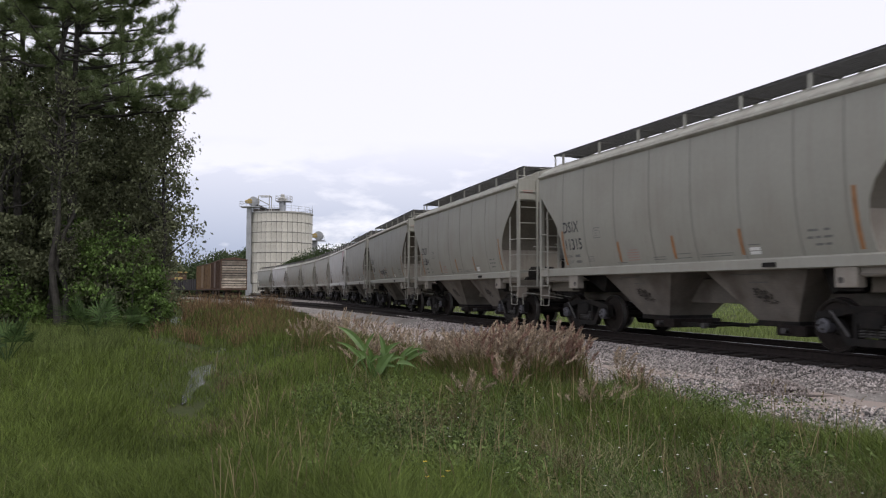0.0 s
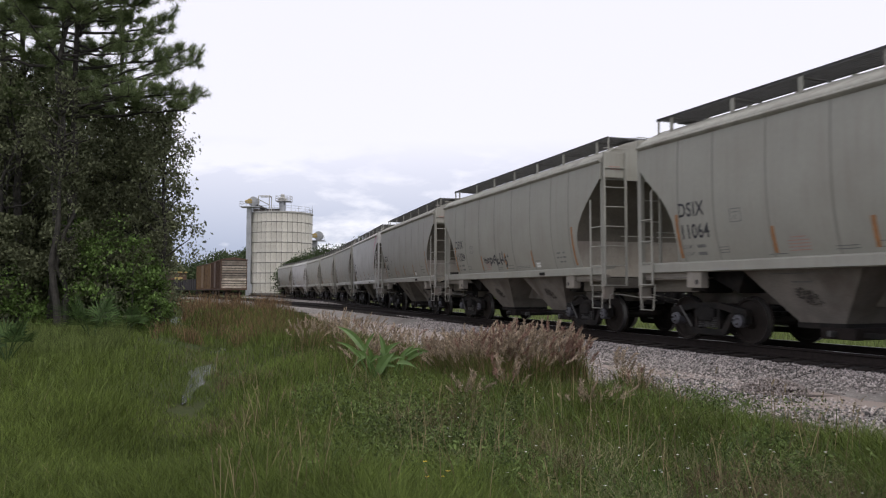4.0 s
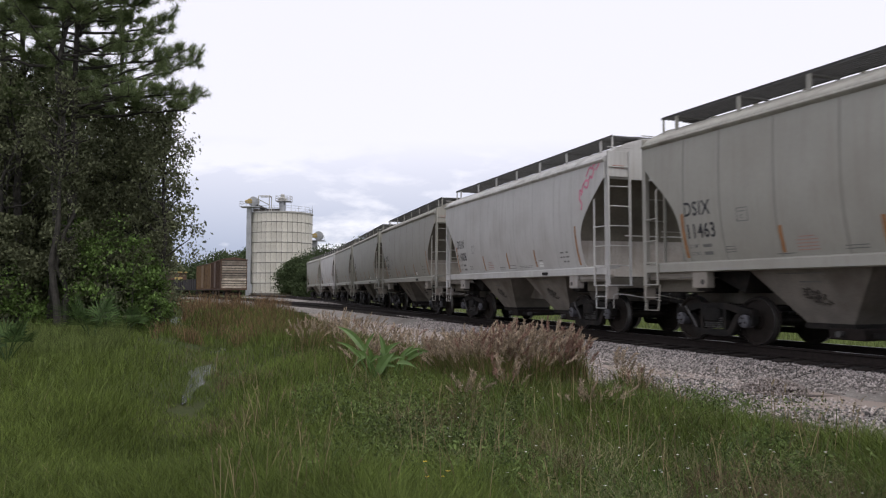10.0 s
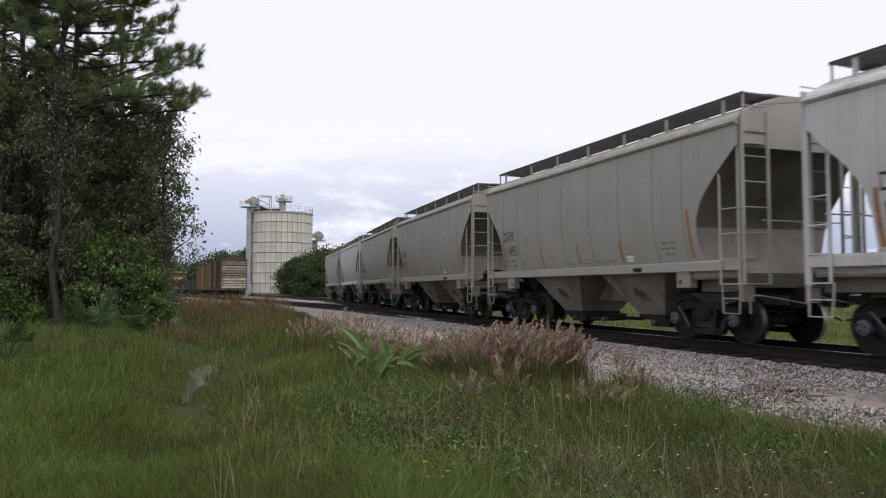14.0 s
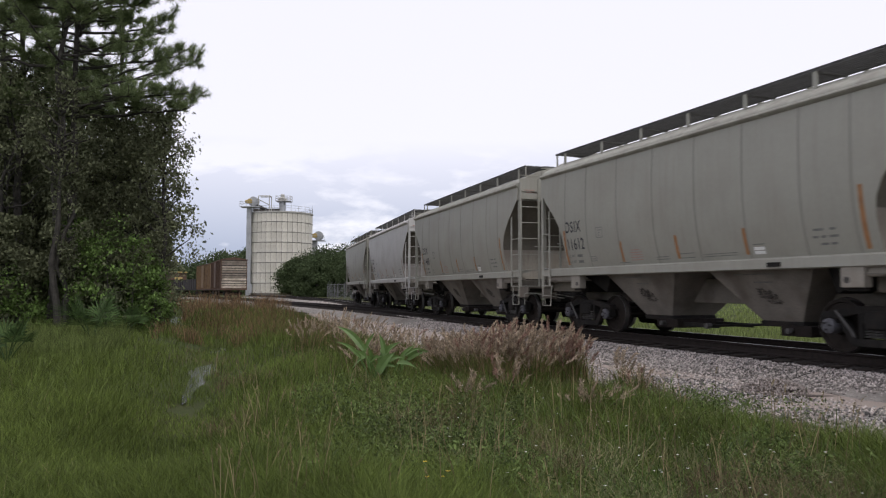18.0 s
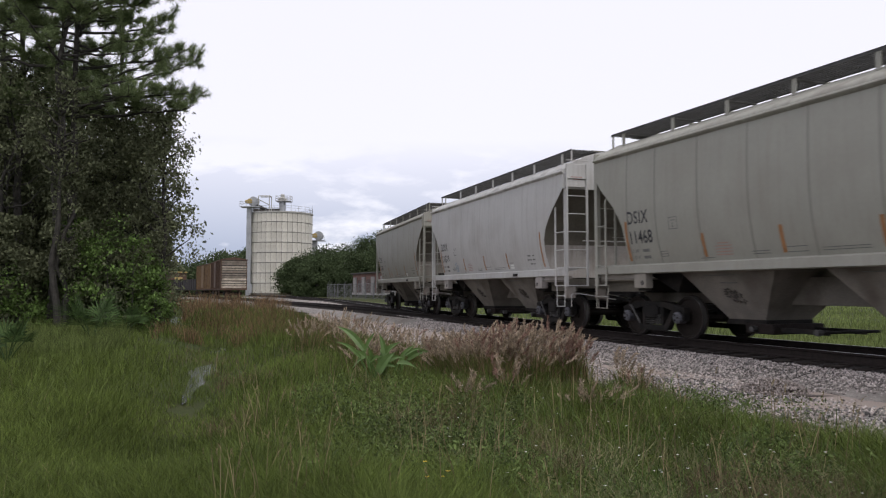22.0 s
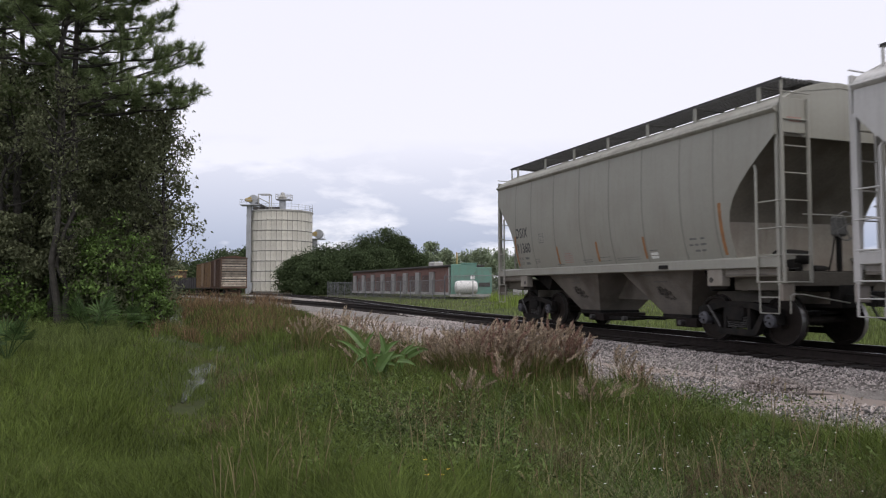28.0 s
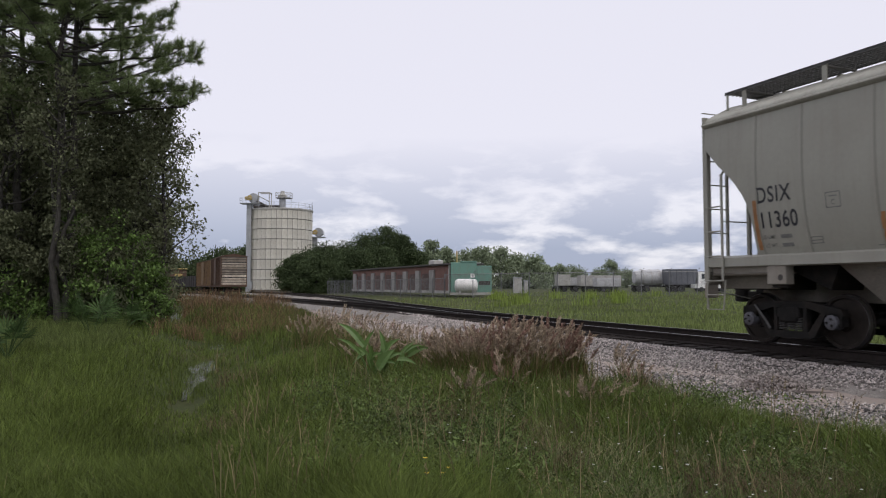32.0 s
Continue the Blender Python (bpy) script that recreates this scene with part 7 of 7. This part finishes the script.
def broad_plant():
    """A clump of large pointed leaves on short stalks."""
    x0, y0 = bearing(678, 12.6)
    t = thing("broad_leaved_plant", pose(x0, y0, float(ground_z(x0, y0))), "bright green plant with large pointed leaves", "plant")
    rr = random.Random(8)
    for tx, tz, bx, bz_, wd in BROAD_LEAVES:
        by = rr.uniform(-0.25, 0.2)
        base, tip = Vector((bx, by, bz_)), Vector((tx, by + rr.uniform(-0.25, 0.1), tz))
        d = tip - base
        side = d.cross(Vector((rr.uniform(-0.45, 0.45), -0.9, rr.uniform(0.1, 0.6)))).normalized()
        nrm = side.cross(d).normalized()
        sh = Shape()
        rows = 10
        for i in range(rows):
            f = i / (rows - 1)
            w = 0.78 * wd * math.sin(math.pi * (0.10 + 0.90 * f) ** 0.6) if i < rows - 1 else 0.002
            p = base + d * f + Vector((0, 0, 1)) * d.length * 0.12 * math.sin(math.pi * f)
            sh.v += [tuple(p - side * w + nrm * w * 0.35), tuple(p), tuple(p + side * w + nrm * w * 0.35)]
        for i in range(rows - 1):
            q = 3 * i
            sh.f += [(q, q + 1, q + 4, q + 3), (q + 1, q + 2, q + 5, q + 4)]
        leaf = part("leaf", sh, M_BIG, t)
        part("stalk", Shape().tube([(bx * 0.4, by * 0.4, -0.05), (bx * 0.75, by * 0.7, bz_ * 0.6), tuple(base)], [0.016, 0.012, 0.008], 6), M_BIG, leaf)
    return t


broad_plant()


def palmetto(px, d, size, seed):
    x0, y0 = bearing(px, d)
    z0 = float(ground_z(x0, y0))
    t = thing("palmetto", pose(x0, y0, z0), "dark green palmetto with fan-shaped fronds", "palm", "palmettos in the grass")
    rr = random.Random(seed)
    for k in range(9):
        a, e = rr.uniform(0, 6.28), rr.uniform(0.65, 1.35)
        d0 = Vector((math.cos(a) * math.cos(e), math.sin(a) * math.cos(e), math.sin(e)))
        hub = d0 * size * rr.uniform(0.5, 0.8)
        sh = Shape().tube([(0, 0, 0), tuple(hub * 0.5 + Vector((0, 0, 0.05))), tuple(hub)], 0.012, 5)
        side = d0.cross(Vector((0, 0, 1))).normalized()
        for j in range(15):
            b = (j / 14 - 0.5) * 2.6
            dd = (d0 * math.cos(b) + side * math.sin(b) + Vector((0, 0, -0.15))).normalized()
            n = dd.cross(d0.cross(side)).normalized()
            ln = size * 0.55 * (0.75 + 0.25 * math.cos(b))
            sh.add([hub, hub + dd * ln * 0.5 - n * 0.02, hub + dd * ln + Vector((0, 0, -0.06)), hub + dd * ln * 0.5 + n * 0.02], [(0, 1, 2, 3)])
        part("frond", sh, M_PALM, t)


palmetto(165, 22.5, 1.5, 1)
palmetto(18, 15.6, 0.95, 2)
palmetto(225, 27, 1.0, 4)

# shallow water standing in the ditch
rw = np.random.default_rng(77)
for line, level, w in ((((-4.3, 12.3), (-4.75, 14.0), (-5.3, 16.2), (-7.2, 24.1)), -0.822, 0.34), (((-11.2, 32.5), (-14.2, 39.0), (-18.0, 50.0)), -0.79, 0.6)):
    pts = np.array(line)
    ys = np.linspace(pts[0, 1], pts[-1, 1], 40)
    xs = np.interp(ys, pts[:, 1], pts[:, 0])
    sh = Shape()
    ws = w * np.interp(np.arange(40), [0, 3, 16, 34, 39], [0.05, 0.25, 0.8, 1.0, 0.1]) * (1 + 0.3 * np.sin(np.arange(40) * 0.9))
    sh.v = [(a + e * h, b, level) for a, b, h in zip(xs, ys, ws) for e in (-1, 1)]
    sh.f = [(2 * i, 2 * i + 1, 2 * i + 3, 2 * i + 2) for i in range(39)]
    solid("puddle", sh, M_PUDDLE, "still shallow water in the ditch", "water", kind="structure", smooth=False)
f = rw.uniform(0, 1, 4600)
x, y = np.interp(f, [0, 0.15, 0.6, 0.8, 1], [-4.3, -4.75, -7.2, -11.2, -18.0]), np.interp(f, [0, 0.15, 0.6, 0.8, 1], [12.2, 14.0, 24.1, 32.5, 50.0])
x = x + rw.normal(0, 0.3, len(x))
keep = patchy(x, y, 0.8, 44) > 0.40
x, y = x[keep], y[keep]
blades("ditch_grass", x, y, rw.uniform(0.10, 0.36, len(x)), 0.003 + 0.0004 * y, rw, M_GRASS, "thin grass growing in the ditch water", 0.9)

# small flowers
def flowers(name, n, px0, px1, d0, d1, material, label, size, h0, h1, seed):
    rr = np.random.default_rng(seed)
    x, y = meadow(rr, n * 2, d0, d1, 1.0, px0, px1)
    x, y = x[:n], y[:n]
    c = np.stack([x, y, ground_z(x, y) + rr.uniform(h0, h1, len(x))], -1)
    k = 5
    a = rr.uniform(0, 6.28, len(x))[:, None] + np.arange(k) * 2 * np.pi / k
    d = np.stack([np.cos(a), np.sin(a) * 0.7, 0.4 + 0 * a], -1)
    s = np.stack([-np.sin(a), np.cos(a), 0 * a], -1) * size * 0.35
    v = np.stack([np.repeat(c[:, None], k, 1), c[:, None] + d * size * 0.6 + s, c[:, None] + d * size, c[:, None] + d * size * 0.6 - s], 2)
    tagged(new(name, fast_mesh(name, v.reshape(-1, 3), np.arange(len(x) * k * 4).reshape(-1, 4), material)), label, "flowers", kind="stuff")


flowers("white_flowers", 60, 780, 1560, 4.6, 10, M_PETAL, "tiny white wildflowers in the grass", 0.012, 0.3, 0.5, 5)
flowers("yellow_flowers", 4, 750, 800, 4.8, 5.4, M_GOLD, "tiny yellow wildflowers in the grass", 0.02, 0.35, 0.5, 6)


# ---------------------------------------------------------------- what moves
def motions():
    for k, car in enumerate(cars):
        walk(car, [(t / 2, car_pose(k, t / 2)) for t in range(65)])
    for ob, k, x in wheels:
        walk(ob, [(t / 10, pose(x, 0, 0.457, 0, math.degrees(travelled(t / 10) / 0.457) + 37 * k, 0)) for t in range(321)])


motions()
